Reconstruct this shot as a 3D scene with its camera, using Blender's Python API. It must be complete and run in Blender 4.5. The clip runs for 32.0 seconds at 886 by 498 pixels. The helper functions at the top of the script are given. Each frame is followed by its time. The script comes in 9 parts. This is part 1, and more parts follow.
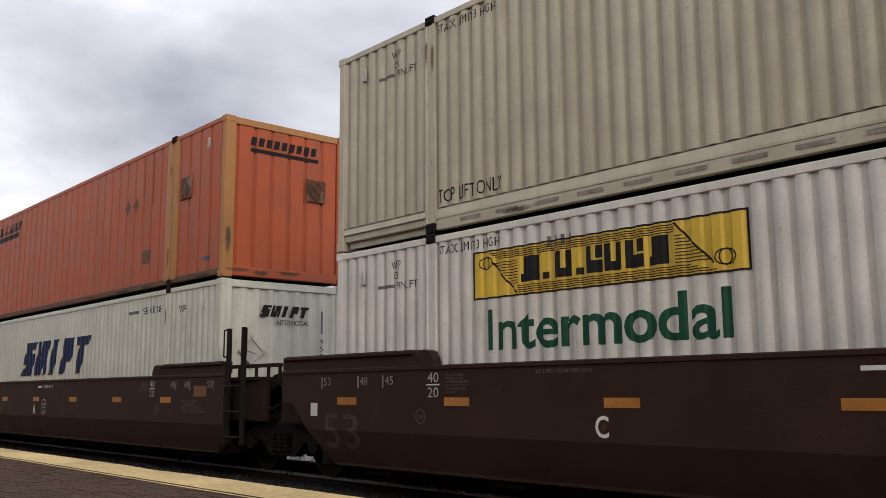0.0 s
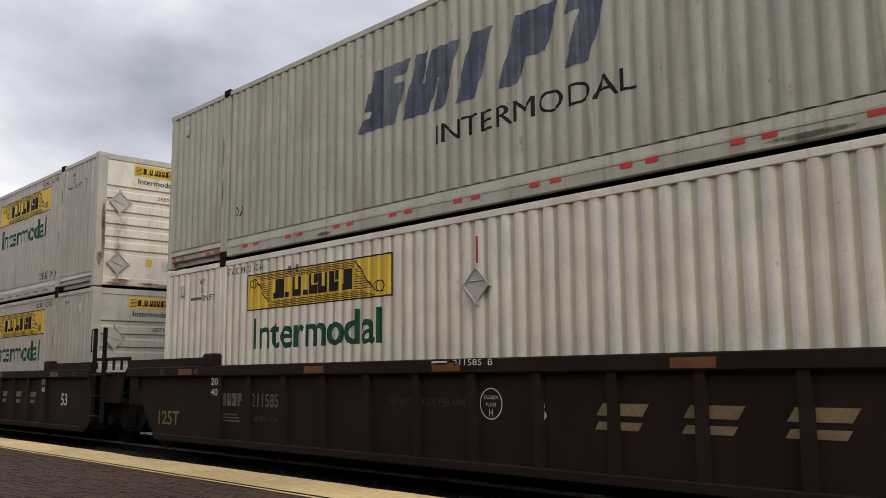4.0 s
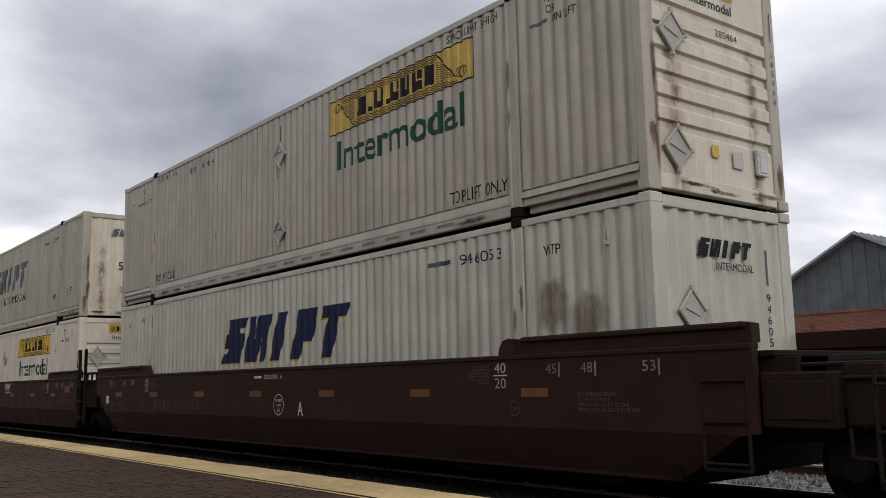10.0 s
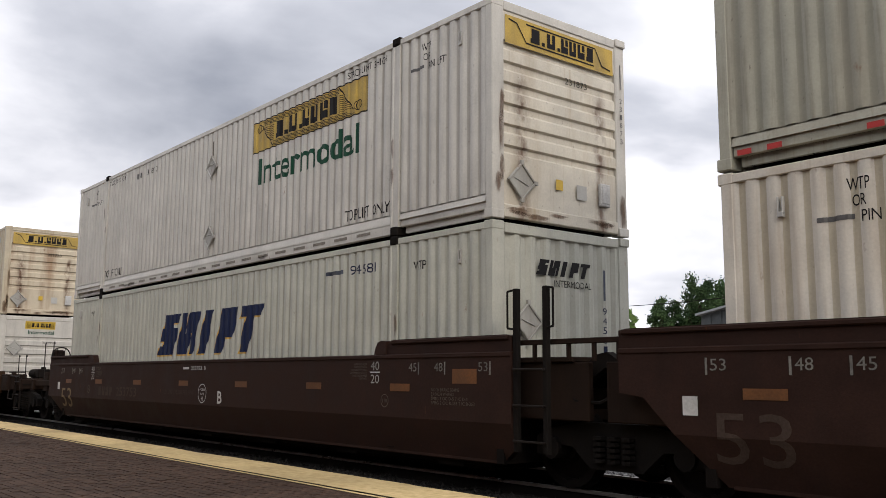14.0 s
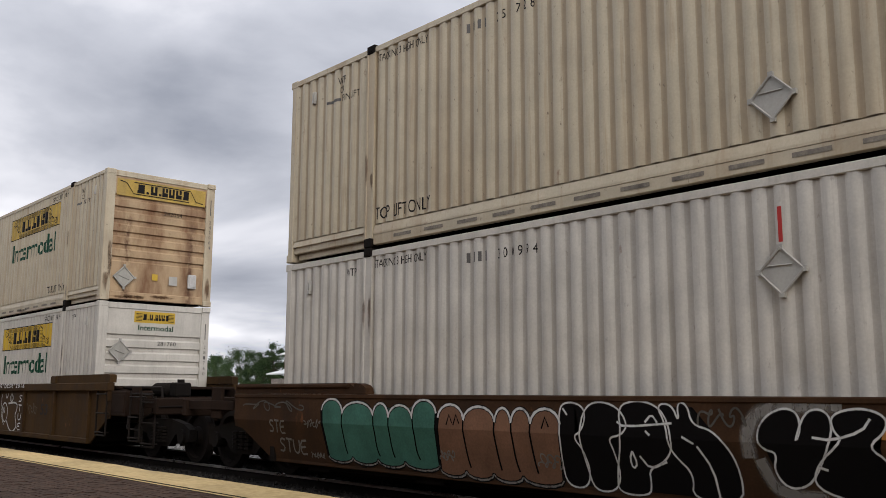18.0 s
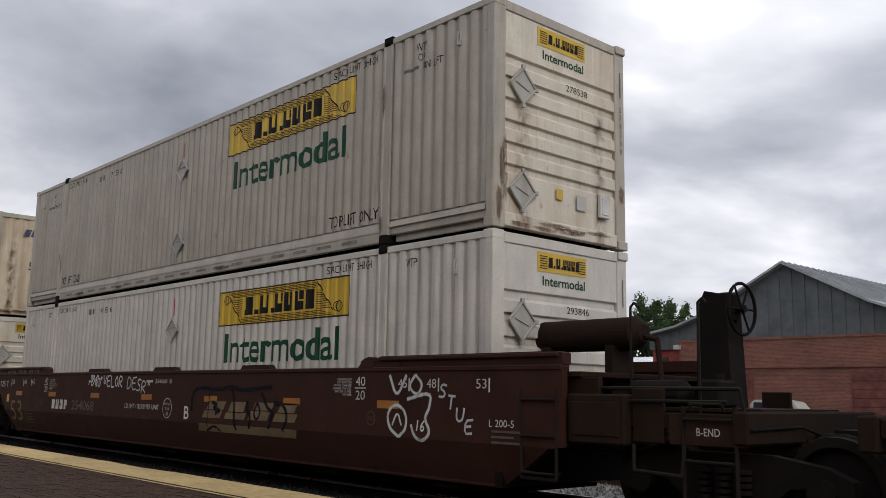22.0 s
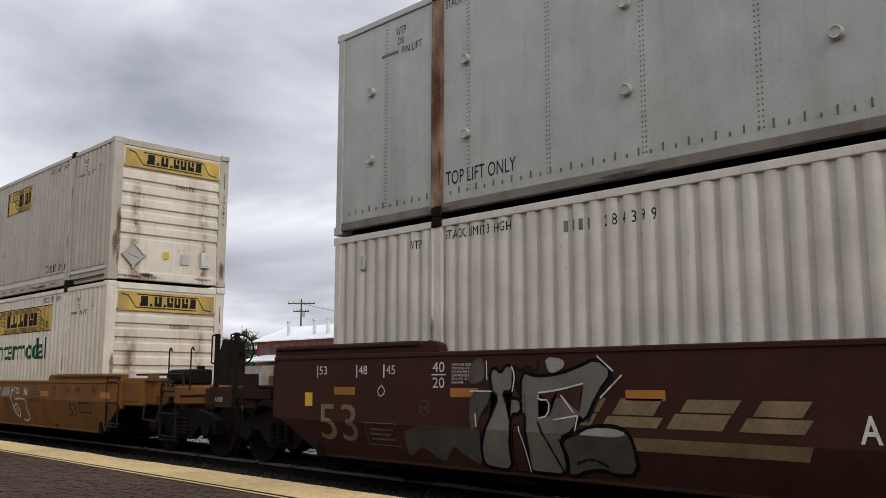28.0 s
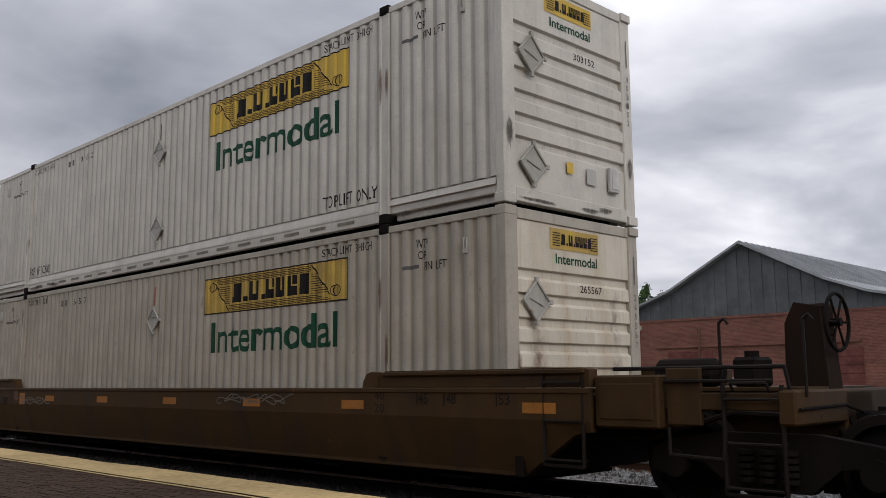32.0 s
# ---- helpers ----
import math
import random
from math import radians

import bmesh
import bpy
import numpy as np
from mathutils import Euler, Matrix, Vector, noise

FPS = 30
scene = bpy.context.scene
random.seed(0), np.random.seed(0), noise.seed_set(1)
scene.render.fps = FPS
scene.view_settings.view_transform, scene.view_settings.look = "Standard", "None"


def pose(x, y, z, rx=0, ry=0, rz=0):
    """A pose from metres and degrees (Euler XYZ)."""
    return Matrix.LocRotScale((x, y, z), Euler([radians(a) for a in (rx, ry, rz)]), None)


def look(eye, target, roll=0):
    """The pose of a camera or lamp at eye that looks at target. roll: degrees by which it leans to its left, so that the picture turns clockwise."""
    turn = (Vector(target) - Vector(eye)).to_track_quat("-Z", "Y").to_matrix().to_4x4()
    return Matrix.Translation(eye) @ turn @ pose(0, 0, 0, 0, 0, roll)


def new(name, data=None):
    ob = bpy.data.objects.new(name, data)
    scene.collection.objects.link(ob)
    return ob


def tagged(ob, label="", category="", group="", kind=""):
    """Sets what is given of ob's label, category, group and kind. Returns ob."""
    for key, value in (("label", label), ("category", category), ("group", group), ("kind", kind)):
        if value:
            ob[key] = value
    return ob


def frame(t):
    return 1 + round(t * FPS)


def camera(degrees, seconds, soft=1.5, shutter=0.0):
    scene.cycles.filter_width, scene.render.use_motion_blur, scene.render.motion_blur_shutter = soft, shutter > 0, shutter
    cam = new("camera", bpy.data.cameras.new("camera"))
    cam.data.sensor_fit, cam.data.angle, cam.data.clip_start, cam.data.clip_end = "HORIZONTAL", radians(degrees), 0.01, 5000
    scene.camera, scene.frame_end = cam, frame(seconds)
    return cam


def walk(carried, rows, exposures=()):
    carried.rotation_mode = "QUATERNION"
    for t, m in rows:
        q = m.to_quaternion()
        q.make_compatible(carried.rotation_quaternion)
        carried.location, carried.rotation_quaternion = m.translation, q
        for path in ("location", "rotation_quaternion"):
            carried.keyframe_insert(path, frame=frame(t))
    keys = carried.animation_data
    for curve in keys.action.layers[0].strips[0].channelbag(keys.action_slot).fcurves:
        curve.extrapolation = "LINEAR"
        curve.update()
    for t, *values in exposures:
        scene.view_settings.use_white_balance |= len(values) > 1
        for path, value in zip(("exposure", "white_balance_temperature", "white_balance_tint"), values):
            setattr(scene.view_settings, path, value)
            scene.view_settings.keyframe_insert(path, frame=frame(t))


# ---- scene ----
# camera: held by hand at one spot on the platform; heading, tilt and lean in degrees
EYE = (0.0, 0.0, 1.26)
cam = camera(52.08, 32.0, 0.6)
AIM = [
    (0, 48.3, 8.88, 0.39), (0.5, 48.49, 8.68, 0.07), (1, 48.07, 8.82, -0.28), (1.5, 48.19, 7.9, -0.1),
    (2, 48.03, 8.07, 0.11), (2.5, 47.65, 8.2, 0.31), (4.5, 47.31, 8.08, 0.34), (5, 48.53, 8.48, 0.22),
    (5.5, 51.4, 8.87, 0.41), (6, 52.16, 9.02, 0.42), (6.5, 52.05, 8.9, 0.68), (7, 51.85, 9.18, 0.78),
    (7.5, 51.96, 9.23, 1.08), (8, 52.21, 8.99, 0.88), (8.5, 52.4, 8.65, 0.87), (9, 52.21, 8.48, 1.08),
    (9.5, 51.99, 8.46, 1.13), (10, 51.85, 8.39, 1.08), (10.5, 51.66, 8.52, 0.35), (11, 51.66, 8.29, 0.38),
    (11.5, 51.46, 8.29, 0.28), (12, 51.51, 8.44, 0.01), (12.5, 51.39, 8.47, -0.24), (13, 51.25, 8.36, -0.29),
    (13.5, 51.2, 8.19, -0.39), (15.5, 48.45, 8.35, 0.63), (16, 48.28, 8.51, 0.72), (16.5, 48.23, 8.47, 0.55),
    (17, 47.84, 8.83, 0.07), (17.5, 47.96, 9.03, 0.11), (18, 47.99, 9.08, -0.23), (18.5, 47.86, 8.9, -0.64),
    (19, 47.84, 8.8, -0.66), (19.5, 47.9, 8.85, -0.51), (20, 48.06, 8.79, -1), (20.5, 47.92, 8.81, -0.94),
    (21, 47.65, 9.03, -0.9), (21.5, 47.63, 8.91, -0.6), (22, 47.6, 9.15, -1), (22.5, 47.46, 9.08, -1.12),
    (23, 47.11, 9.12, -0.94), (23.5, 46.96, 8.98, -0.49), (24, 46.76, 8.89, 0.1), (24.5, 46.39, 8.79, 0.45),
    (26.5, 46.59, 8.95, 0.37), (27, 46.58, 9.06, -0.05), (27.5, 46.42, 8.77, 0), (28, 46.31, 8.28, -0.14),
    (28.5, 46.34, 7.84, -0.21), (29, 46.32, 7.66, 0.16), (29.5, 46.46, 7.52, 0.49), (30, 46.17, 7.89, 0.12),
    (30.5, 45.76, 8.25, 0.14), (31, 45.85, 8.32, 0.3), (31.5, 45.86, 8.22, 0.27), (32, 45.38, 8.27, 0.46),
]
# the camera's own exposure: it stops down when much bright sky is in view
STOPS = [(0, -0.15), (1, -0.25), (2, -0.1), (2.5, -0.1), (3.2, -0.5), (4.2, -0.2), (5, 0), (6, -0.23), (7, -0.25), (8, -0.52), (9, -0.45), (10, -0.67), (11, -0.2), (12, -0.38), (13, -0.32), (14.5, -0.32), (15.5, -0.4),
         (16, -0.7), (17, -0.85), (18, -0.4), (19, -0.77), (20, -0.38), (21, -0.25), (22, -0.7), (23, -0.12), (24, -0.18), (25.5, -0.2), (27, -0.47), (28, -0.34), (29, -0.68), (30, -0.12), (31, -0.5), (32, -0.78)]
walk(cam, [(t, pose(*EYE, 90 + tilt, lean, head)) for t, head, tilt, lean in AIM], [(t, s - 0.1, 6900 + 350 * max(-0.7, s), 14) for t, s in STOPS])

# how far the train has run, second by second, and where each stack's leading end starts
RUN = [0.0, 9.638, 19.259, 28.82, 38.35, 47.856, 57.307, 66.697, 76.041, 85.339, 94.62, 103.858, 113.024, 122.143, 131.229, 140.29, 149.337, 158.353, 167.326, 176.242, 185.116, 193.949, 202.763, 211.569, 220.341, 229.08, 237.799, 246.516, 255.23, 263.936, 272.604, 281.206, 289.704]
FRONT = [5.5, -14.1, -37.74, -57.31, -76.93, -100.57, -120.02, -139.42, -163.07, -186.63, -210.13, -229.6, -249.07, -272.62, -296.27]

# overcast summer sky with broken grey cloud, soft sun behind the camera
world = bpy.data.worlds.new("sky")
scene.world = world
world.use_nodes = True


def node(tree, kind, **values):
    n = tree.nodes.new(kind)
    for key, v in values.items():
        n.inputs[key].default_value = v
    return n


def build_sky():
    nt = world.node_tree
    nt.nodes.clear()
    ln = nt.links.new
    out = nt.nodes.new("ShaderNodeOutputWorld")
    bg = node(nt, "ShaderNodeBackground", Strength=1.0)
    sky = nt.nodes.new("ShaderNodeTexSky")
    sky.sky_type = "NISHITA"
    sky.sun_disc = False
    sky.sun_elevation, sky.sun_rotation = radians(52), radians(150)
    clear = nt.nodes.new("ShaderNodeMix")
    clear.data_type = "RGBA"
    clear.blend_type = "MULTIPLY"
    clear.inputs[0].default_value = 1.0
    clear.inputs[7].default_value = (0.10, 0.10, 0.10, 1)
    ln(sky.outputs[0], clear.inputs[6])
    geo = nt.nodes.new("ShaderNodeTexCoord")
    sep = nt.nodes.new("ShaderNodeSeparateXYZ")
    ln(geo.outputs["Generated"], sep.inputs[0])
    zz = nt.nodes.new("ShaderNodeMath")
    zz.operation = "MAXIMUM"
    zz.inputs[1].default_value = 0.0
    ln(sep.outputs[2], zz.inputs[0])
    za = nt.nodes.new("ShaderNodeMath")
    za.operation = "ADD"
    za.inputs[1].default_value = 0.22
    ln(zz.outputs[0], za.inputs[0])
    com = nt.nodes.new("ShaderNodeCombineXYZ")
    for i in (0, 1):
        d = nt.nodes.new("ShaderNodeMath")
        d.operation = "DIVIDE"
        ln(sep.outputs[i], d.inputs[0])
        ln(za.outputs[0], d.inputs[1])
        ln(d.outputs[0], com.inputs[i])
    shift = nt.nodes.new("ShaderNodeMapping")
    shift.inputs["Location"].default_value = SKY_SHIFT
    ln(com.outputs[0], shift.inputs[0])
    big = node(nt, "ShaderNodeTexNoise", Scale=0.95, Detail=9.0, Roughness=0.49, Distortion=0.3)
    ln(shift.outputs[0], big.inputs["Vector"])
    tone = nt.nodes.new("ShaderNodeValToRGB")
    el = tone.color_ramp.elements
    el[0].position, el[0].color = 0.30, (0.40, 0.46, 0.57, 1)
    el[1].position, el[1].color = 0.66, (2.3, 2.35, 2.43, 1)
    e = el.new(0.46)
    e.color = (0.88, 0.955, 1.08, 1)
    e = el.new(0.56)
    e.color = (1.43, 1.505, 1.62, 1)
    ln(big.outputs[0], tone.inputs[0])
    gap = node(nt, "ShaderNodeTexNoise", Scale=0.9, Detail=5.0, Roughness=0.5)
    ln(com.outputs[0], gap.inputs["Vector"])
    gr = nt.nodes.new("ShaderNodeValToRGB")
    gr.color_ramp.elements[0].position = 0.64
    gr.color_ramp.elements[1].position = 0.78
    ln(gap.outputs[0], gr.inputs[0])
    mix = nt.nodes.new("ShaderNodeMix")
    mix.data_type = "RGBA"
    ln(gr.outputs[0], mix.inputs[0])
    ln(tone.outputs[0], mix.inputs[6])
    ln(clear.outputs[2], mix.inputs[7])
    # cloud is brighter towards the sun's side of the sky
    side = nt.nodes.new("ShaderNodeVectorMath")
    side.operation = "DOT_PRODUCT"
    side.inputs[1].default_value = Vector(SUN_FROM).normalized()
    ln(geo.outputs["Generated"], side.inputs[0])
    gain = nt.nodes.new("ShaderNodeMath")
    gain.operation = "MULTIPLY_ADD"
    gain.inputs[1].default_value, gain.inputs[2].default_value = 0.48, 1.26
    ln(side.outputs["Value"], gain.inputs[0])
    ln(gain.outputs[0], bg.inputs[1])
    ln(mix.outputs[2], bg.inputs[0])
    ln(bg.outputs[0], out.inputs[0])


SUN_FROM = (60, -17, 44)
SKY_SHIFT = (0.506, 0.717, 0.0)
build_sky()
sun = new("sun", bpy.data.lights.new("sun", "SUN"))
sun.data.energy, sun.data.angle, sun.data.color = 1.4, radians(14), (1.0, 0.93, 0.81)
sun.matrix_world = look(SUN_FROM, (0, 0, 0))
scene.view_settings.exposure = 0.0

# ---- materials ----
MATS = {}


def mat(name, color, rough=0.6, metal=0.0, var=0.14, scale=2.0, dirt=None, amount=0.0, streak=0.15, rust=0.0, bump=0.15, grain=40.0, runs=0.0, spec=0.35, drips=0.0):
    """Painted or raw surface: broad mottling, runs of dirt, fine grain, rust specks."""
    if name in MATS:
        return MATS[name]
    m = bpy.data.materials.new(name)
    m.use_nodes = True
    nt = m.node_tree
    ln = nt.links.new
    bsdf = nt.nodes["Principled BSDF"]
    tc = nt.nodes.new("ShaderNodeTexCoord")
    info = nt.nodes.new("ShaderNodeObjectInfo")
    off = nt.nodes.new("ShaderNodeVectorMath")
    off.operation = "MULTIPLY_ADD"
    ln(info.outputs["Random"], off.inputs[0])
    off.inputs[1].default_value = (37.0, 11.0, 5.0)
    ln(tc.outputs["Object"], off.inputs[2])

    def noise_tex(sc, det, stretch=None):
        n = node(nt, "ShaderNodeTexNoise", Scale=sc, Detail=det, Roughness=0.6)
        if stretch:
            mp = nt.nodes.new("ShaderNodeMapping")
            mp.inputs["Scale"].default_value = stretch
            ln(off.outputs[0], mp.inputs[0])
            ln(mp.outputs[0], n.inputs["Vector"])
        else:
            ln(off.outputs[0], n.inputs["Vector"])
        return n

    def ramp(src, a, b, lo, hi):
        r = nt.nodes.new("ShaderNodeMapRange")
        for i, v in enumerate((a, b, lo, hi)):
            r.inputs[i + 1].default_value = v
        ln(src, r.inputs[0])
        return r.outputs[0]

    def mixed(fac, a, b, mode="MIX"):
        x = nt.nodes.new("ShaderNodeMix")
        x.data_type, x.blend_type = "RGBA", mode
        if isinstance(fac, float):
            x.inputs[0].default_value = fac
        else:
            ln(fac, x.inputs[0])
        for i, v in ((6, a), (7, b)):
            if isinstance(v, tuple):
                x.inputs[i].default_value = (*v[:3], 1)
            else:
                ln(v, x.inputs[i])
        return x.outputs[2]

    broad = noise_tex(scale, 4.0)
    shade = ramp(broad.outputs[0], 0.3, 0.7, 1 - var, 1 + var * 0.6)
    fine = noise_tex(grain, 3.0)
    shade2 = ramp(fine.outputs[0], 0.3, 0.7, 1 - var * 0.5, 1 + var * 0.3)
    mul = nt.nodes.new("ShaderNodeMath")
    mul.operation = "MULTIPLY"
    ln(shade, mul.inputs[0])
    ln(shade2, mul.inputs[1])
    grey = nt.nodes.new("ShaderNodeCombineColor")
    for i in range(3):
        ln(mul.outputs[0], grey.inputs[i])
    col = mixed(1.0, color, grey.outputs[0], "MULTIPLY")
    if dirt:
        run = noise_tex(2.2, 5.0, (1.0, 1.0, streak))
        col = mixed(ramp(run.outputs[0], 0.47, 0.74, 0.0, amount), col, dirt)
    if drips:
        drip = noise_tex(13.0, 4.0, (1.0, 1.0, 0.055))
        col = mixed(ramp(drip.outputs[0], 0.55, 0.72, 0.0, drips), col, dirt)
        speck = noise_tex(16.0, 4.0, (1.0, 1.0, 0.6))
        col = mixed(ramp(speck.outputs[0], 0.66, 0.74, 0.0, drips * 1.4), col, (0.09, 0.06, 0.04))
    if rust:
        spots = noise_tex(5.5, 6.0, (1.0, 1.0, 0.5))
        col = mixed(ramp(spots.outputs[0], 0.70 - rust * 0.12, 0.80 - rust * 0.12, 0.0, 0.85), col, (0.16, 0.06, 0.025))
    if runs:
        # rust that has run down from fittings at two places across the wall
        axes = nt.nodes.new("ShaderNodeSeparateXYZ")
        ln(tc.outputs["Object"], axes.inputs[0])
        blot = noise_tex(3.0, 5.0, (1.0, 2.0, 1.2))
        patch = ramp(blot.outputs[0], 0.38, 0.62, 0.0, 1.0)
        for c, w in ((0.55, 0.17), (2.06, 0.15)):
            d = nt.nodes.new("ShaderNodeMath")
            d.operation = "SUBTRACT"
            d.inputs[1].default_value = c
            ln(axes.outputs[1], d.inputs[0])
            a = nt.nodes.new("ShaderNodeMath")
            a.operation = "ABSOLUTE"
            ln(d.outputs[0], a.inputs[0])
            k = nt.nodes.new("ShaderNodeMath")
            k.operation = "MULTIPLY"
            ln(ramp(a.outputs[0], 0.02, w, runs, 0.0), k.inputs[0])
            ln(patch, k.inputs[1])
            k2 = nt.nodes.new("ShaderNodeMath")
            k2.operation = "MULTIPLY"
            ln(k.outputs[0], k2.inputs[0])
            ln(ramp(axes.outputs[2], 1.75, 2.15, 1.0, 0.0), k2.inputs[1])
            col = mixed(k2.outputs[0], col, (0.10, 0.045, 0.022))
    ln(col, bsdf.inputs["Base Color"])
    bsdf.inputs["Specular IOR Level"].default_value = spec
    bsdf.inputs["Metallic"].default_value = metal
    ln(ramp(broad.outputs[0], 0.3, 0.7, rough - 0.08, min(1.0, rough + 0.12)), bsdf.inputs["Roughness"])
    if bump:
        b = node(nt, "ShaderNodeBump", Strength=bump, Distance=0.01)
        ln(fine.outputs[0], b.inputs["Height"])
        ln(b.outputs[0], bsdf.inputs["Normal"])
    MATS[name] = m
    return m


GRIME = (0.12, 0.095, 0.07)
ROAD = (0.20, 0.16, 0.115)
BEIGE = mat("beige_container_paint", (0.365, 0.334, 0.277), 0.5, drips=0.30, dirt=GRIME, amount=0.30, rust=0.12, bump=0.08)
CREAM = mat("cream_container_paint", (0.465, 0.405, 0.295), 0.5, drips=0.45, dirt=(0.28, 0.18, 0.09), amount=0.55, streak=0.09, rust=0.18, bump=0.08)
WHITE = mat("white_container_paint", (0.520, 0.493, 0.437), 0.45, drips=0.2, dirt=GRIME, amount=0.22, rust=0.05, bump=0.08)
PALE = mat("pale_green_white_paint", (0.448, 0.442, 0.372), 0.45, drips=0.2, dirt=GRIME, amount=0.22, rust=0.05, bump=0.08)
STONE = mat("weathered_ivory_paint", (0.345, 0.332, 0.262), 0.55, drips=0.45, dirt=(0.13, 0.09, 0.05), amount=0.40, rust=0.2, bump=0.08)
IVORY = mat("ivory_container_paint", (0.59, 0.545, 0.465), 0.48, drips=0.25, dirt=(0.28, 0.18, 0.09), amount=0.3, rust=0.06, bump=0.08)
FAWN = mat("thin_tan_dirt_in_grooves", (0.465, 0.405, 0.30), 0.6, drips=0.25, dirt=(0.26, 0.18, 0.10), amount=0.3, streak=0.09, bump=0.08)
KHAKI = mat("khaki_container_paint", (0.375, 0.333, 0.248), 0.52, drips=0.35, dirt=(0.20, 0.15, 0.09), amount=0.35, rust=0.12, bump=0.08)
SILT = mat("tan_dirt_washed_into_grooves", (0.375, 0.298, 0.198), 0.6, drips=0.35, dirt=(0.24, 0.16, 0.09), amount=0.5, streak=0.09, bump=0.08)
RUSTY = mat("rust_streaked_ivory_paint", (0.5336, 0.46, 0.3404), 0.6, dirt=(0.22, 0.11, 0.045), amount=0.75, streak=0.12, rust=0.45, bump=0.1, runs=1.0)
ORANGE = mat("faded_orange_paint", (0.315, 0.058, 0.0145), 0.55, drips=0.4, dirt=(0.14, 0.04, 0.02), amount=0.4, rust=0.1, bump=0.08)
AMBER = mat("ochre_post_paint", (0.31, 0.135, 0.036), 0.55, dirt=GRIME, amount=0.3, rust=0.2)
PLATE = mat("grey_white_plate", (0.338, 0.352, 0.325), 0.42, drips=0.15, dirt=GRIME, amount=0.22, rust=0.02, bump=0.05)
ROOFM = mat("container_roof", (0.42, 0.41, 0.38), 0.6, dirt=GRIME, amount=0.4)
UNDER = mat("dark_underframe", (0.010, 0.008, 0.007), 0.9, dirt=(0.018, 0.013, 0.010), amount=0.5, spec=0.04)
# groove colour of each paint: washed-in road dirt plus painted-in recess shade
GROOVE = {paint.name: mat("dirt_and_shade_in_grooves_of_" + paint.name, tint, 0.62, drips=0.25, dirt=ROAD, amount=0.35, streak=0.1, bump=0.08)
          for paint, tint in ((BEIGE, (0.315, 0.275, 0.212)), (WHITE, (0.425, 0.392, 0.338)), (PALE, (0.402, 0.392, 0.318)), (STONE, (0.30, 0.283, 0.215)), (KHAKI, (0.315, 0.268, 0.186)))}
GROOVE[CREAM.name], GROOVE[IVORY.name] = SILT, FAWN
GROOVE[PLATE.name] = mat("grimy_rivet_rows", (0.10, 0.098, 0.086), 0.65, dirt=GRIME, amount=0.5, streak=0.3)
PLATERAIL = mat("road_stained_plate_rail", (0.155, 0.140, 0.115), 0.65, dirt=(0.06, 0.042, 0.03), amount=0.7, streak=0.3, rust=0.1)
OCHREEND = mat("rust_covered_end_paint", (0.43, 0.305, 0.18), 0.65, dirt=(0.15, 0.066, 0.028), amount=0.95, streak=0.35, rust=0.55, bump=0.1, runs=1.0)
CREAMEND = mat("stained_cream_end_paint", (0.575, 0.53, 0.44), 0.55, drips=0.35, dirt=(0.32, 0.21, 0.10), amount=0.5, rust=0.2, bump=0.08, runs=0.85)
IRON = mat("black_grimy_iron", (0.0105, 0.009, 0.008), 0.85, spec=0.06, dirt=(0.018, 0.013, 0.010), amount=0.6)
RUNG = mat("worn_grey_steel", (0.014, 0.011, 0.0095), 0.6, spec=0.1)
STEEL = mat("worn_bright_steel", (0.42, 0.40, 0.38), 0.32, metal=0.9, var=0.2)
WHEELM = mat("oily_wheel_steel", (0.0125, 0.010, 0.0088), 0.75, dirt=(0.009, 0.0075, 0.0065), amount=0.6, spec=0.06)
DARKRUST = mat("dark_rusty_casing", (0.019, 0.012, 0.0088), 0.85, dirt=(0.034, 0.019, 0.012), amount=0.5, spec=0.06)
SLOT = mat("worn_rail_slot", (0.20, 0.175, 0.14), 0.7, var=0.5, scale=9.0, bump=0.0)
MAROONP = mat("faded_maroon_spray", (0.11, 0.022, 0.016), 0.7, var=0.4, bump=0.0)
RUSTIRON = mat("rusted_iron", (0.10, 0.05, 0.03), 0.85, dirt=(0.04, 0.025, 0.02), amount=0.6)
RUSTPOST = mat("flaking_rusted_post", (0.085, 0.032, 0.016), 0.85, var=0.5, scale=7.0, dirt=(0.36, 0.25, 0.165), amount=1.0, streak=0.45)
BROWN = mat("dark_brown_car_paint", (0.0295, 0.0148, 0.0110), 0.65, dirt=(0.024, 0.0150, 0.0120), amount=0.5, rust=0.03, var=0.25, spec=0.08)
OXIDE = mat("oxide_brown_car_paint", (0.0395, 0.0162, 0.0118), 0.62, dirt=(0.026, 0.0145, 0.011), amount=0.5, rust=0.04, var=0.25, spec=0.08)
SOOT = mat("sooty_brown_car_paint", (0.0180, 0.0108, 0.0088), 0.68, dirt=(0.020, 0.0145, 0.012), amount=0.5, var=0.25, spec=0.06)
TAN = mat("rust_tan_car_paint", (0.047, 0.0238, 0.0120), 0.7, dirt=(0.019, 0.0125, 0.009), amount=0.8, rust=0.25, var=0.35, spec=0.07)
UMBER = mat("umber_car_paint", (0.056, 0.031, 0.0125), 0.7, dirt=(0.024, 0.0145, 0.009), amount=0.8, rust=0.25, var=0.35, spec=0.07)
YELLOW = mat("faded_yellow_car_paint", (0.158, 0.067, 0.0145), 0.6, dirt=(0.06, 0.03, 0.013), amount=0.6, rust=0.15, var=0.25, spec=0.15)
OLIVE = mat("soiled_ochre_car_paint", (0.050, 0.0265, 0.0095), 0.65, dirt=(0.022, 0.015, 0.011), amount=0.75, rust=0.2, var=0.3, spec=0.15)
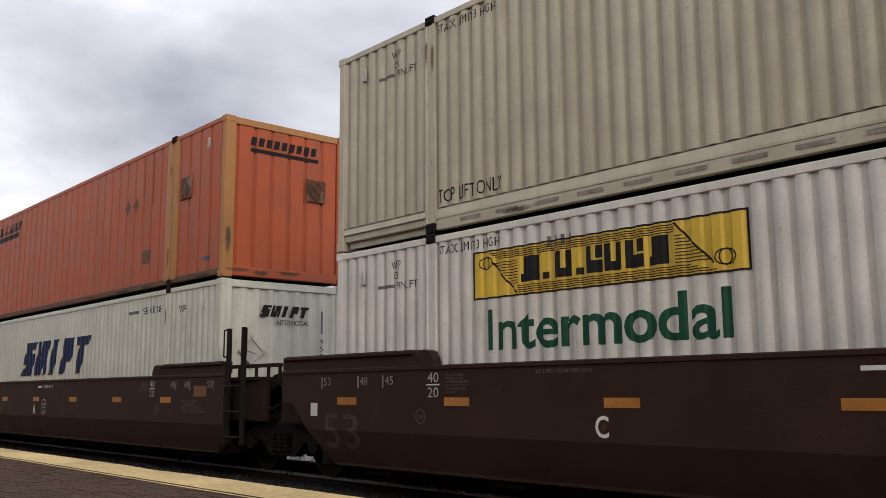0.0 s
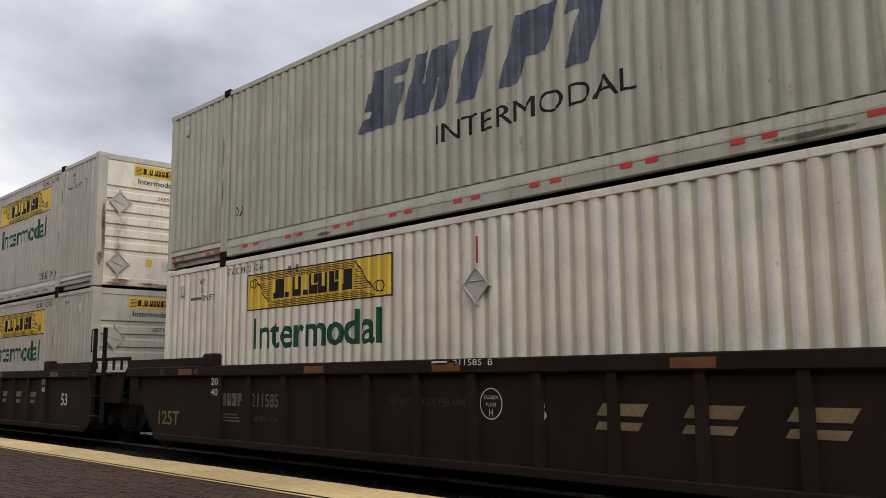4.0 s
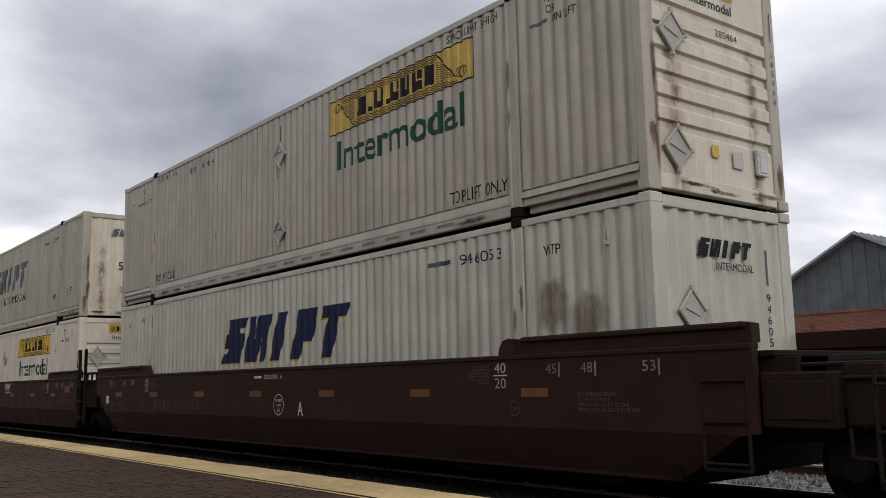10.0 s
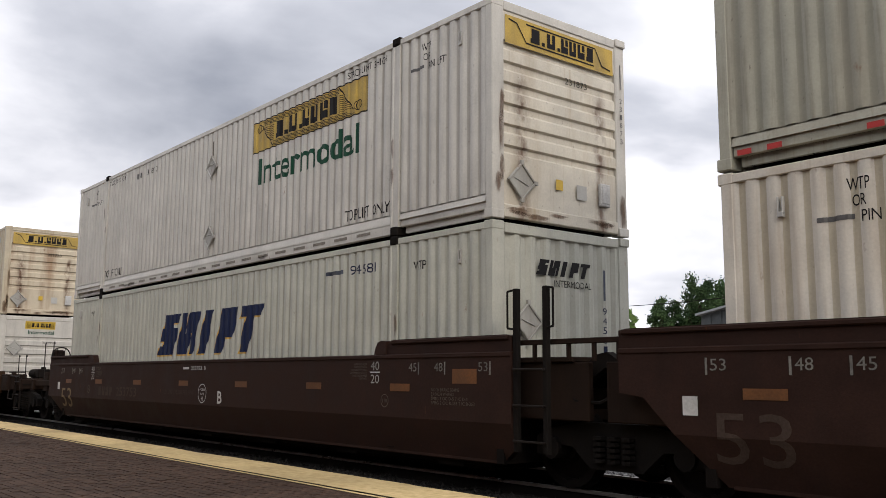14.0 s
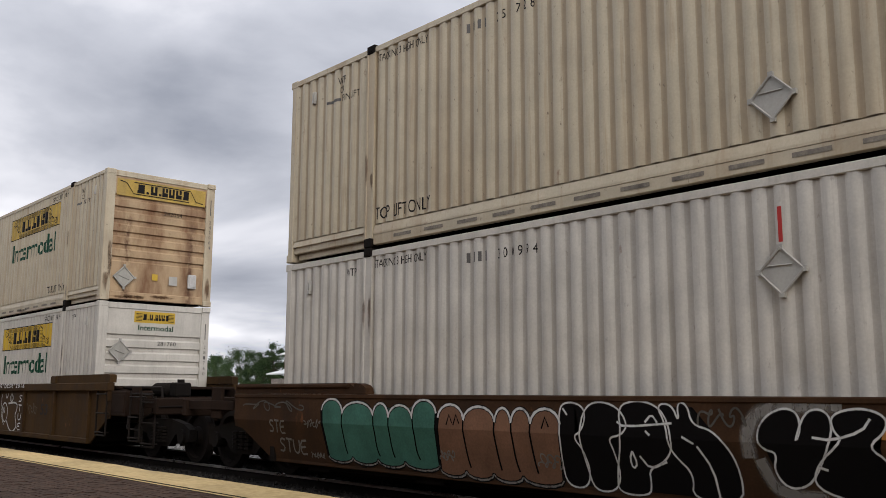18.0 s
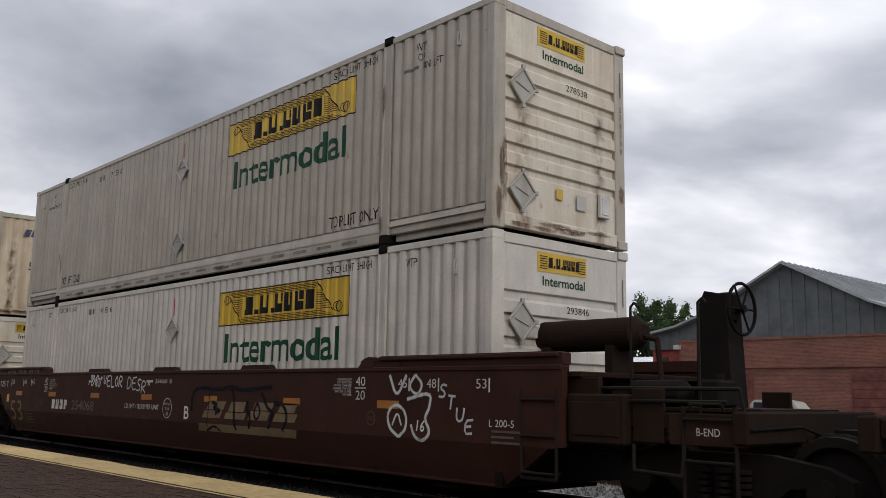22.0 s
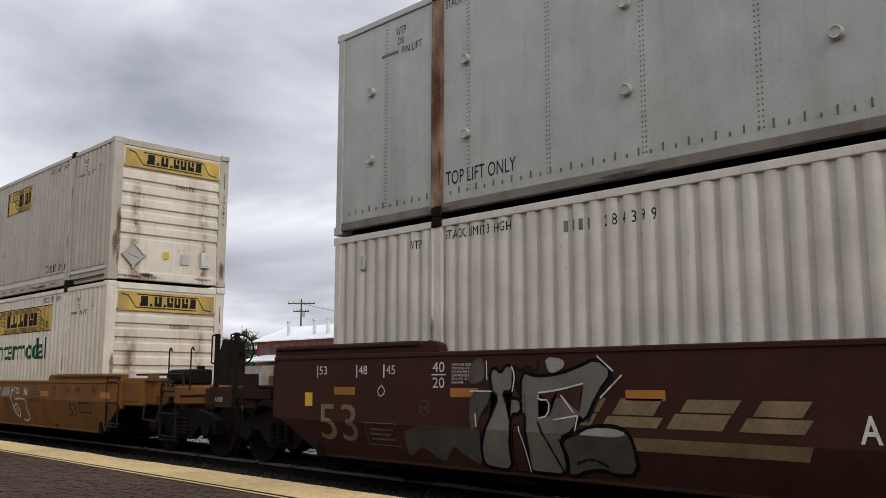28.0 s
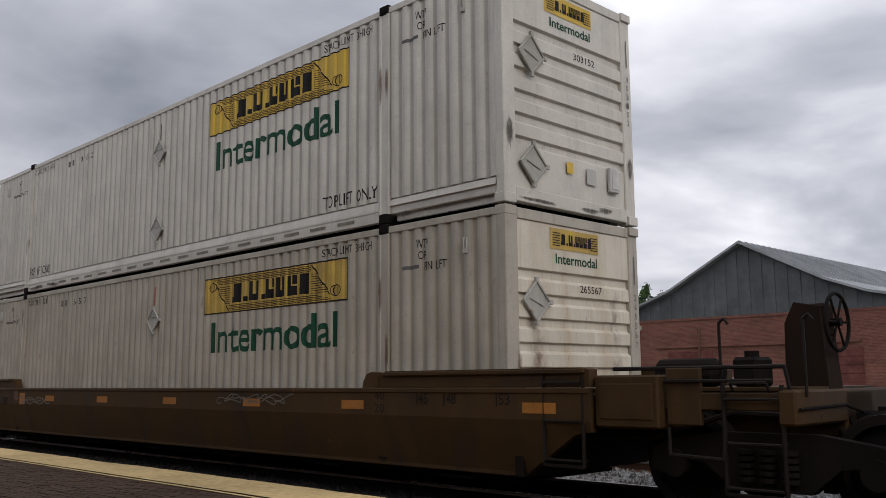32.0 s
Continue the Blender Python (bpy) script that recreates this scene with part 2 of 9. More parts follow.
SIGNY = mat("yellow_sign_vinyl", (0.53, 0.345, 0.032), 0.45, dirt=GRIME, amount=0.2, bump=0.0)
SIGNW = mat("weathered_yellow_vinyl", (0.45, 0.30, 0.06), 0.55, dirt=GRIME, amount=0.5, bump=0.0, var=0.3)
INK = mat("black_lettering", (0.012, 0.011, 0.011), 0.6, bump=0.0, spec=0.1)
GREEN = mat("green_lettering", (0.007, 0.052, 0.028), 0.55, bump=0.0, spec=0.15)
NAVY = mat("navy_lettering", (0.010, 0.016, 0.048), 0.55, bump=0.0, spec=0.15)
NAVYW = mat("worn_navy_lettering", (0.042, 0.053, 0.085), 0.55, bump=0.0, var=0.7, scale=3.0, dirt=(0.38, 0.39, 0.36), amount=0.3)
GOLD = mat("gold_lettering_shadow", (0.50, 0.30, 0.06), 0.5, bump=0.0)
SILVERY = mat("dulled_white_stencil", (0.34, 0.33, 0.31), 0.65, bump=0.0, var=0.4, spec=0.08)
WORN = mat("worn_white_stencil", (0.21, 0.20, 0.18), 0.65, bump=0.0, var=0.5, spec=0.08)
CHALK = mat("white_stencil", (0.52, 0.51, 0.49), 0.6, bump=0.0, var=0.3, spec=0.08)
FADED = mat("faded_stencil", (0.11, 0.09, 0.07), 0.7, bump=0.0, var=0.4, spec=0.08)
DIMEMB = mat("nearly_lost_emblem", (0.075, 0.052, 0.034), 0.7, bump=0.0, var=0.5, spec=0.08)
FAINT = mat("almost_lost_stencil", (0.055, 0.038, 0.030), 0.7, bump=0.0, var=0.4, spec=0.08)
SPRAYT = mat("tan_spray", (0.15, 0.08, 0.05), 0.7, bump=0.0, var=0.3, spec=0.08)
BUFF = mat("buff_emblem_paint", (0.17, 0.125, 0.075), 0.65, bump=0.0, var=0.35, spec=0.08)
REFLECT = mat("amber_reflector", (0.30, 0.12, 0.02), 0.5, bump=0.0, var=0.3)
DIMREF = mat("grimy_reflector", (0.13, 0.05, 0.014), 0.6, bump=0.0, var=0.4)
INKF = mat("thin_grey_lettering", (0.10, 0.095, 0.09), 0.6, bump=0.0, var=0.4)
REDREF = mat("red_reflector", (0.42, 0.03, 0.025), 0.4, bump=0.0)
DECALW = mat("dull_white_placard", (0.36, 0.35, 0.315), 0.55, bump=0.0, dirt=GRIME, amount=0.5, rust=0.25)
SPRAYW = mat("white_spray_paint", (0.55, 0.55, 0.55), 0.7, bump=0.0, var=0.3, spec=0.08)
SPRAYK = mat("black_spray_paint", (0.0055, 0.005, 0.005), 0.9, bump=0.0, spec=0.03)
SPRAYG = mat("olive_green_spray", (0.19, 0.22, 0.03), 0.65, bump=0.0, var=0.3, spec=0.08)
SPRAYB = mat("teal_spray", (0.025, 0.17, 0.21), 0.65, bump=0.0, var=0.3, spec=0.08)
SPRAYL = mat("worn_white_spray", (0.27, 0.265, 0.25), 0.7, bump=0.0, var=0.4, spec=0.08)
SMOKE = mat("thin_smoky_spray", (0.046, 0.042, 0.036), 0.65, bump=0.0, var=0.5, scale=5.0, spec=0.08)
SPRAYP = mat("pale_silver_spray", (0.23, 0.225, 0.205), 0.55, bump=0.0, var=0.35)
SPRAYS = mat("silver_spray", (0.125, 0.115, 0.100), 0.5, bump=0.0, var=0.35)
HAZEL = mat("dull_silver_spray", (0.07, 0.064, 0.055), 0.6, bump=0.0, var=0.35, spec=0.08)
SEA = mat("pale_teal_spray", (0.065, 0.20, 0.20), 0.65, bump=0.0, var=0.3, spec=0.08)
RUSSET = mat("russet_spray", (0.045, 0.020, 0.014), 0.65, bump=0.0, var=0.3, spec=0.08)
SPRAYM = mat("sea_green_spray", (0.045, 0.13, 0.10), 0.65, bump=0.0, var=0.3, spec=0.08)


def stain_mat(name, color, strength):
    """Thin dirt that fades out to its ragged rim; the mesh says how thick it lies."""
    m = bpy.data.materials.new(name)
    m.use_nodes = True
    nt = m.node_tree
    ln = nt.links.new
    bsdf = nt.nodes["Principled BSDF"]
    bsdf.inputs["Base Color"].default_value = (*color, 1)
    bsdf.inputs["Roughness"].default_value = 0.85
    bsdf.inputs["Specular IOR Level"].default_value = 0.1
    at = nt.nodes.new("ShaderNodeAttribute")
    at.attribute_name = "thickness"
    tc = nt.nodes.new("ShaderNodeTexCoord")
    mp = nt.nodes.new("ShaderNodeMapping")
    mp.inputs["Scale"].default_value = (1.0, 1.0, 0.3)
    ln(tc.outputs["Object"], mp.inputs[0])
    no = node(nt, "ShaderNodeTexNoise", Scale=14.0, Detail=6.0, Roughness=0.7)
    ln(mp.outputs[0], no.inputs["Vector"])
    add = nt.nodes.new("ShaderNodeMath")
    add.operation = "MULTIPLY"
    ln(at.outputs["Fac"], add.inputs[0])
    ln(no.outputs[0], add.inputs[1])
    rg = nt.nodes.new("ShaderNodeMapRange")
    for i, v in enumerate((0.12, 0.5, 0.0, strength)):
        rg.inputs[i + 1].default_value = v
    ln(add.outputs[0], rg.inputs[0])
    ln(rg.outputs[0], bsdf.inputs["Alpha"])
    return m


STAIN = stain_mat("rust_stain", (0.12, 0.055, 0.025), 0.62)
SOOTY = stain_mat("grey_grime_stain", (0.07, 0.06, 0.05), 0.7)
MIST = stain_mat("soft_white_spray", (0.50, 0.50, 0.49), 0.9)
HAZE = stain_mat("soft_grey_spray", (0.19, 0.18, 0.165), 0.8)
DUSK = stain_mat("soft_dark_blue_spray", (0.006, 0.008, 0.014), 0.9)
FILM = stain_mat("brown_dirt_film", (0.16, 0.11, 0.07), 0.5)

# ---- mesh tools ----
def thing(name, label, category, m=Matrix(), group="", kind=""):
    ob = new(name)
    ob.empty_display_size = 0.3
    ob.matrix_basis = m
    return tagged(ob, label, category, group, kind)


def finish(bm, name, material, smooth=False):
    me = bpy.data.meshes.new(name)
    bmesh.ops.recalc_face_normals(bm, faces=bm.faces)
    bm.to_mesh(me)
    bm.free()
    for m in material if isinstance(material, (list, tuple)) else (material,):
        me.materials.append(m)
    if smooth:
        me.shade_smooth()
    return me


def part(name, bm, material, parent, label="", smooth=False):
    """Link a bmesh or a ready mesh as one part under its parent."""
    me = finish(bm, name, material, smooth) if isinstance(bm, bmesh.types.BMesh) else bm
    ob = new(name, me)
    ob.parent = parent
    return tagged(ob, label)


CACHE = {}


def cached(key, make):
    if key not in CACHE:
        CACHE[key] = make()
    return CACHE[key]


def box(bm, x0, x1, y0, y1, z0, z1, bevel=0.0):
    vs = [bm.verts.new((x, y, z)) for x in (x0, x1) for y in (y0, y1) for z in (z0, z1)]
    fs = [bm.faces.new([vs[i] for i in f]) for f in ((0, 1, 3, 2), (4, 6, 7, 5), (0, 4, 5, 1), (2, 3, 7, 6), (0, 2, 6, 4), (1, 5, 7, 3))]
    if bevel:
        es = list({e for f in fs for e in f.edges})
        bmesh.ops.bevel(bm, geom=es, offset=bevel, segments=1, affect="EDGES")
    return bm


def prism(bm, outline, y0, y1):
    """Solid from an (x, z) outline between two depths."""
    a = [bm.verts.new((x, y0, z)) for x, z in outline]
    b = [bm.verts.new((x, y1, z)) for x, z in outline]
    bm.faces.new(a)
    bm.faces.new(b[::-1])
    n = len(a)
    for i in range(n):
        bm.faces.new((a[i], b[i], b[(i + 1) % n], a[(i + 1) % n]))
    return bm


def rod(bm, p, q, r, n=8, r2=None):
    """Round bar or cone between two points."""
    p, q = Vector(p), Vector(q)
    d = (q - p)
    m = Matrix.Translation((p + q) / 2) @ d.to_track_quat("Z", "Y").to_matrix().to_4x4()
    bmesh.ops.create_cone(bm, cap_ends=True, segments=n, radius1=r, radius2=r if r2 is None else r2, depth=d.length, matrix=m)
    return bm


def rods(bm, pts, r, n=6):
    for a, b in zip(pts, pts[1:]):
        rod(bm, a, b, r, n)
    return bm


def ring(bm, c, axis, big, small, n=24, k=6):
    """Torus round an axis."""
    rot = Vector(axis).to_track_quat("Z", "Y").to_matrix()
    vs = [[bm.verts.new(Vector(c) + rot @ Vector(((big + small * math.cos(2 * math.pi * j / k)) * math.cos(2 * math.pi * i / n),
                                                   (big + small * math.cos(2 * math.pi * j / k)) * math.sin(2 * math.pi * i / n),
                                                   small * math.sin(2 * math.pi * j / k)))) for j in range(k)] for i in range(n)]
    for i in range(n):
        for j in range(k):
            bm.faces.new((vs[i][j], vs[(i + 1) % n][j], vs[(i + 1) % n][(j + 1) % k], vs[i][(j + 1) % k]))
    return bm


def letters(text, bold=0.0):
    """Flat mesh of a word in the built-in font, scaled into the unit square."""
    def make():
        cu = bpy.data.curves.new("word", "FONT")
        cu.body, cu.resolution_u, cu.offset = text, 5 if len(text) == 10 else 3, bold
        ob = new("word", cu)
        me = bpy.data.meshes.new_from_object(ob.evaluated_get(bpy.context.evaluated_depsgraph_get()))
        bpy.data.objects.remove(ob)
        v = np.array([w.co[:2] for w in me.vertices])
        lo, hi = v.min(0), v.max(0)
        pts = (v - lo) / (hi - lo)
        faces = [tuple(f.vertices) for f in me.polygons]
        bpy.data.meshes.remove(me)
        return pts, faces
    return cached(("word", text, bold), make)


def lay(bm, pts, faces, place):
    """Lay flat points (u, v) into bm through place(u, v) -> 3D."""
    vs = [bm.verts.new(place(float(u), float(v))) for u, v in pts]
    for f in faces:
        try:
            bm.faces.new([vs[i] for i in f])
        except ValueError:
            pass
    return bm


def word(bm, text, x0, x1, z0, z1, y=0.0, bold=0.0):
    pts, faces = letters(text, bold)
    return lay(bm, pts, faces, lambda u, v: (x0 + u * (x1 - x0), y, z0 + v * (z1 - z0)))


def quad(bm, x0, x1, z0, z1, y=0.0, slant=0.0):
    """Flat panel; slant leans its top towards +x."""
    bm.faces.new([bm.verts.new((x, y, z)) for x, z in ((x0, z0), (x1, z0), (x1 + slant, z1), (x0 + slant, z1))])
    return bm


def fold(bm, knots, depth):
    """Cut a flat drawing at the knots along x and press it onto a ribbed wall."""
    if not bm.verts:
        return bm
    xs = [v.co.x for v in bm.verts]
    lo, hi = min(xs), max(xs)
    for k in knots:
        if lo + 1e-4 < k < hi - 1e-4:
            bmesh.ops.bisect_plane(bm, geom=bm.verts[:] + bm.edges[:] + bm.faces[:], plane_co=(k, 0, 0), plane_no=(1, 0, 0))
    for v in bm.verts:
        v.co.y += depth(v.co.x)
    return bm


def swing(bm, seed, x0, x1, z0, z1, y, n=26, w=0.02, loops=3.2):
    """A looping spray-can line from x0 to x1."""
    rng = random.Random(seed)
    ph = [rng.uniform(0, 6.28) for _ in range(6)]
    fr = [rng.uniform(0.7, 1.35) for _ in range(6)]
    pts = []
    for i in range(n * 4 + 1):
        u = i / (n * 4)
        a = u * loops * 2 * math.pi
        x = x0 + (x1 - x0) * (u + 0.10 * math.sin(a * 1.6 * fr[0] + ph[0]))
        z = z0 + (z1 - z0) * (0.5 + 0.30 * math.sin(a * fr[1] * 1.1 + ph[1]) + 0.2 * math.sin(a * 2.3 * fr[2] + ph[2]))
        pts.append((x, z))
    return stroke(bm, pts, y, w)


def stroke(bm, pts, y, w):
    """Flat ribbon along (x, z) points."""
    prev = None
    for i, (x, z) in enumerate(pts):
        a, b = pts[max(i - 1, 0)], pts[min(i + 1, len(pts) - 1)]
        dx, dz = b[0] - a[0], b[1] - a[1]
        l = math.hypot(dx, dz) or 1.0
        nx, nz = -dz / l * w / 2, dx / l * w / 2
        yy = y - i * 0.00003
        cur = (bm.verts.new((x + nx, yy, z + nz)), bm.verts.new((x - nx, yy, z - nz)))
        if prev:
            bm.faces.new((prev[0], prev[1], cur[1], cur[0]))
        prev = cur
    return bm


def prism_x(bm, outline, x0, x1):
    a = [bm.verts.new((x0, y, z)) for y, z in outline]
    b = [bm.verts.new((x1, y, z)) for y, z in outline]
    bm.faces.new(a)
    bm.faces.new(b[::-1])
    n = len(a)
    for i in range(n):
        bm.faces.new((a[i], b[i], b[(i + 1) % n], a[(i + 1) % n]))

# ---- ground and surroundings ----
def mix_mat(name, a, b, scale, rough, bump, dist=0.02, detail=8.0, lo=0.4, hi=0.6, island=0.0):
    """Two-tone grainy surface: gravel, asphalt, masonry."""
    m = bpy.data.materials.new(name)
    m.use_nodes = True
    nt = m.node_tree
    ln = nt.links.new
    nt.nodes["Principled BSDF"].inputs["Specular IOR Level"].default_value = 0.15
    bsdf = nt.nodes["Principled BSDF"]
    tc = nt.nodes.new("ShaderNodeTexCoord")
    n = node(nt, "ShaderNodeTexNoise", Scale=scale, Detail=detail, Roughness=0.65)
    n2 = node(nt, "ShaderNodeTexNoise", Scale=scale * 0.06, Detail=4.0)
    ln(tc.outputs["Object"], n.inputs["Vector"])
    ln(tc.outputs["Object"], n2.inputs["Vector"])
    r = nt.nodes.new("ShaderNodeValToRGB")
    r.color_ramp.elements[0].position, r.color_ramp.elements[1].position = lo, hi
    r.color_ramp.elements[0].color, r.color_ramp.elements[1].color = (*a, 1), (*b, 1)
    ln(n.outputs[0], r.inputs[0])
    mr = nt.nodes.new("ShaderNodeMapRange")
    for i, v in enumerate((0.3, 0.7, 0.7, 1.2)):
        mr.inputs[i + 1].default_value = v
    ln(n2.outputs[0], mr.inputs[0])
    x = nt.nodes.new("ShaderNodeMix")
    x.data_type, x.blend_type = "RGBA", "MULTIPLY"
    x.inputs[0].default_value = 1.0
    ln(r.outputs[0], x.inputs[6])
    ln(mr.outputs[0], x.inputs[7])
    last = x.outputs[2]
    if island:
        info = nt.nodes.new("ShaderNodeObjectInfo")
        gi = nt.nodes.new("ShaderNodeNewGeometry")
        add = nt.nodes.new("ShaderNodeMath")
        ln(info.outputs["Random"], add.inputs[0])
        ln(gi.outputs["Random Per Island"], add.inputs[1])
        m2 = nt.nodes.new("ShaderNodeMapRange")
        for i, v in enumerate((0.0, 2.0, 1 - island, 1 + island)):
            m2.inputs[i + 1].default_value = v
        ln(add.outputs[0], m2.inputs[0])
        y = nt.nodes.new("ShaderNodeMix")
        y.data_type, y.blend_type = "RGBA", "MULTIPLY"
        y.inputs[0].default_value = 1.0
        ln(last, y.inputs[6])
        ln(m2.outputs[0], y.inputs[7])
        last = y.outputs[2]
    ln(last, bsdf.inputs["Base Color"])
    bsdf.inputs["Roughness"].default_value = rough
    b = node(nt, "ShaderNodeBump", Strength=bump, Distance=dist)
    ln(n.outputs[0], b.inputs["Height"])
    ln(b.outputs[0], bsdf.inputs["Normal"])
    return m


EARTH = mix_mat("dusty_ground", (0.13, 0.11, 0.09), (0.24, 0.21, 0.18), 6, 0.95, 0.4)
BALLAST = mix_mat("grey_ballast", (0.09, 0.088, 0.085), (0.42, 0.41, 0.40), 16, 0.9, 1.0, 0.05, island=0.3)
# oily stone under the train, with the train's shade put into its colour
OILSHADE = mix_mat("oily_shaded_ballast", (0.006, 0.0055, 0.005), (0.035, 0.032, 0.029), 16, 0.9, 1.0, 0.05, island=0.3)
PAVER = mix_mat("old_brick_paver", (0.050, 0.031, 0.022), (0.080, 0.047, 0.032), 9, 0.85, 0.4, 0.008, island=0.30)
JOINT = mix_mat("paver_joint", (0.044, 0.030, 0.022), (0.062, 0.043, 0.031), 20, 0.95, 0.3)
KERB = mix_mat("concrete_kerb", (0.16, 0.14, 0.12), (0.26, 0.23, 0.20), 12, 0.9, 0.4)
STRIPE = mix_mat("worn_yellow_line_paint", (0.43, 0.305, 0.135), (0.60, 0.455, 0.235), 9, 0.8, 0.3, 0.005, lo=0.3, hi=0.62)
SLEEPER = mix_mat("creosoted_timber", (0.03, 0.024, 0.02), (0.075, 0.06, 0.05), 12, 0.9, 0.5)


def brick_mat():
    """Weathered red brick in courses of 75 mm, with sooty and faded bands."""
    m = bpy.data.materials.new("red_brick")
    m.use_nodes = True
    nt = m.node_tree
    ln = nt.links.new
    tc = nt.nodes.new("ShaderNodeTexCoord")
    turn = nt.nodes.new("ShaderNodeMapping")
    turn.inputs["Rotation"].default_value = (radians(-90), 0, 0)
    ln(tc.outputs["Object"], turn.inputs[0])
    br = node(nt, "ShaderNodeTexBrick", Scale=1.0)
    for key, v in (("Color1", (0.135, 0.042, 0.029, 1)), ("Color2", (0.195, 0.074, 0.047, 1)), ("Mortar", (0.20, 0.13, 0.10, 1)), ("Mortar Size", 0.006), ("Brick Width", 0.22), ("Row Height", 0.075), ("Bias", -0.1)):
        br.inputs[key].default_value = v
    ln(turn.outputs[0], br.inputs["Vector"])
    band = node(nt, "ShaderNodeTexNoise", Scale=0.6, Detail=7.0, Roughness=0.65)
    squash = nt.nodes.new("ShaderNodeMapping")
    squash.inputs["Scale"].default_value = (0.5, 0.5, 2.2)
    ln(tc.outputs["Object"], squash.inputs[0])
    ln(squash.outputs[0], band.inputs["Vector"])
    rr = nt.nodes.new("ShaderNodeValToRGB")
    rr.color_ramp.elements[0].position, rr.color_ramp.elements[0].color = 0.3, (0.55, 0.52, 0.52, 1)
    rr.color_ramp.elements[1].position, rr.color_ramp.elements[1].color = 0.72, (1.15, 1.12, 1.1, 1)
    ln(band.outputs[0], rr.inputs[0])
    mx = nt.nodes.new("ShaderNodeMix")
    mx.data_type, mx.blend_type = "RGBA", "MULTIPLY"
    mx.inputs[0].default_value = 1.0
    ln(br.outputs[0], mx.inputs[6])
    ln(rr.outputs[0], mx.inputs[7])
    bsdf = nt.nodes["Principled BSDF"]
    ln(mx.outputs[2], bsdf.inputs["Base Color"])
    bsdf.inputs["Roughness"].default_value = 0.9
    bp = node(nt, "ShaderNodeBump", Strength=0.5, Distance=0.01)
    ln(br.outputs[1], bp.inputs["Height"])
    ln(bp.outputs[0], bsdf.inputs["Normal"])
    return m


BRICK = brick_mat()
REDWALL = mix_mat("red_painted_wall", (0.20, 0.04, 0.035), (0.26, 0.06, 0.05), 2, 0.8, 0.2)
ZINC = mix_mat("weathered_grey_sheet", (0.0578, 0.0646, 0.068), (0.116, 0.126, 0.129), 0.7, 0.6, 0.1, lo=0.3, hi=0.7)
ROOFG = mix_mat("grey_metal_roof", (0.216, 0.232, 0.24), (0.288, 0.304, 0.312), 0.8, 0.45, 0.1)
ROOFW = mix_mat("white_metal_roof", (0.72, 0.74, 0.75), (0.82, 0.83, 0.83), 0.8, 0.4, 0.1)
MAROON = mix_mat("maroon_boarding", (0.10, 0.035, 0.03), (0.16, 0.06, 0.05), 1.5, 0.8, 0.2)
BIN = mix_mat("galvanised_bin", (0.42, 0.45, 0.46), (0.55, 0.58, 0.59), 1.2, 0.4, 0.1)
BARK = mix_mat("bark", (0.05, 0.035, 0.025), (0.10, 0.075, 0.055), 8, 0.95, 0.6)
NEEDLE = mix_mat("spruce_needles", (0.010, 0.022, 0.013), (0.030, 0.052, 0.028), 1.3, 0.9, 0.1, island=0.5)
LEAF = mix_mat("dark_leaves", (0.022, 0.045, 0.018), (0.055, 0.095, 0.032), 0.8, 0.85, 0.1, island=0.5)
LIME = mix_mat("light_green_leaves", (0.075, 0.13, 0.035), (0.14, 0.21, 0.06), 0.8, 0.85, 0.1, island=0.5)
GLASS = mat("dark_window_glass", (0.02, 0.025, 0.03), 0.08, var=0.0, bump=0.0)
SIGNLET = mat("white_sign_enamel", (0.66, 0.66, 0.63), 0.5, bump=0.0)
SIGNGOLD = mat("gold_sign_enamel", (0.42, 0.36, 0.10), 0.5, bump=0.0)
SIGNRED = mat("red_sign_enamel", (0.40, 0.05, 0.05), 0.5, bump=0.0)
LATTICE = mat("grey_lattice_steel", (0.34, 0.36, 0.38), 0.55)


def setting(name, bm, material, label, category, kind="structure"):
    ob = new(name, finish(bm, name, material))
    return tagged(ob, label, category, "", kind)


TC = 7.473 + 1.3
bm = bmesh.new()
quad_pts = [(-2500, -2500), (2500, -2500), (2500, 2500), (-2500, 2500)]
bm.faces.new([bm.verts.new((x, y, -0.40)) for x, y in quad_pts])
setting("ground", bm, EARTH, "bare dusty ground reaching the horizon", "ground")

# platform: slab, concrete edge, ragged yellow line with a thin second line
bm = bmesh.new()
box(bm, -160, 60, -16, 6.40, -0.40, -0.045)
platform = setting("platform", bm, JOINT, "old station platform paved with dark bricks", "platform")
bm = bmesh.new()
box(bm, -160, 60, 6.40, 6.70, -0.40, -0.004, 0.02)
part("platform_edge", bm, KERB, platform, "chipped concrete platform edge")


def painted_line():
    bm = bmesh.new()
    prev = None
    for i in range(1400):
        x = -150 + i * 0.14
        n = noise.noise((x * 0.9, 3.1, 0)) * 0.05 + noise.noise((x * 4.1, 7.7, 0)) * 0.035 + max(0.0, noise.noise((x * 0.33, 1.7, 0)) - 0.15) * 0.22
        y1 = 6.70 - abs(n)
        cur = (bm.verts.new((x, 5.84, 0.006)), bm.verts.new((x, y1, 0.006)))
        if prev:
            bm.faces.new((prev[0], cur[0], cur[1], prev[1]))
        prev = cur
    return bm


part("yellow_line", painted_line(), STRIPE, platform, "broad worn yellow safety line")
bm = bmesh.new()
for i in range(180):
    x = -150 + i * 1.1
    o = 0.006 * math.sin(i * 1.7)
    bm.faces.new([bm.verts.new(v) for v in ((x, 5.71 + o, 0.006), (x + 1.09, 5.71 + o, 0.006), (x + 1.09, 5.775 + o, 0.006), (x, 5.775 + o, 0.006))])
part("thin_line", bm, STRIPE, platform, "thin worn yellow line")


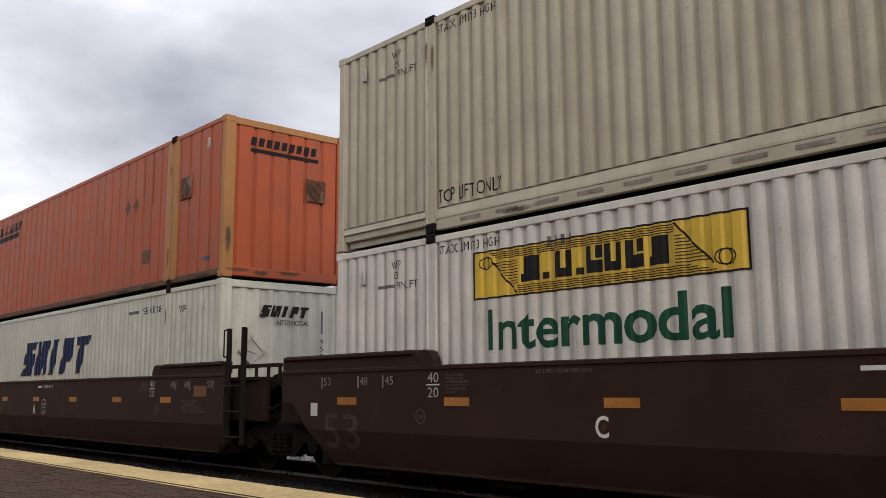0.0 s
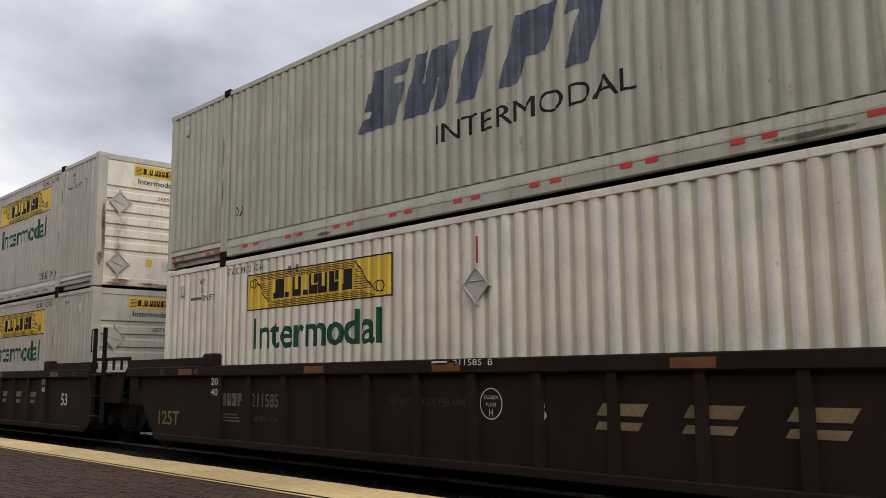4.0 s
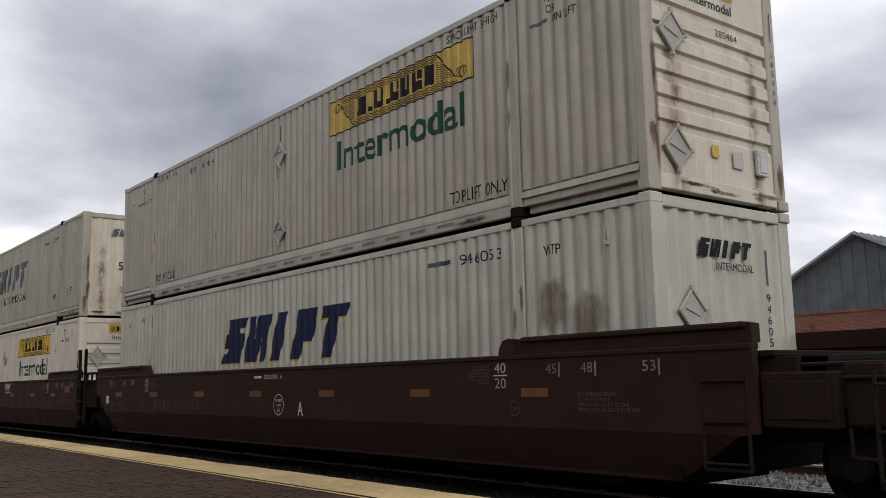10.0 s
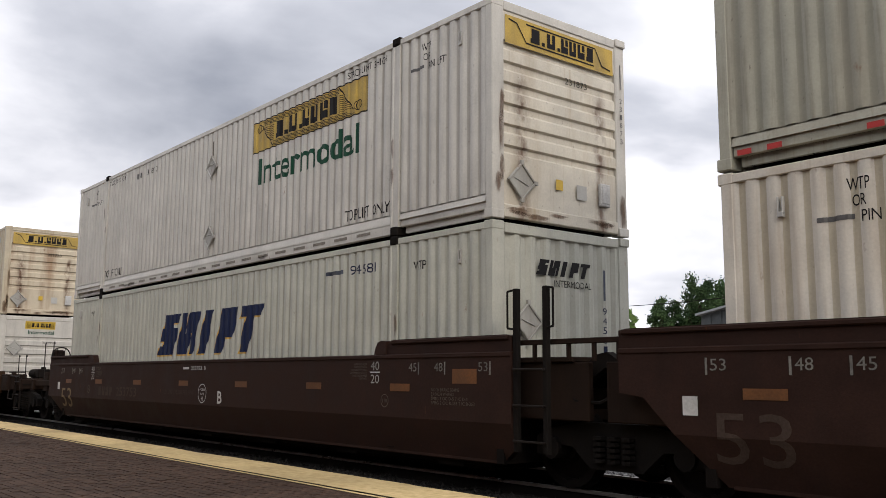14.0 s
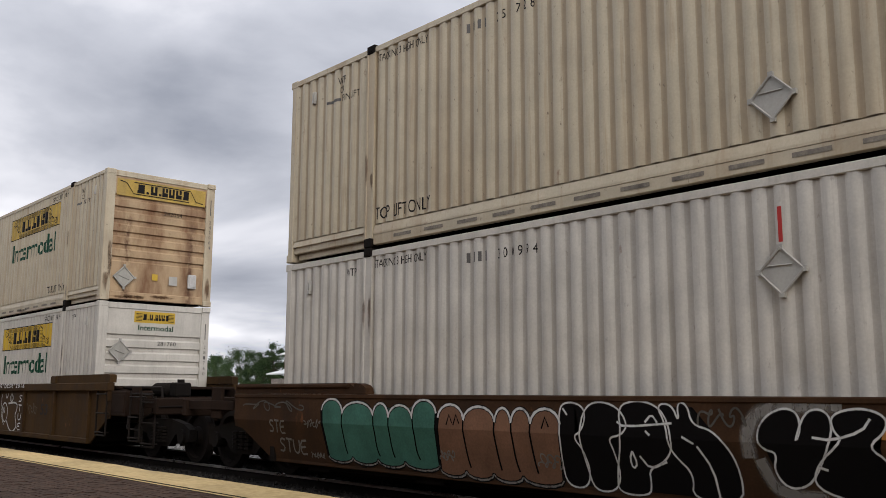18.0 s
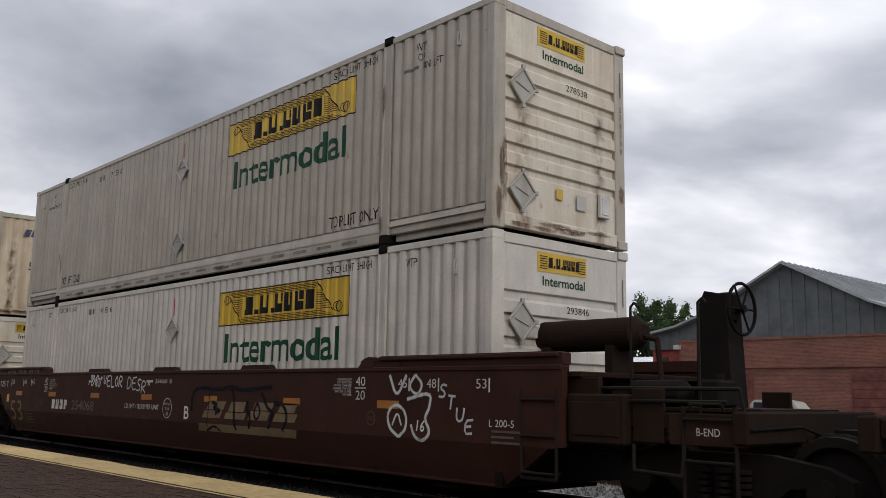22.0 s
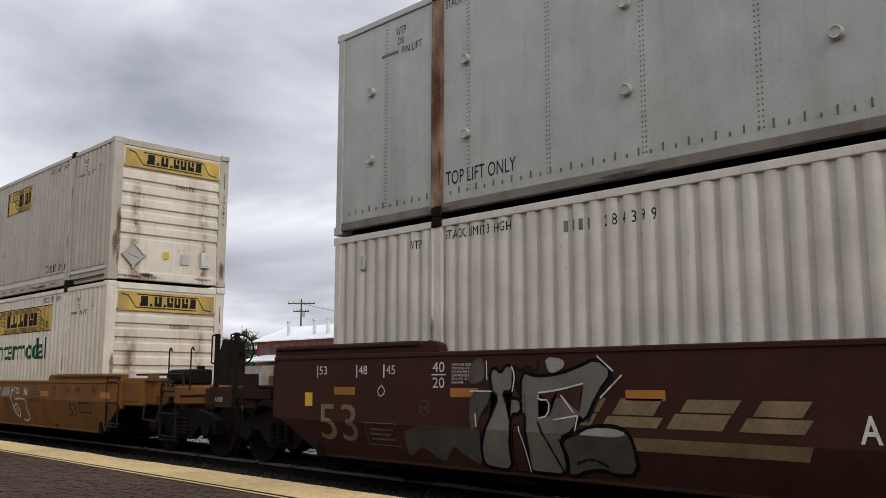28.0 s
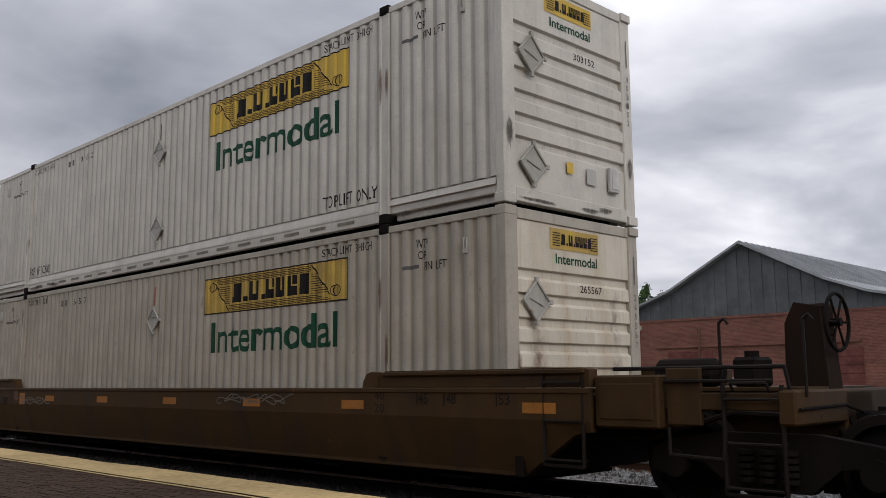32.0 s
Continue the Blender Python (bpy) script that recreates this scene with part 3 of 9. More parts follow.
def ballast_bed(y0, y1):
    bm = bmesh.new()
    xs = np.arange(-150, 61, 0.5)
    ys = np.linspace(y0, y1, int((y1 - y0) / 0.35) + 1)
    grid = []
    for x in xs:
        row = []
        for y in ys:
            d = min(abs(y - TC), abs(y - (TC + 4.35)))
            z = -0.16 if d < 1.7 else -0.16 - (d - 1.7) * 0.25
            z = max(z, -0.39) + 0.03 * noise.noise((x * 1.3, y * 1.7, 0))
            row.append(bm.verts.new((x, y, z)))
        grid.append(row)
    for i in range(len(xs) - 1):
        for j in range(len(ys) - 1):
            bm.faces.new((grid[i][j], grid[i + 1][j], grid[i + 1][j + 1], grid[i][j + 1]))
    return bm


setting("track_bed_1", ballast_bed(6.72, 10.3), OILSHADE, "oily ballast, coloured darker for the shade under the train", "ballast")
setting("track_bed_2", ballast_bed(10.3, 17.0), BALLAST, "grey crushed stone ballast under the second track", "ballast")


def loose_stones(y0, y1, n, material, label):
    """Angular stones over the bed, near the camera."""
    rng = random.Random(int(y0 * 10))
    vs, fs = [], []
    for _ in range(n):
        x, y = rng.uniform(-34, 6), rng.uniform(y0, y1)
        d = min(abs(y - TC), abs(y - (TC + 4.35)))
        z = max(-0.16 - max(0.0, d - 1.7) * 0.25, -0.39) + 0.015
        r = rng.uniform(0.02, 0.048)
        b = len(vs)
        a = rng.uniform(0, 6.28)
        for k in range(3):
            vs.append((x + r * math.cos(a + 2.1 * k), y + r * math.sin(a + 2.1 * k), z - 0.02))
        vs.append((x + rng.uniform(-0.3, 0.3) * r, y + rng.uniform(-0.3, 0.3) * r, z + r * rng.uniform(0.6, 1.1)))
        fs += [(b, b + 1, b + 3), (b + 1, b + 2, b + 3), (b + 2, b, b + 3)]
    me = bpy.data.meshes.new("ballast_stones")
    me.from_pydata(vs, [], fs)
    me.materials.append(material)
    tagged(new("ballast_stones", me), label, "gravel", "", "stuff")


loose_stones(6.8, 10.3, 9000, OILSHADE, "oily loose stones round the near rails, darkened for the train's shade")
loose_stones(10.3, 16.0, 26000, BALLAST, "loose grey ballast stones beyond the train")


def rail_track(name, y, label, web, wood):
    t = thing(name, label, "track", pose(0, y, 0), "", "structure")
    for s in (-1, 1):
        bm = bmesh.new()
        c = s * 0.7525
        prism_x(bm, [(c - 0.036, -0.035), (c + 0.036, -0.035), (c + 0.036, -0.006), (c + 0.028, 0.0), (c - 0.028, 0.0), (c - 0.036, -0.006)], -150, 60)
        part("rail_head", bm, STEEL, t, "polished rail head")
        bm = bmesh.new()
        prism_x(bm, [(c - 0.008, -0.035), (c + 0.008, -0.035), (c + 0.008, -0.14), (c + 0.07, -0.165), (c - 0.07, -0.165), (c - 0.008, -0.14)], -150, 60)
        part("rail_web", bm, web, t, "grimy rail web and foot")

    def tie():
        bm = bmesh.new()
        box(bm, -0.11, 0.11, -1.3, 1.3, -0.33, -0.166, 0.012)
        return finish(bm, "sleeper", wood)
    me = cached(("sleeper", wood.name), tie)
    for i in range(100):
        part("sleeper", me, wood, t).location = (-46 + i * 0.53, 0, 0)
    bm = bmesh.new()
    for i in range(190):
        box(bm, -46.6 - i * 0.53 - 0.11, -46.6 - i * 0.53 + 0.11, -1.3, 1.3, -0.33, -0.166)
    tagged(part("far_sleepers", bm, wood, t), "", "", "", "stuff")
    return t


# near sleepers take the same shade-darkened colour as the bed below them
rail_track("track_1", TC, "railway track with polished rails on timber sleepers", IRON, OILSHADE)
rail_track("track_2", TC + 4.35, "second railway track on grey ballast", RUSTIRON, SLEEPER)


# unseen wall and roof added behind the camera: close that side, block low sky
bm = bmesh.new()
box(bm, -80, 50, -6.4, -6.0, -0.4, 6.6)
wall_station = setting("wall_station", bm, BRICK, "plain brick wall added out of view to block low sky", "wall")
bm = bmesh.new()
prism_x(bm, [(-4.4, 6.0), (-4.4, 6.2), (-12.0, 10.6), (-12.0, 10.4)], -81, 51)
part("station_roof", bm, ROOFG, wall_station, "grey eaves and roof slope added to block low sky")


# ---- buildings beyond the tracks ----
def warehouse():
    """Brick warehouse with a grey sheet-metal gable and metal roof."""
    w = thing("brick_warehouse", "red brick warehouse with grey sheet-metal gable and roof", "building", pose(-25.4, 50, -0.4))
    Z = 0.4
    bm = bmesh.new()
    box(bm, -7.2, 9.5, 0.0, 30, 0, 4.95 + Z)
    part("brick_wall", bm, BRICK, w, "worn red brick wall")
    bm = bmesh.new()
    box(bm, -7.2, 9.5, -0.05, 0.0, 4.80 + Z, 4.95 + Z)
    part("coping", bm, BRICK, w)
    line = [(-9.6, 5.30), (-7.2, 5.75), (-4.9, 6.55), (0, 9.15), (4.9, 6.60), (7.2, 5.75), (9.6, 5.25)]

    def roof_z(x):
        for (a, p), (b, q) in zip(line, line[1:]):
            if a <= x <= b:
                return p + (q - p) * (x - a) / (b - a)
        return 5.25
    bm = bmesh.new()
    x = -9.5
    while x < 9.5:
        y = 0.1 if int(round(x / 0.38)) % 2 else 0.05
        z0 = 4.95 + Z if x > -7.25 else 4.4 + Z
        vs = [bm.verts.new(p) for p in ((x, y, z0), (x + 0.38, y, z0), (x + 0.38, y, roof_z(x + 0.38) + Z), (x, y, roof_z(x) + Z))]
        bm.faces.new(vs)
        vs2 = [bm.verts.new(p) for p in ((x + 0.38, 0.05, z0), (x + 0.38, 0.1, z0), (x + 0.38, 0.1, roof_z(x + 0.38) + Z), (x + 0.38, 0.05, roof_z(x + 0.38) + Z))]
        bm.faces.new(vs2)
        x += 0.38
    part("gable", bm, ZINC, w, "grey corrugated sheet-metal gable")
    bm = bmesh.new()
    prism(bm, [(a, p + Z) for a, p in line] + [(a, p + Z + 0.14) for a, p in line[::-1]], -0.45, 30.3)
    part("roof", bm, ROOFG, w, "grey metal roof")
    bm = bmesh.new()
    for i in range(40):
        y = -0.4 + i * 0.76
        prism(bm, [(0.05, 9.28 + Z), (4.9, 6.73 + Z), (4.9, 6.79 + Z), (0.05, 9.34 + Z)], y, y + 0.05)
    part("roof_seam", bm, ROOFG, w)
    bm = bmesh.new()
    box(bm, -9.4, -7.2, 0.3, 12, 0, 4.4 + Z)
    part("red_annex", bm, REDWALL, w, "red painted side annex")
    bm = bmesh.new()
    box(bm, -8.6, -8.25, 0.22, 0.3, 2.4 + Z, 3.9 + Z)
    part("annex_window", bm, GLASS, w)
    bm = bmesh.new()
    box(bm, -6.0, 6.5, -0.12, 0.0, 3.15 + Z, 3.32 + Z)
    part("ledge", bm, BRICK, w, "brick string course")
    for x in (-5.2, 3.6):
        bm = bmesh.new()
        box(bm, x, x + 3.0, -0.06, 0.02, Z, 2.9 + Z)
        door = part("loading_door", bm, MAROON, w, "closed maroon loading door")
        for k in range(6):
            bm = bmesh.new()
            box(bm, x + 0.05, x + 2.95, -0.09, -0.062, Z + 0.1 + 0.46 * k, Z + 0.5 + 0.46 * k, 0.01)
            part("door_panel", bm, MAROON, door)
    bm = bmesh.new()
    box(bm, -7.5, -7.1, -0.25, 0.05, 4.35 + Z, 4.65 + Z, 0.03)
    part("wall_lamp", bm, DECALW, w, "white wall lamp")
    bm = bmesh.new()
    rods(bm, [(-3.0, -0.15, Z), (-3.0, -0.15, 4.2 + Z), (-3.0, 0.0, 4.3 + Z)], 0.06)
    part("drain_pipe", bm, RUSTIRON, w)


warehouse()


def motel_hall():
    h = thing("long_hall", "long maroon hall with a white metal roof", "building", pose(-75.2, 75.3, -0.4))
    bm = bmesh.new()
    box(bm, -36, 0, -5.4, 5.4, 0, 7.1)
    part("wall", bm, MAROON, h, "maroon boarded wall")
    bm = bmesh.new()
    prism_x(bm, [(-5.4, 7.1), (5.4, 7.1), (0, 9.15)], -0.3, 0.0)
    part("gable", bm, ZINC, h, "grey boarded gable")
    bm = bmesh.new()
    for s in (-1, 1):
        prism_x(bm, [(0, 9.22), (0, 9.38), (s * 6.0, 7.12), (s * 6.0, 6.98)], -36.5, 0.6)
    part("roof", bm, ROOFW, h, "white metal roof")
    for i in range(15):
        bm = bmesh.new()
        box(bm, -2.9 - 2.2 * i, -1.4 - 2.2 * i, -5.46, -5.38, 4.9, 6.1)
        part("window", bm, GLASS, h)
    bm = bmesh.new()
    prism_x(bm, [(-5.4, 5.2), (-9.5, 4.3), (-9.5, 4.15), (-5.4, 5.05)], -34, -4)
    part("porch_roof", bm, ROOFW, h, "white porch roof")
    for x in (-30, -24, -21, -9):
        bm = bmesh.new()
        rod(bm, (x, -4.2, 7.2), (x, -4.2, 9.6), 0.22, 10)
        rod(bm, (x, -4.2, 9.6), (x, -4.2, 9.75), 0.34, 10)
        part("flue", bm, BIN, h, "galvanised flue pipe")
    bm = bmesh.new()
    box(bm, -33, -6, -9.3, -5.4, 0, 3.6)
    part("porch_front", bm, KERB, h)


motel_hall()


def grain_bin():
    g = thing("grain_bin", "galvanised round grain bin with a conical roof", "storage bin", pose(-62.7, 62, -0.4))
    bm = bmesh.new()
    n = 40
    prev = None
    rows = []
    for k in range(22):
        z = k * 0.305
        rows.append([bm.verts.new(((3.05 + 0.03 * (k % 2)) * math.cos(2 * math.pi * i / n), (3.05 + 0.03 * (k % 2)) * math.sin(2 * math.pi * i / n), z)) for i in range(n)])
    for a, b in zip(rows, rows[1:]):
        for i in range(n):
            bm.faces.new((a[i], a[(i + 1) % n], b[(i + 1) % n], b[i]))
    part("wall", bm, BIN, g, "corrugated galvanised wall")
    bm = bmesh.new()
    rod(bm, (0, 0, 6.35), (0, 0, 7.35), 3.25, 40, 0.35)
    rod(bm, (0, 0, 7.35), (0, 0, 7.6), 0.36, 16)
    roof = part("roof", bm, ROOFG, g, "ribbed conical roof")
    for i in range(20):
        a = 2 * math.pi * i / 20
        bm = bmesh.new()
        rod(bm, (3.2 * math.cos(a), 3.2 * math.sin(a), 6.42), (0.4 * math.cos(a), 0.4 * math.sin(a), 7.4), 0.035, 4)
        part("roof_rib", bm, ROOFG, roof)
    bm = bmesh.new()
    rods(bm, [(0, 0, 7.5), (0.1, 0, 8.0), (0.6, 0, 8.25), (3.2, 0, 8.25), (3.5, 0, 8.0), (3.5, 0, 0.2)], 0.11, 8)
    part("filling_pipe", bm, BIN, g, "bent filling pipe")


grain_bin()


def low_shed():
    s = thing("low_shed", "low shed with a white ribbed metal roof", "building", pose(0, 0, -0.4))
    bm = bmesh.new()
    box(bm, -61.5, -40, 65.2, 72, 0, 3.3)
    part("wall", bm, KERB, s)
    bm = bmesh.new()
    prism_x(bm, [(64.6, 3.35), (64.6, 3.5), (69, 5.35), (73, 3.6), (73, 3.4), (69, 5.15)], -62.2, -39.5)
    part("roof", bm, ROOFW, s, "white metal roof")
    for i in range(44):
        bm = bmesh.new()
        x = -62.1 + i * 0.52
        prism_x(bm, [(64.6, 3.5), (69, 5.35), (69, 5.41), (64.6, 3.57)], x, x + 0.06)
        part("roof_rib", bm, ROOFW, s)


low_shed()


def sign_tower():
    """Old motel sign on a lattice tower, facing the platform."""
    t = thing("motel_sign", "tall lattice tower with old lettered motel sign", "sign", pose(-102.9, 94.3, -0.4, 0, 0, 47))
    L = [(-1, -1), (1, -1), (1, 1), (-1, 1)]
    bm = bmesh.new()
    for i, (sx, sy) in enumerate(L):
        rod(bm, (sx * 2.0, sy * 2.0, 0), (sx * 0.8, sy * 0.8, 23), 0.12, 6)
        ax, ay = L[(i + 1) % 4]
        for k in range(10):
            z0, z1 = k * 2.2, (k + 1) * 2.2
            a, b = 2.0 - 1.2 * z0 / 23, 2.0 - 1.2 * z1 / 23
            rod(bm, (sx * a, sy * a, z0), (ax * b, ay * b, z1), 0.05, 5)
            rod(bm, (ax * a, ay * a, z0), (sx * b, sy * b, z1), 0.05, 5)
            rod(bm, (sx * b, sy * b, z1), (ax * b, ay * b, z1), 0.05, 5)
    rod(bm, (0, 0, 22), (0, 0, 27.8), 0.07, 6)
    rod(bm, (0, 0, 27.4), (0, 0, 27.9), 0.2, 8)
    rod(bm, (0, 0, 25.9), (0, 0, 26.3), 0.2, 8)
    part("tower", bm, LATTICE, t, "grey steel lattice")
    bm = bmesh.new()
    word(bm, "MOTEL", -1.7, 4.9, 21.95, 23.5, -1.3, 0.05)
    solid = bmesh.ops.extrude_face_region(bm, geom=bm.faces[:])
    bmesh.ops.translate(bm, vec=(0, 0.3, 0), verts=[v for v in solid["geom"] if isinstance(v, bmesh.types.BMVert)])
    part("word", bm, SIGNGOLD, t, "gold letters")
    bm = bmesh.new()
    word(bm, "500", 1.0, 2.9, 21.1, 21.75, -1.3)
    part("price", bm, SIGNRED, t, "red numerals")
    for name, m, dx, y, bold, about in (("word_shade", IRON, -0.14, -1.32, 0.05, "dark shaded edge of letters"), ("word", SIGNLET, 0.0, -1.5, 0.02, "white enamel letters")):
        bm = bmesh.new()
        word(bm, "DOWNTOWN", -3.2 + dx, 5.2 + dx, 19.75, 20.8, y, bold)
        solid = bmesh.ops.extrude_face_region(bm, geom=bm.faces[:])
        bmesh.ops.translate(bm, vec=(0, 0.14, 0), verts=[v for v in solid["geom"] if isinstance(v, bmesh.types.BMVert)])
        part(name, bm, m, t, about)
    for x in (-1.25, 0.95):
        for i in range(7):
            bm = bmesh.new()
            box(bm, x - 0.36, x + 0.36, -1.5, -1.35, 12.8 + i * 0.92, 13.5 + i * 0.92, 0.05)
            part("letter_box", bm, LATTICE if x < 0 else IRON, t)
    bm = bmesh.new()
    for z in (19.5, 20.95, 21.85):
        box(bm, -3.4, 5.3, -1.28, -1.18, z - 0.05, z + 0.05)
    for x in (-3.2, 5.1):
        box(bm, x - 0.05, x + 0.05, -1.28, -1.18, 19.5, 20.95)
    ring(bm, (-0.7, -1.3, 21.4), (0, 1, 0), 0.5, 0.2, 20, 6)
    part("sign_frame", bm, LATTICE, t)


sign_tower()


def utility_pole(x, y, h):
    p = thing("utility_pole", "wooden utility pole with two crossarms and insulators", "utility pole", pose(x, y, -0.4, 0, 0, 45))
    bm = bmesh.new()
    rod(bm, (0, 0, 0), (0, 0, h), 0.17, 10, 0.12)
    part("pole", bm, BARK, p)
    for z, w in ((h - 0.7, 2.2), (h - 2.0, 1.3)):
        bm = bmesh.new()
        box(bm, -w, w, -0.08, 0.08, z - 0.09, z + 0.09)
        for i in range(6):
            rod(bm, (-w + 0.1 + i * (2 * w - 0.2) / 5, 0, z + 0.09), (-w + 0.1 + i * (2 * w - 0.2) / 5, 0, z + 0.32), 0.06, 6)
        part("crossarm", bm, BARK, p)
    bm = bmesh.new()
    rod(bm, (0.4, 0, h - 2.9), (0.4, 0, h - 2.1), 0.25, 10)
    part("transformer", bm, LATTICE, p)


utility_pole(-123.8, 86, 14.9)


# ---- trees ----
def spruce(x, y, h, seed):
    t = thing("spruce_tree", "tall dark spruce with drooping ragged branches", "tree", pose(x, y, -0.4), "spruces behind the shed")
    rng = random.Random(seed)
    bm = bmesh.new()
    rod(bm, (0, 0, 0), (0, 0, h * 0.97), 0.30, 10, 0.03)
    vs, fs = [], []
    z = h * 0.13
    while z < h * 0.99:
        f = 1 - z / h
        reach = (0.36 * h * f ** 0.85 + 0.25)
        for k in range(11):
            a = rng.uniform(0, 6.28)
            r = reach * rng.uniform(0.55, 1.12)
            droop = r * rng.uniform(0.15, 0.42)
            rod(bm, (0, 0, z), (r * 0.8 * math.cos(a), r * 0.8 * math.sin(a), z - droop * 0.8), 0.035, 4, 0.01)
            m = max(8, int(r * 24))
            for i in range(m):
                u = (i + rng.random()) / m
                c = Vector((r * u * math.cos(a), r * u * math.sin(a), z - droop * u * u + rng.uniform(-0.08, 0.1)))
                s = rng.uniform(0.16, 0.34) * (0.6 + 0.8 * f)
                b0 = a + rng.choice((-1, 1)) * rng.uniform(0.4, 1.4)
                d = Vector((math.cos(b0), math.sin(b0), rng.uniform(-0.75, 0.1))) * s * 1.7
                n = Vector((-d.y, d.x, rng.uniform(-0.4, 0.4))).normalized() * s * 0.32
                b = len(vs)
                vs += [tuple(c + n), tuple(c - n), tuple(c + d)]
                fs.append((b, b + 1, b + 2))
        z += rng.uniform(0.22, 0.36)
    part("trunk", bm, BARK, t)
    me = bpy.data.meshes.new("crown")
    me.from_pydata(vs, [], fs)
    me.materials.append(NEEDLE)
    part("crown", me, NEEDLE, t, "dark green needled branches")


def leafy(x, y, h, spread, seed, material, label, base=0.25, clumps=60, upright=False):
    t = thing("leafy_tree", label, "tree", pose(x, y, -0.4), "leafy trees beyond the tracks")
    rng = random.Random(seed)
    bm = bmesh.new()
    rod(bm, (0, 0, 0), (0, 0, h * 0.55), 0.05 * spread + 0.08, 9, 0.05)
    vs, fs = [], []
    for k in range(clumps):
        a = rng.uniform(0, 6.28)
        q = rng.random()
        z = h * (base + (1 - base) * rng.uniform(0.02, 0.95))
        mid = (z / h - base) / (1 - base)
        r = spread * math.sqrt(rng.random()) * (1.05 - mid ** 2 * (0.85 if not upright else 0.6)) * (0.55 + 0.45 * min(1, mid * 3))
        c = Vector((r * math.cos(a), r * math.sin(a), z))
        rod(bm, (0, 0, max(h * 0.12, z - 0.35 * h)), c, 0.05, 5, 0.012)
        size = rng.uniform(0.10, 0.2) * spread
        for _ in range(190):
            d = Vector((rng.gauss(0, 1), rng.gauss(0, 1), rng.gauss(0, 1) * (1.5 if upright else 0.8))) * size * 0.55
            e = Vector((rng.gauss(0, 1), rng.gauss(0, 1), rng.gauss(0, 1))).normalized() * rng.uniform(0.09, 0.19)
            f = e.orthogonal().normalized() * rng.uniform(0.05, 0.10)
            p = c + d
            b = len(vs)
            vs += [tuple(p - e), tuple(p + f), tuple(p + e), tuple(p - f)]
            fs.append((b, b + 1, b + 2, b + 3))
    part("trunk", bm, BARK, t)
    me = bpy.data.meshes.new("crown")
    me.from_pydata(vs, [], fs)
    me.materials.append(material)
    part("crown", me, material, t)


def overhead_cable(a, b, sag):
    bm = bmesh.new()
    pts = [tuple(Vector(a).lerp(Vector(b), i / 12) - Vector((0, 0, sag * math.sin(math.pi * i / 12)))) for i in range(13)]
    rods(bm, pts, 0.03, 5)
    ob = new("overhead_cable", finish(bm, "overhead_cable", IRON))
    tagged(ob, "thin black overhead cable strung between poles", "cable")


overhead_cable((-59.2, 62, 7.75), (-30.6, 52, 6.7), 0.25)
overhead_cable((-123.8, 86, 13.8), (-59.2, 64, 7.9), 1.2)


def parked_car(x, y, turn):
    """White estate car by the warehouse."""
    c = thing("parked_car", "white parked car with dark windows beside the warehouse", "car", pose(x, y, -0.4, 0, 0, turn))
    bm = bmesh.new()
    prism(bm, [(-2.2, 0.35), (2.25, 0.35), (2.3, 0.75), (2.1, 0.95), (1.1, 1.02), (-2.1, 1.05), (-2.3, 0.8)], -0.85, 0.85)
    bmesh.ops.bevel(bm, geom=bm.edges[:], offset=0.06, segments=2, affect="EDGES")
    part("body", bm, DECALW, c, "white painted body")
    bm = bmesh.new()
    prism(bm, [(-2.0, 1.04), (1.0, 1.01), (0.45, 1.62), (-0.2, 1.72), (-1.7, 1.70), (-1.95, 1.5)], -0.72, 0.72)
    bmesh.ops.bevel(bm, geom=bm.edges[:], offset=0.05, segments=2, affect="EDGES")
    part("cabin", bm, DECALW, c, "white cabin and roof")
    for s in (-1, 1):
        for a, b in ((-1.75, -0.75), (-0.65, 0.35)):
            bm = bmesh.new()
            prism(bm, [(a, 1.12), (b + (0.3 if b > 0 else 0), 1.12), (b, 1.55), (a + 0.05, 1.58)], s * 0.725 - 0.006, s * 0.725 + 0.006)
            part("window", bm, GLASS, c)
        for wx in (-1.4, 1.4):
            bm = bmesh.new()
            rod(bm, (wx, s * 0.62, 0.33), (wx, s * 0.86, 0.33), 0.33, 20)
            w = part("wheel", bm, IRON, c, "black tyre")
            bm = bmesh.new()
            rod(bm, (wx, s * 0.85, 0.33), (wx, s * 0.875, 0.33), 0.2, 16)
            part("rim", bm, LATTICE, w)
    for y0 in (-0.6, 0.6):
        bm = bmesh.new()
        box(bm, 2.22, 2.31, y0 - 0.15, y0 + 0.15, 0.68, 0.82, 0.02)
        part("headlight", bm, SIGNLET, c)


parked_car(-23.6, 46.5, 0)


spruce(-70.3, 80, 15.4, 1)
spruce(-74.4, 80, 13.6, 2)
DARKLEAF = "broad dark green leafy tree with gaps in its crown"
leafy(-61.5, 82, 10.6, 3.2, 3, LEAF, DARKLEAF, 0.15, 70)
leafy(-58.0, 84, 13.0, 3.0, 4, LEAF, DARKLEAF, 0.12, 90, True)
leafy(-54.6, 83, 12.2, 2.6, 5, LEAF, DARKLEAF, 0.12, 80, True)
leafy(-51.6, 85, 10.8, 2.4, 13, LEAF, DARKLEAF, 0.12, 70, True)
leafy(-62.5, 90, 10.5, 3.6, 12, LEAF, DARKLEAF, 0.1, 80)
leafy(-59.4, 72.5, 9.2, 1.7, 6, LIME, "slender light green tree behind the shed", 0.2, 40)
leafy(-62.3, 73.5, 7.0, 1.3, 7, LIME, "slender light green tree behind the shed", 0.2, 30)
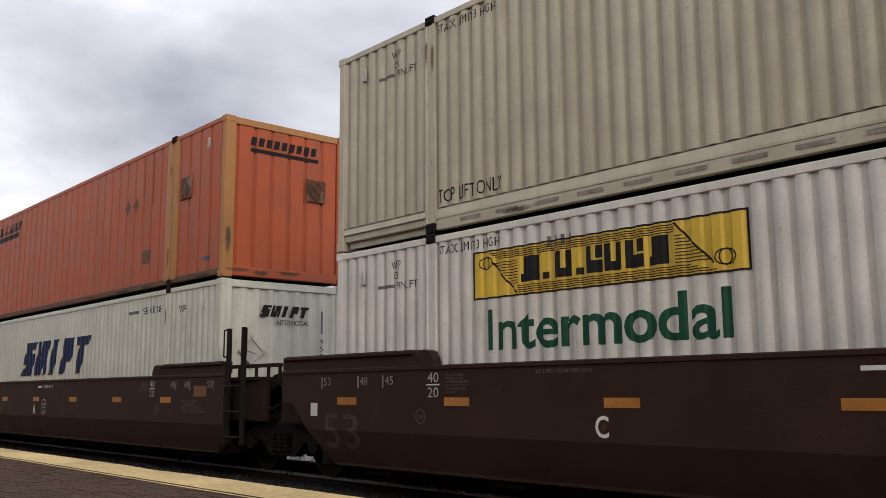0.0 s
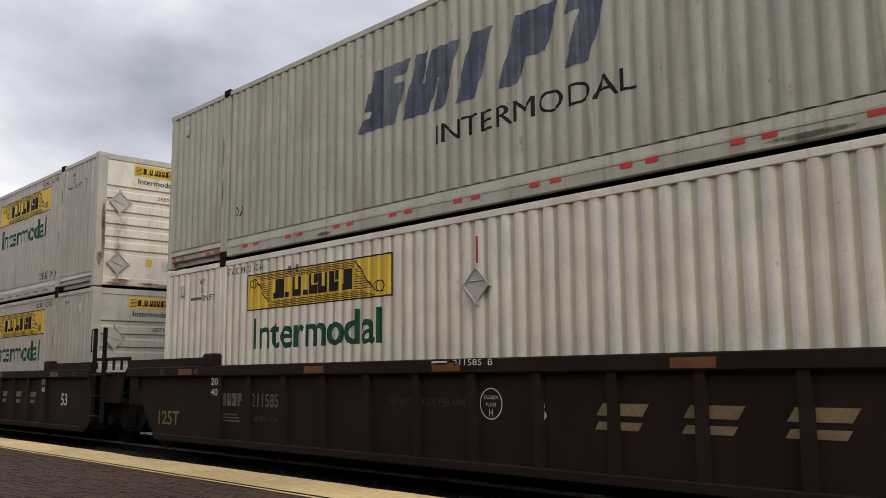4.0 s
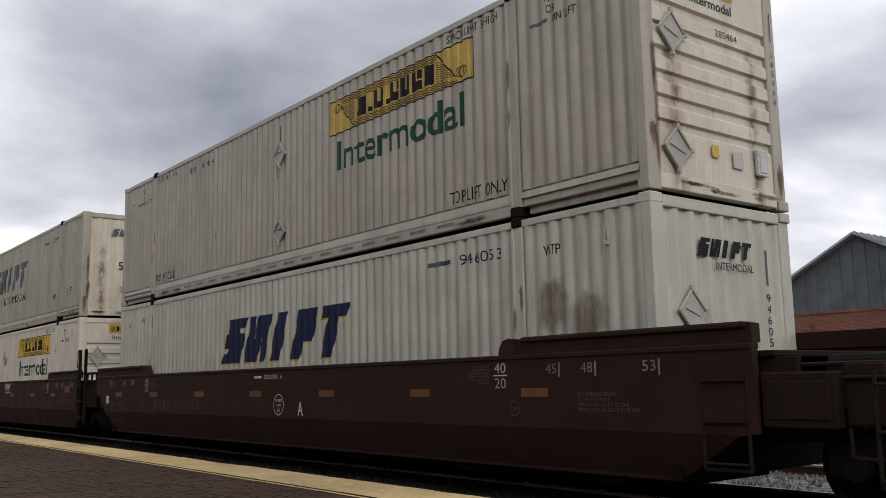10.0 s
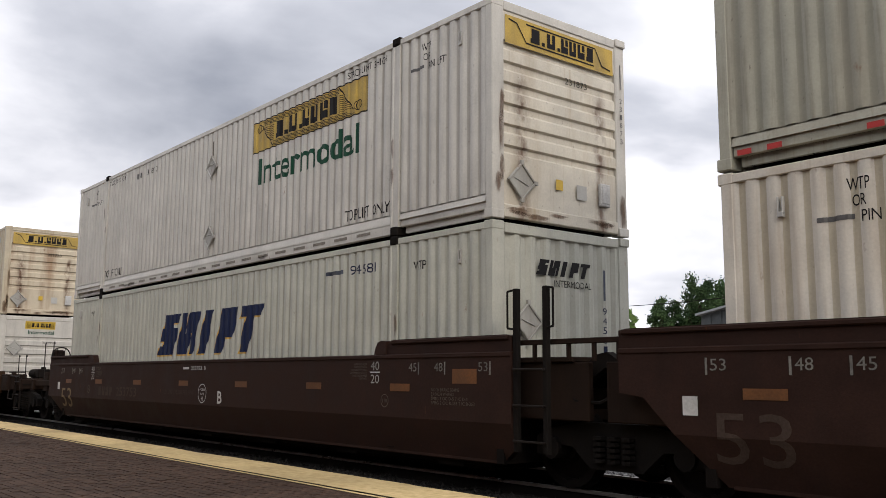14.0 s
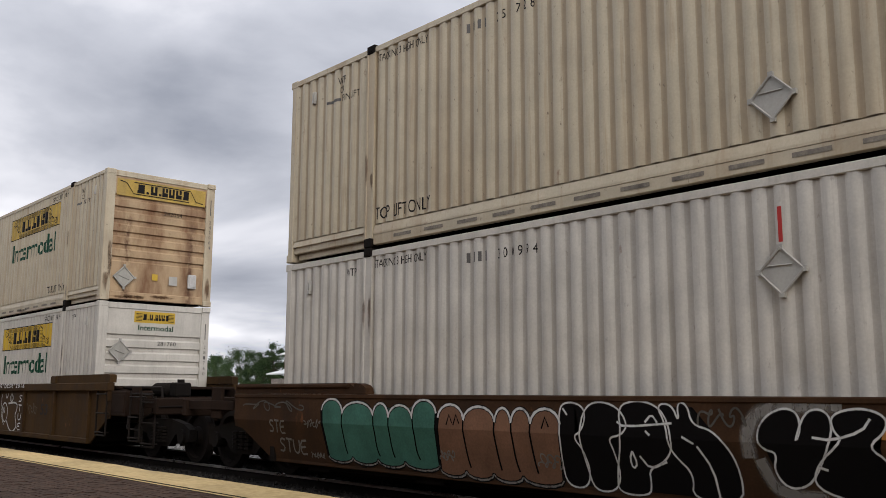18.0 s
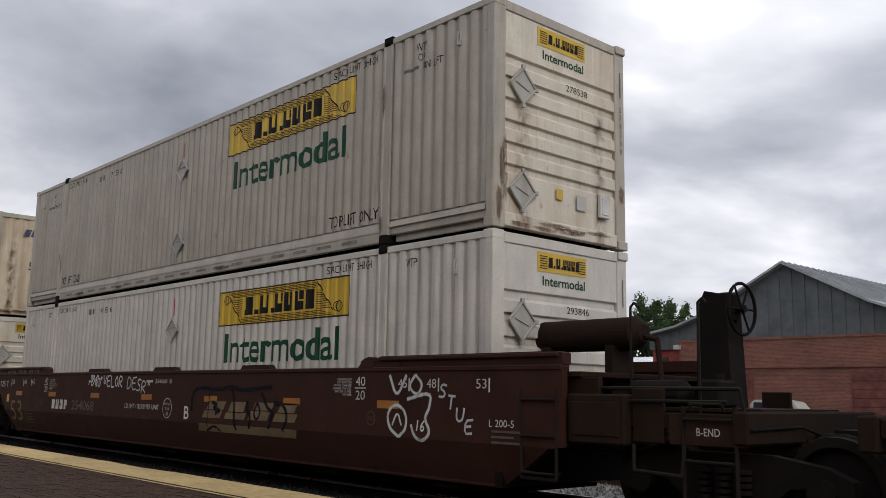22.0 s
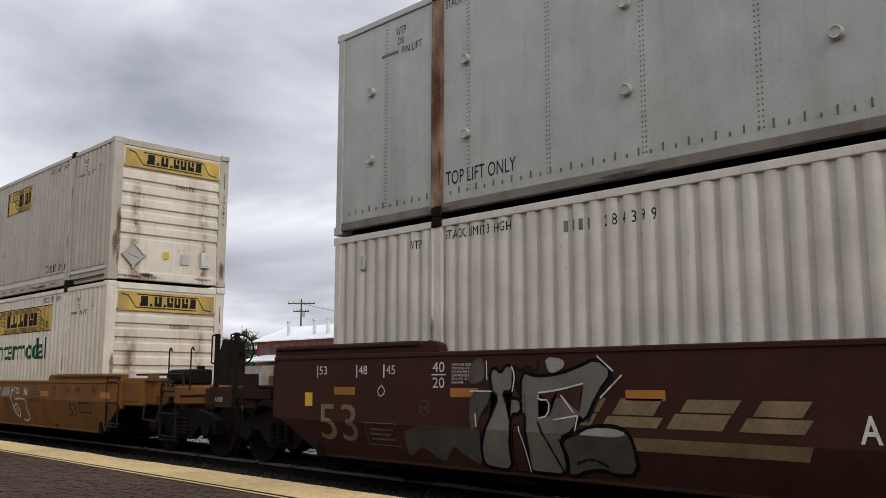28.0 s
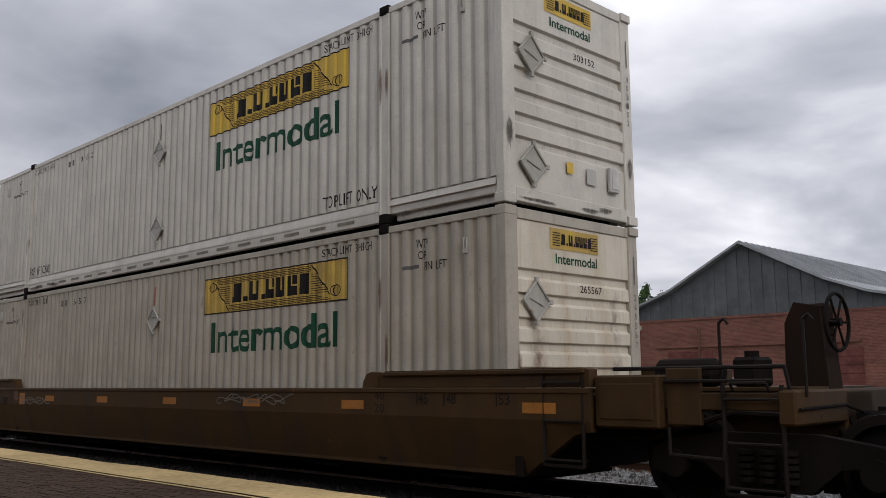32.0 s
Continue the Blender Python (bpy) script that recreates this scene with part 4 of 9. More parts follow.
for i, (x, y, h, s) in enumerate([(-150, 92, 11.0, 5.0), (-163, 96, 10.0, 5.5), (-185, 105, 11.5, 6.5), (-210, 112, 11, 7), (-245, 130, 12, 8)]):
    leafy(x, y, h, s, 20 + i, LEAF, "distant dark green leafy tree", 0.08, 60)

# ---- the train ----
LEN, WID, TALL, POST = 16.154, 2.6, 2.895, 2.053
SIDE_Y, LOW_Z, TOP_Z = 7.473, 0.315, 3.24
MOVERS = []
WHEELS = []
PITCH, DEEP, PHASE = 0.2145, 0.025, 0.158
# share of the pitch at which the wall dips, lies deep, rises and stands proud
DIP = (0.13, 0.45, 0.58)


def knots_of(style):
    if style == "plate":
        return []
    step = PITCH if style != "orange" else 0.41
    cuts = (0.0, *DIP) if style != "orange" else (0.0, 0.04, 0.14, 0.18)
    out, x = [], -LEN - step + (PHASE if style != "orange" else 0.0)
    while x < 0:
        out += [x + c * step for c in cuts]
        x += step
    return out


def wall_depth(style):
    """Depth of the ribbed wall behind its outer face, as a function of x."""
    if style == "plate":
        return lambda x: 0.02
    step = PITCH if style != "orange" else 0.41

    def f(x):
        u = ((x + LEN - (PHASE if style != "orange" else 0.0)) % step) / step
        if style == "orange":
            return 0.010 + 0.036 * max(0.0, min(1.0, u / 0.04, (0.18 - u) / 0.04))
        if u < DIP[0]:
            k = u / DIP[0]
        elif u < DIP[1]:
            k = 1.0
        elif u < DIP[2]:
            k = (DIP[2] - u) / (DIP[2] - DIP[1])
        else:
            k = 0.0
        return 0.008 + DEEP * k
    return f


def on_wall(style, key, draw, material, name, parent, label="", proud=0.003):
    """Paint on a ribbed wall: a flat drawing folded onto the ribs."""
    def make():
        bm = bmesh.new()
        draw(bm)
        fold(bm, knots_of(style), wall_depth(style))
        for v in bm.verts:
            v.co.y -= proud
        return finish(bm, name, material)
    me = cached((style, key, material.name, name), make)
    return part(name, me, material, parent, label)


def side_mesh(style, paint):
    def make():
        bm = bmesh.new()
        depth, ks = wall_depth(style), knots_of(style)
        for a, b in ((-LEN + 0.12, -LEN + POST - 0.09), (-LEN + POST + 0.09, -POST - 0.09), (-POST + 0.09, -0.12)):
            xs = sorted({a, b, *[k for k in ks if a < k < b]})
            prev = None
            for x in xs:
                cur = (bm.verts.new((x, depth(x), 0.318 if style not in ("orange", "plate") else 0.15)), bm.verts.new((x, depth(x), TALL - 0.1)))
                if prev:
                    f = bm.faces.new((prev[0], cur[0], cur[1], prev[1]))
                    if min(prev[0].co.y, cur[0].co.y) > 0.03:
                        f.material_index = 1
                prev = cur
        if style == "plate":
            seams = [-LEN + 1.05, -1.05] + [-POST - 0.45 - 1.23 * i for i in range(10)]
            for s in seams:
                box(bm, s - 0.035, s + 0.035, 0.0186, 0.022, 0.24, TALL - 0.1)
                whole = len(bm.faces)
                for i in range(48):
                    z = 0.27 + i * 0.0525
                    for dx in (-0.02, 0.02):
                        bmesh.ops.create_cone(bm, cap_ends=True, segments=5, radius1=0.011, radius2=0.006, depth=0.006,
                                              matrix=Matrix.Translation((s + dx, 0.0155, z)) @ Matrix.Rotation(math.pi / 2, 4, "X"))
                bm.faces.ensure_lookup_table()
                for f in bm.faces[whole:]:
                    f.material_index = 1
            for i in range(110):
                x = -LEN + 0.3 + i * 0.1415
                whole = len(bm.faces)
                box(bm, x - 0.008, x + 0.008, 0.010, 0.021, 0.25, 0.33 if i % 2 else 0.29)
                bm.faces.ensure_lookup_table()
                for f in bm.faces[whole:]:
                    f.material_index = 1
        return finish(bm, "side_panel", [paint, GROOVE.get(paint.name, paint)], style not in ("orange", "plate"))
    return cached(("side", style, paint.name), make)


def rail_mesh(paint, top, slim=False):
    def make():
        bm = bmesh.new()
        if slim:
            box(bm, -LEN + 0.13, -0.13, 0.0, 0.09, 0.05, 0.16, 0.008)
            box(bm, -LEN + 0.13, -0.13, 0.06, 0.09, 0.16, 0.30)
        elif top:
            box(bm, -LEN + 0.06, -0.06, 0.0, 0.07, TALL - 0.1, TALL - 0.012, 0.008)
        else:
            box(bm, -LEN + POST + 0.1, -POST - 0.1, 0.004, 0.09, 0.03, 0.17, 0.008)
            prism_x(bm, [(0.0, 0.17), (0.09, 0.17), (0.09, 0.33), (0.05, 0.33), (0.05, 0.304), (0.020, 0.304), (0.0, 0.20)], -LEN + POST + 0.1, -POST - 0.1)
            for a, b in ((-LEN + 0.14, -LEN + POST - 0.1), (-POST + 0.1, -0.14)):
                box(bm, a, b, 0.03, 0.09, 0.12, 0.23, 0.008)
                prism_x(bm, [(0.004, 0.22), (0.09, 0.22), (0.09, 0.33), (0.05, 0.33), (0.05, 0.304), (0.020, 0.304)], a, b)
                box(bm, a + 0.05, b - 0.05, 0.09, 0.14, 0.03, 0.12)
        return finish(bm, "rail", paint)
    return cached(("rail", paint.name, top, slim), make)


def post_mesh(paint, kind):
    def make():
        bm = bmesh.new()
        if kind == "broad":
            prism_z(bm, [(-0.25, 0.09), (-0.25, 0.0), (-0.19, -0.012), (-0.06, -0.012), (-0.05, 0.012), (0.05, 0.012), (0.06, -0.012), (0.19, -0.012), (0.25, 0.0), (0.25, 0.09)], 0.0, 0.12, TALL - 0.1)
        elif kind == "corner":
            box(bm, -0.13, 0.0, 0.0, 0.21, 0.0, TALL, 0.012)
            box(bm, -0.16, 0.004, -0.004, 0.2, 0.0, 0.12, 0.01)
            box(bm, -0.16, 0.004, -0.004, 0.2, TALL - 0.11, TALL + 0.004, 0.01)
        else:
            prism_z(bm, [(-0.095, 0.09), (-0.095, -0.010), (-0.06, -0.012), (-0.052, 0.0), (0.052, 0.0), (0.06, -0.012), (0.095, -0.010), (0.095, 0.09)], 0.0, 0.12, TALL - 0.1)
        return finish(bm, "post", paint)
    return cached(("post", paint.name, kind), make)


def casting_mesh(top):
    def make():
        bm = bmesh.new()
        if top:
            box(bm, -0.09, 0.09, -0.018, 0.16, TALL - 0.1, TALL + 0.022, 0.012)
            box(bm, -0.045, 0.045, -0.026, -0.01, TALL - 0.07, TALL - 0.02)
        else:
            box(bm, -0.09, 0.09, -0.018, 0.16, 0.0, 0.13, 0.012)
            box(bm, -0.06, 0.06, -0.006, 0.11, -0.026, 0.004)
        return finish(bm, "casting", IRON)
    return cached(("casting", top), make)


def end_mesh(kind, paint):
    """The end wall at x = 0, facing +x."""
    def make():
        bm = bmesh.new()
        a, b = 0.2, WID - 0.2
        lo, hi = 0.2, TALL - 0.13
        if kind in ("small", "wide"):
            step = 0.278
            first = hi - 0.56 if kind == "small" else hi - 0.40
            prof = [(-0.02, hi), (-0.02, first)]
            z = first
            while z - step > lo + 0.58:
                prof += [(-0.062, z - 0.02), (-0.062, z - 0.10), (-0.02, z - 0.14), (-0.02, z - step)]
                z -= step
            prof += [(-0.062, z - 0.02), (-0.062, z - 0.09), (-0.03, z - 0.12), (-0.03, lo)]
            rows = [(bm.verts.new((x, a, z)), bm.verts.new((x, b, z))) for x, z in prof]
            for p, q in zip(rows, rows[1:]):
                bm.faces.new((p[0], p[1], q[1], q[0]))
        elif kind in ("vert", "orange"):
            y, prev = a, None
            step = 0.275 if kind == "vert" else 0.36
            shape = ((0.0, -0.02), (0.25, -0.055), (0.5, -0.055), (0.75, -0.02)) if kind == "vert" else ((0.0, -0.02), (0.08, -0.05), (0.16, -0.05), (0.24, -0.02))
            pts = []
            while y < b - 1e-6:
                pts += [(y + u * step, x) for u, x in shape if y + u * step < b]
                y += step
            pts.append((b, -0.02))
            for y, x in pts:
                cur = (bm.verts.new((x, y, lo)), bm.verts.new((x, y, hi)))
                if prev:
                    bm.faces.new((prev[0], cur[0], cur[1], prev[1]))
                prev = cur
        else:
            box(bm, -0.06, -0.02, a, b, lo, hi)
            if kind == "plate":
                for i in range(5):
                    y = a + 0.1 + i * (b - a - 0.2) / 4
                    for k in range(46):
                        bmesh.ops.create_cone(bm, cap_ends=True, segments=5, radius1=0.011, radius2=0.006, depth=0.006,
                                              matrix=Matrix.Translation((-0.017, y, 0.3 + k * 0.053)) @ Matrix.Rotation(math.pi / 2, 4, "Y"))
        return finish(bm, "end_wall", paint)
    return cached(("end", kind, paint.name), make)


def end_frame_mesh(paint, z0, z1):
    def make():
        bm = bmesh.new()
        box(bm, -0.12, -0.002, 0.2, WID - 0.2, z0, z1, 0.01)
        return finish(bm, "cross_member", paint)
    return cached(("cross", paint.name, z0), make)


def doors(parent, paint, at_front):
    """Two door leaves with locking bars, at the front or the rear end."""
    def leaf():
        bm = bmesh.new()
        box(bm, -0.07, -0.025, 0.0, 1.08, 0.17, TALL - 0.14, 0.008)
        for k in range(4):
            box(bm, -0.03, -0.006, 0.06, 1.02, 0.35 + 0.58 * k, 0.42 + 0.58 * k, 0.006)
        return finish(bm, "door_leaf", paint)

    def bar():
        bm = bmesh.new()
        rod(bm, (0.012, 0, 0.1), (0.012, 0, TALL - 0.08), 0.018)
        for z in (0.12, 0.9, 1.7, TALL - 0.12):
            box(bm, -0.02, 0.035, -0.04, 0.04, z - 0.03, z + 0.03, 0.004)
        rods(bm, [(0.03, 0, 1.05), (0.045, 0.05, 1.05), (0.045, 0.38, 1.03)], 0.014)
        return finish(bm, "locking_bar", STEEL)
    me, mb = cached(("leaf", paint.name), leaf), cached("bar", bar)
    for k in range(2):
        d = part("door", me, paint, parent)
        d.matrix_basis = pose(0, 0.21 + 1.1 * k, 0) if at_front else pose(-LEN, WID - 0.21 - 1.1 * k, 0, 0, 0, 180)
        for y in (0.22, 0.80):
            part("locking_bar", mb, STEEL, d, "galvanised locking bar").location = (0, y, 0)


def end_paint(kind, parent, yellow, tag, inter=False, placard=True):
    """Signs, placards and fittings on the front end wall."""
    X = 0.006

    def flat(name, draw, material, label=""):
        def make():
            bm = bmesh.new()
            draw(bm)
            for v in bm.verts:
                y, z = v.co.x, v.co.z
                v.co = (X + v.co.y, y, z)
            return finish(bm, name, material)
        return part(name, cached(("endp", kind, name, material.name, tag if "serial" in name else 0), make), material, parent, label)
    if kind == "small":
        flat("sign_panel", lambda bm: quad(bm, 0.8, 1.75, 2.47, 2.72, -0.02), yellow, "small yellow company sign")
        flat("sign_emblem", lambda bm: [name_blocks(bm, 1.0, 2.53, 0.6, 0.13, -0.014)] + [quad(bm, 0.84 + d, 0.98 + d, 2.51 + 0.03 * i, 2.52 + 0.03 * i, -0.014) for i in range(6) for d in (0.0, 0.74)], INK)
        flat("lettering", lambda bm: word(bm, "Intermodal", 0.9, 1.72, 2.30, 2.42, -0.022, 0.02), GREEN)
    elif kind in ("wide", "plate", "door"):
        z0 = 2.33 if kind != "door" else 2.0
        flat("sign_panel", lambda bm: quad(bm, 0.24, 2.36, z0, z0 + 0.38, -0.02), yellow, "wide yellow company sign")
        flat("sign_emblem", lambda bm: [name_blocks(bm, 0.70, z0 + 0.10, 1.25, 0.20, -0.014)]
             + [stroke(bm, [(0.3, z0 + 0.33), (0.45, z0 + 0.3), (0.62, z0 + 0.07), (1.95, z0 + 0.06)], -0.014, 0.02),
                stroke(bm, [(0.62, z0 + 0.33), (1.98, z0 + 0.32), (2.12, z0 + 0.09), (2.3, z0 + 0.06)], -0.014, 0.02)], INK)
    elif kind == "vert":
        flat("sign_emblem", lambda bm: small_emblem(bm), NAVYW if inter else INK, "dark slanted company emblem")
        flat("lettering", lambda bm: word(bm, "INTERMODAL", 1.1, 1.82, 2.13, 2.22, -0.02), INK)
        flat("serial_number", lambda bm: stacked(bm, tag, 2.05, 2.13, 1.75 if inter else 1.9, 0.095, 0.13), NAVY if not inter else INK, "upright serial number")
        flat("owner_bar", lambda bm: quad(bm, 2.07, 2.11, 2.0, 2.42, -0.02), NAVYW)
        if inter:
            flat("lettering_size", lambda bm: word(bm, "53ft", 1.0, 1.52, 1.32, 1.55, -0.02), INK)
            flat("notice", lambda bm: quad(bm, 1.05, 1.5, 0.72, 0.86, -0.02), DECALW, "pale weight notice")
    elif kind == "orange":
        flat("sign_emblem", lambda bm: [quad(bm, 0.5 + 0.16 * i, 0.61 + 0.16 * i, 2.42, 2.58, -0.02, 0.03) for i in range(9)]
             + [quad(bm, 0.5, 1.95, 2.30, 2.37, -0.02, 0.02)], INK, "black company emblem with underline")
    if kind in ("small", "wide", "plate"):
        flat("upright_serial", lambda bm: stacked(bm, tag, 2.475, 2.525, 2.02, 0.075, 0.12, 0.0), INKF, "small upright serial number")
        flat("owner_bar", lambda bm: quad(bm, 2.49, 2.51, 2.15, 2.52, 0.0), INKF)
    if kind in ("small", "wide"):
        zz = 1.98 if kind == "small" else 2.0
        flat("serial_number", lambda bm: word(bm, tag, 1.36, 1.80, zz, zz + 0.09, -0.022), INK)

    def holder():
        bm = bmesh.new()
        r = 0.25
        prism_yz(bm, [(0, r), (r, 0), (0, -r), (-r, 0)], 0.0, 0.012)
        rods(bm, [(0.02, 0, r - 0.02), (0.02, r - 0.02, 0), (0.02, 0, -r + 0.02), (0.02, -r + 0.02, 0), (0.02, 0, r - 0.02)], 0.014, 5)
        rod(bm, (0.018, -r * 0.5, 0.03), (0.018, r * 0.45, -0.05), 0.008, 4)
        for y, z in ((0, r), (0, -r), (r, 0)):
            box(bm, 0.0, 0.035, y - 0.025, y + 0.025, z - 0.025, z + 0.025)
        return finish(bm, "placard_holder", DECALW)
    if kind in ("small", "vert") and placard:
        spots = ((0.5, 1.83), (0.5, 0.5)) if kind == "small" else ((0.6, 1.65),)
        for y, z in spots:
            part("placard_holder", cached("holder", holder), DECALW, parent, "diamond placard holder").location = (0.0, y, z)
    elif kind in ("wide", "plate"):
        part("placard_holder", cached("holder", holder), DECALW, parent, "diamond placard holder").location = (0.0, 0.5 if kind == "wide" else 1.1, 0.52 if kind == "wide" else 0.9)

    def papers():
        bm = bmesh.new()
        box(bm, -0.02, 0.035, 2.0, 2.2, 0.38, 0.70, 0.01)
        box(bm, 0.03, 0.045, 2.03, 2.17, 0.42, 0.66, 0.004)
        return finish(bm, "document_box", CHALK)
    if kind in ("small", "wide", "plate"):
        part("document_box", cached("papers", papers), CHALK, parent, "pale document box")
        flat("inspection_label", lambda bm: quad(bm, 1.15, 1.28, 0.50, 0.64, -0.01), SIGNY, "yellow inspection label")
        flat("data_label", lambda bm: quad(bm, 1.55, 1.75, 0.42, 0.62, -0.01), ROOFM)


def stacked(bm, text, y0, y1, top, high, step, x=-0.02):
    """Upright digits one below the other."""
    for i, ch in enumerate(text):
        word(bm, ch, y0, y1, top - i * step - high, top - i * step, x)


def prism_yz(bm, outline, x0, x1):
    a = [bm.verts.new((x0, y, z)) for y, z in outline]
    b = [bm.verts.new((x1, y, z)) for y, z in outline]
    bm.faces.new(a)
    bm.faces.new(b[::-1])
    n = len(a)
    for i in range(n):
        bm.faces.new((a[i], b[i], b[(i + 1) % n], a[(i + 1) % n]))


def slab_one(bm, x, z, w, h, i):
    """One plain block with a notch."""
    for a, b, p, q in (((0, 1, 0, 1),), ((0, 1, 0, 0.4), (0, 0.4, 0.4, 1), (0.6, 1, 0.4, 1)), ((0, 1, 0, 0.42), (0.4, 1, 0.42, 0.58), (0, 1, 0.58, 1)), ((0, 0.6, 0, 0.4), (0, 1, 0.4, 1)))[i % 4]:
        quad(bm, x + a * w, x + b * w, z + p * h, z + q * h)


# plain notched blocks in the rhythm of a company name: start, width, which notch
NAME = ((0.0, 0.15, 0), (0.17, 0.05, 3), (0.25, 0.14, 1), (0.41, 0.05, 3), (0.47, 0.12, 2), (0.60, 0.12, 1), (0.735, 0.125, 2), (0.875, 0.125, 0))


def name_blocks(bm, x, z, w, h, y=0.0, slant=0.0):
    """A row of plain notched blocks that stands in for a company name."""
    for a, b, kind in NAME:
        p, q = x + a * w, x + (a + b * 0.9) * w
        m = (p + q) / 2
        t = (q - p) * 0.12

        def bar(x0, x1, lo, hi):
            quad(bm, x0 + slant * lo, x1 + slant * lo, z + lo * h, z + hi * h, y, slant * (hi - lo))
        if kind == 3:
            bar(p, q, 0.0, 0.26)
        elif kind == 0:
            bar(p, q, 0.0, 0.32)
            bar(p + t, q, 0.32, 1.0)
        elif kind == 1:
            bar(p, m - t, 0.0, 1.0)
            bar(m - t, m + t, 0.0, 0.34)
            bar(m + t, q, 0.0, 1.0)
        else:
            bar(p, q, 0.0, 0.46)
            bar(p, m - t, 0.46, 1.0)
            bar(m + t, q, 0.54, 1.0)


def brand_sign(style, c, x, z, yellow, half=False):
    """Yellow sign with a scroll border and dark blocks; 3.65 m long."""
    w, h = 3.65, 0.575
    wx = w if not half else 1.6
    on_wall(style, ("sign", x, z, half), lambda bm: quad(bm, x, x + wx, z, z + h), yellow, "sign_panel", c, "yellow company sign with scroll border", 0.002)

    def marks(bm):
        for a, b, p, q in ((0, wx, 0, 0.02), (0, wx, h - 0.02, h), (0, 0.025, 0, h), (wx - 0.025, wx, 0, h)):
            quad(bm, x + a, x + b, z + p, z + q)
        name_blocks(bm, x + 0.80, z + 0.15, 2.0 if not half else 0.72, 0.29)
        right = 2.86 if not half else wx
        for i in range(4):
            quad(bm, x + 0.30 + 0.04 * i, x + right, z + h - 0.05 - 0.024 * i, z + h - 0.04 - 0.024 * i)
            quad(bm, x + 0.75, x + min(right + 0.45 - 0.1 * i, wx), z + 0.035 + 0.024 * i, z + 0.045 + 0.024 * i)
        for i in range(9):
            zz = z + 0.14 + i * 0.033
            quad(bm, x + 0.66 - 0.036 * i, x + 0.76, zz, zz + 0.010)
            if not half:
                quad(bm, x + 2.86, x + 3.22 - 0.034 * i, zz, zz + 0.010)
        stroke(bm, [(x + 0.34, z + h - 0.14), (x + 0.52, z + 0.24), (x + 0.74, z + 0.035)], 0.0, 0.022)
        arc = [(x + 0.24 + 0.11 * math.cos(a), z + h - 0.15 + 0.075 * math.sin(a)) for a in np.linspace(0, 6.28, 13)]
        for r in (1.0, 0.55):
            stroke(bm, [(x + 0.24 + (p - x - 0.24) * r, q) for p, q in arc], 0.0, 0.014)
        if not half:
            stroke(bm, [(x + 2.86, z + h - 0.035), (x + 3.02, z + 0.36), (x + 3.28, z + 0.10)], 0.0, 0.022)
            for r in (1.0, 0.55):
                stroke(bm, [(x + 3.40 + (p - x - 0.24) * r, 2 * z + h - q) for p, q in arc], 0.0, 0.014)
    on_wall(style, ("signmarks", x, z, half), marks, INK, "sign_emblem", c, "black blocks and scrolls", 0.005)


def swift_emblem(style, c, x, z, ink, shadow):
    def blocks(dx, dz):
        return lambda bm: [slant_mark(bm, x + dx + 0.88 * i, z + dz, i) for i in range(5)]
    if shadow:
        on_wall(style, ("emb_s", x, z), blocks(-0.035, -0.03), GOLD, "emblem_shadow", c, "", 0.002)
    on_wall(style, ("emb", x, z), blocks(0, 0), ink, "emblem", c, "large slanted blue company emblem", 0.005)


def small_emblem(bm):
    """The slanted emblem at the size it has on an end wall."""
    for i in range(5):
        slant_mark(bm, 0.88 * i, 0.0, i)
    for v in bm.verts:
        v.co = (0.78 + v.co.x * 0.228, -0.02, 2.27 + v.co.z * 0.25)


def slant_mark(bm, x, z, i):
    """One leaning block of the emblem with slots cut into it."""
    h, s = 0.82, 0.30

    def bar(a, b, p, q):
        quad(bm, x + a + s * p, x + b + s * p, z + h * p, z + h * q, 0.0, s * (q - p))
    if i == 0:
        bar(-0.06, 0.74, 0.0, 0.22)
        bar(0.12, 0.74, 0.22, 0.34)
        bar(-0.02, 0.74, 0.34, 0.66)
        bar(0.0, 0.5, 0.66, 0.78)
        bar(0.0, 0.76, 0.78, 1.0)
    elif i == 1:
        bar(0.0, 0.24, 0.0, 1.0)
        bar(0.24, 0.30, 0.0, 0.5)
        bar(0.30, 0.54, 0.0, 1.0)
        bar(0.54, 0.60, 0.5, 1.0)
        bar(0.60, 0.8, 0.0, 1.0)
    elif i == 2:
        bar(0.14, 0.5, 0.0, 1.0)
    elif i == 3:
        bar(0.0, 0.32, 0.0, 1.0)
        bar(0.32, 0.64, 0.34, 1.0)
    else:
        bar(0.12, 0.46, 0.0, 0.76)
        bar(-0.1, 0.7, 0.76, 1.0)


def stain(c, place, cx, cz, rx, rz, seed, material):
    """One soft-edged stain: thick at its middle, ragged and thin at the rim; longer below than above."""
    rng = random.Random(seed)
    n = 18
    vs, fs, thick = [place(cx, cz)], [], [1.0]
    for ring_no, r in ((0, 0.55), (1, 1.0)):
        for i in range(n):
            a = 6.2832 * i / n
            w = r * rng.uniform(0.7, 1.15)
            down = 1.5 if math.sin(a) < 0 else 0.7
            vs.append(place(cx + rx * w * math.cos(a), cz + rz * w * down * math.sin(a)))
            thick.append(0.85 if ring_no == 0 else 0.0)
    for i in range(n):
        j = (i + 1) % n
        fs += [(0, 1 + i, 1 + j), (1 + i, 1 + n + i, 1 + n + j, 1 + j)]
    me = bpy.data.meshes.new("stain")
    me.from_pydata(vs, [], fs)
    me.materials.append(material)
    me.attributes.new("thickness", "FLOAT", "POINT").data.foreach_set("value", thick)
    part("stain", me, material, c)


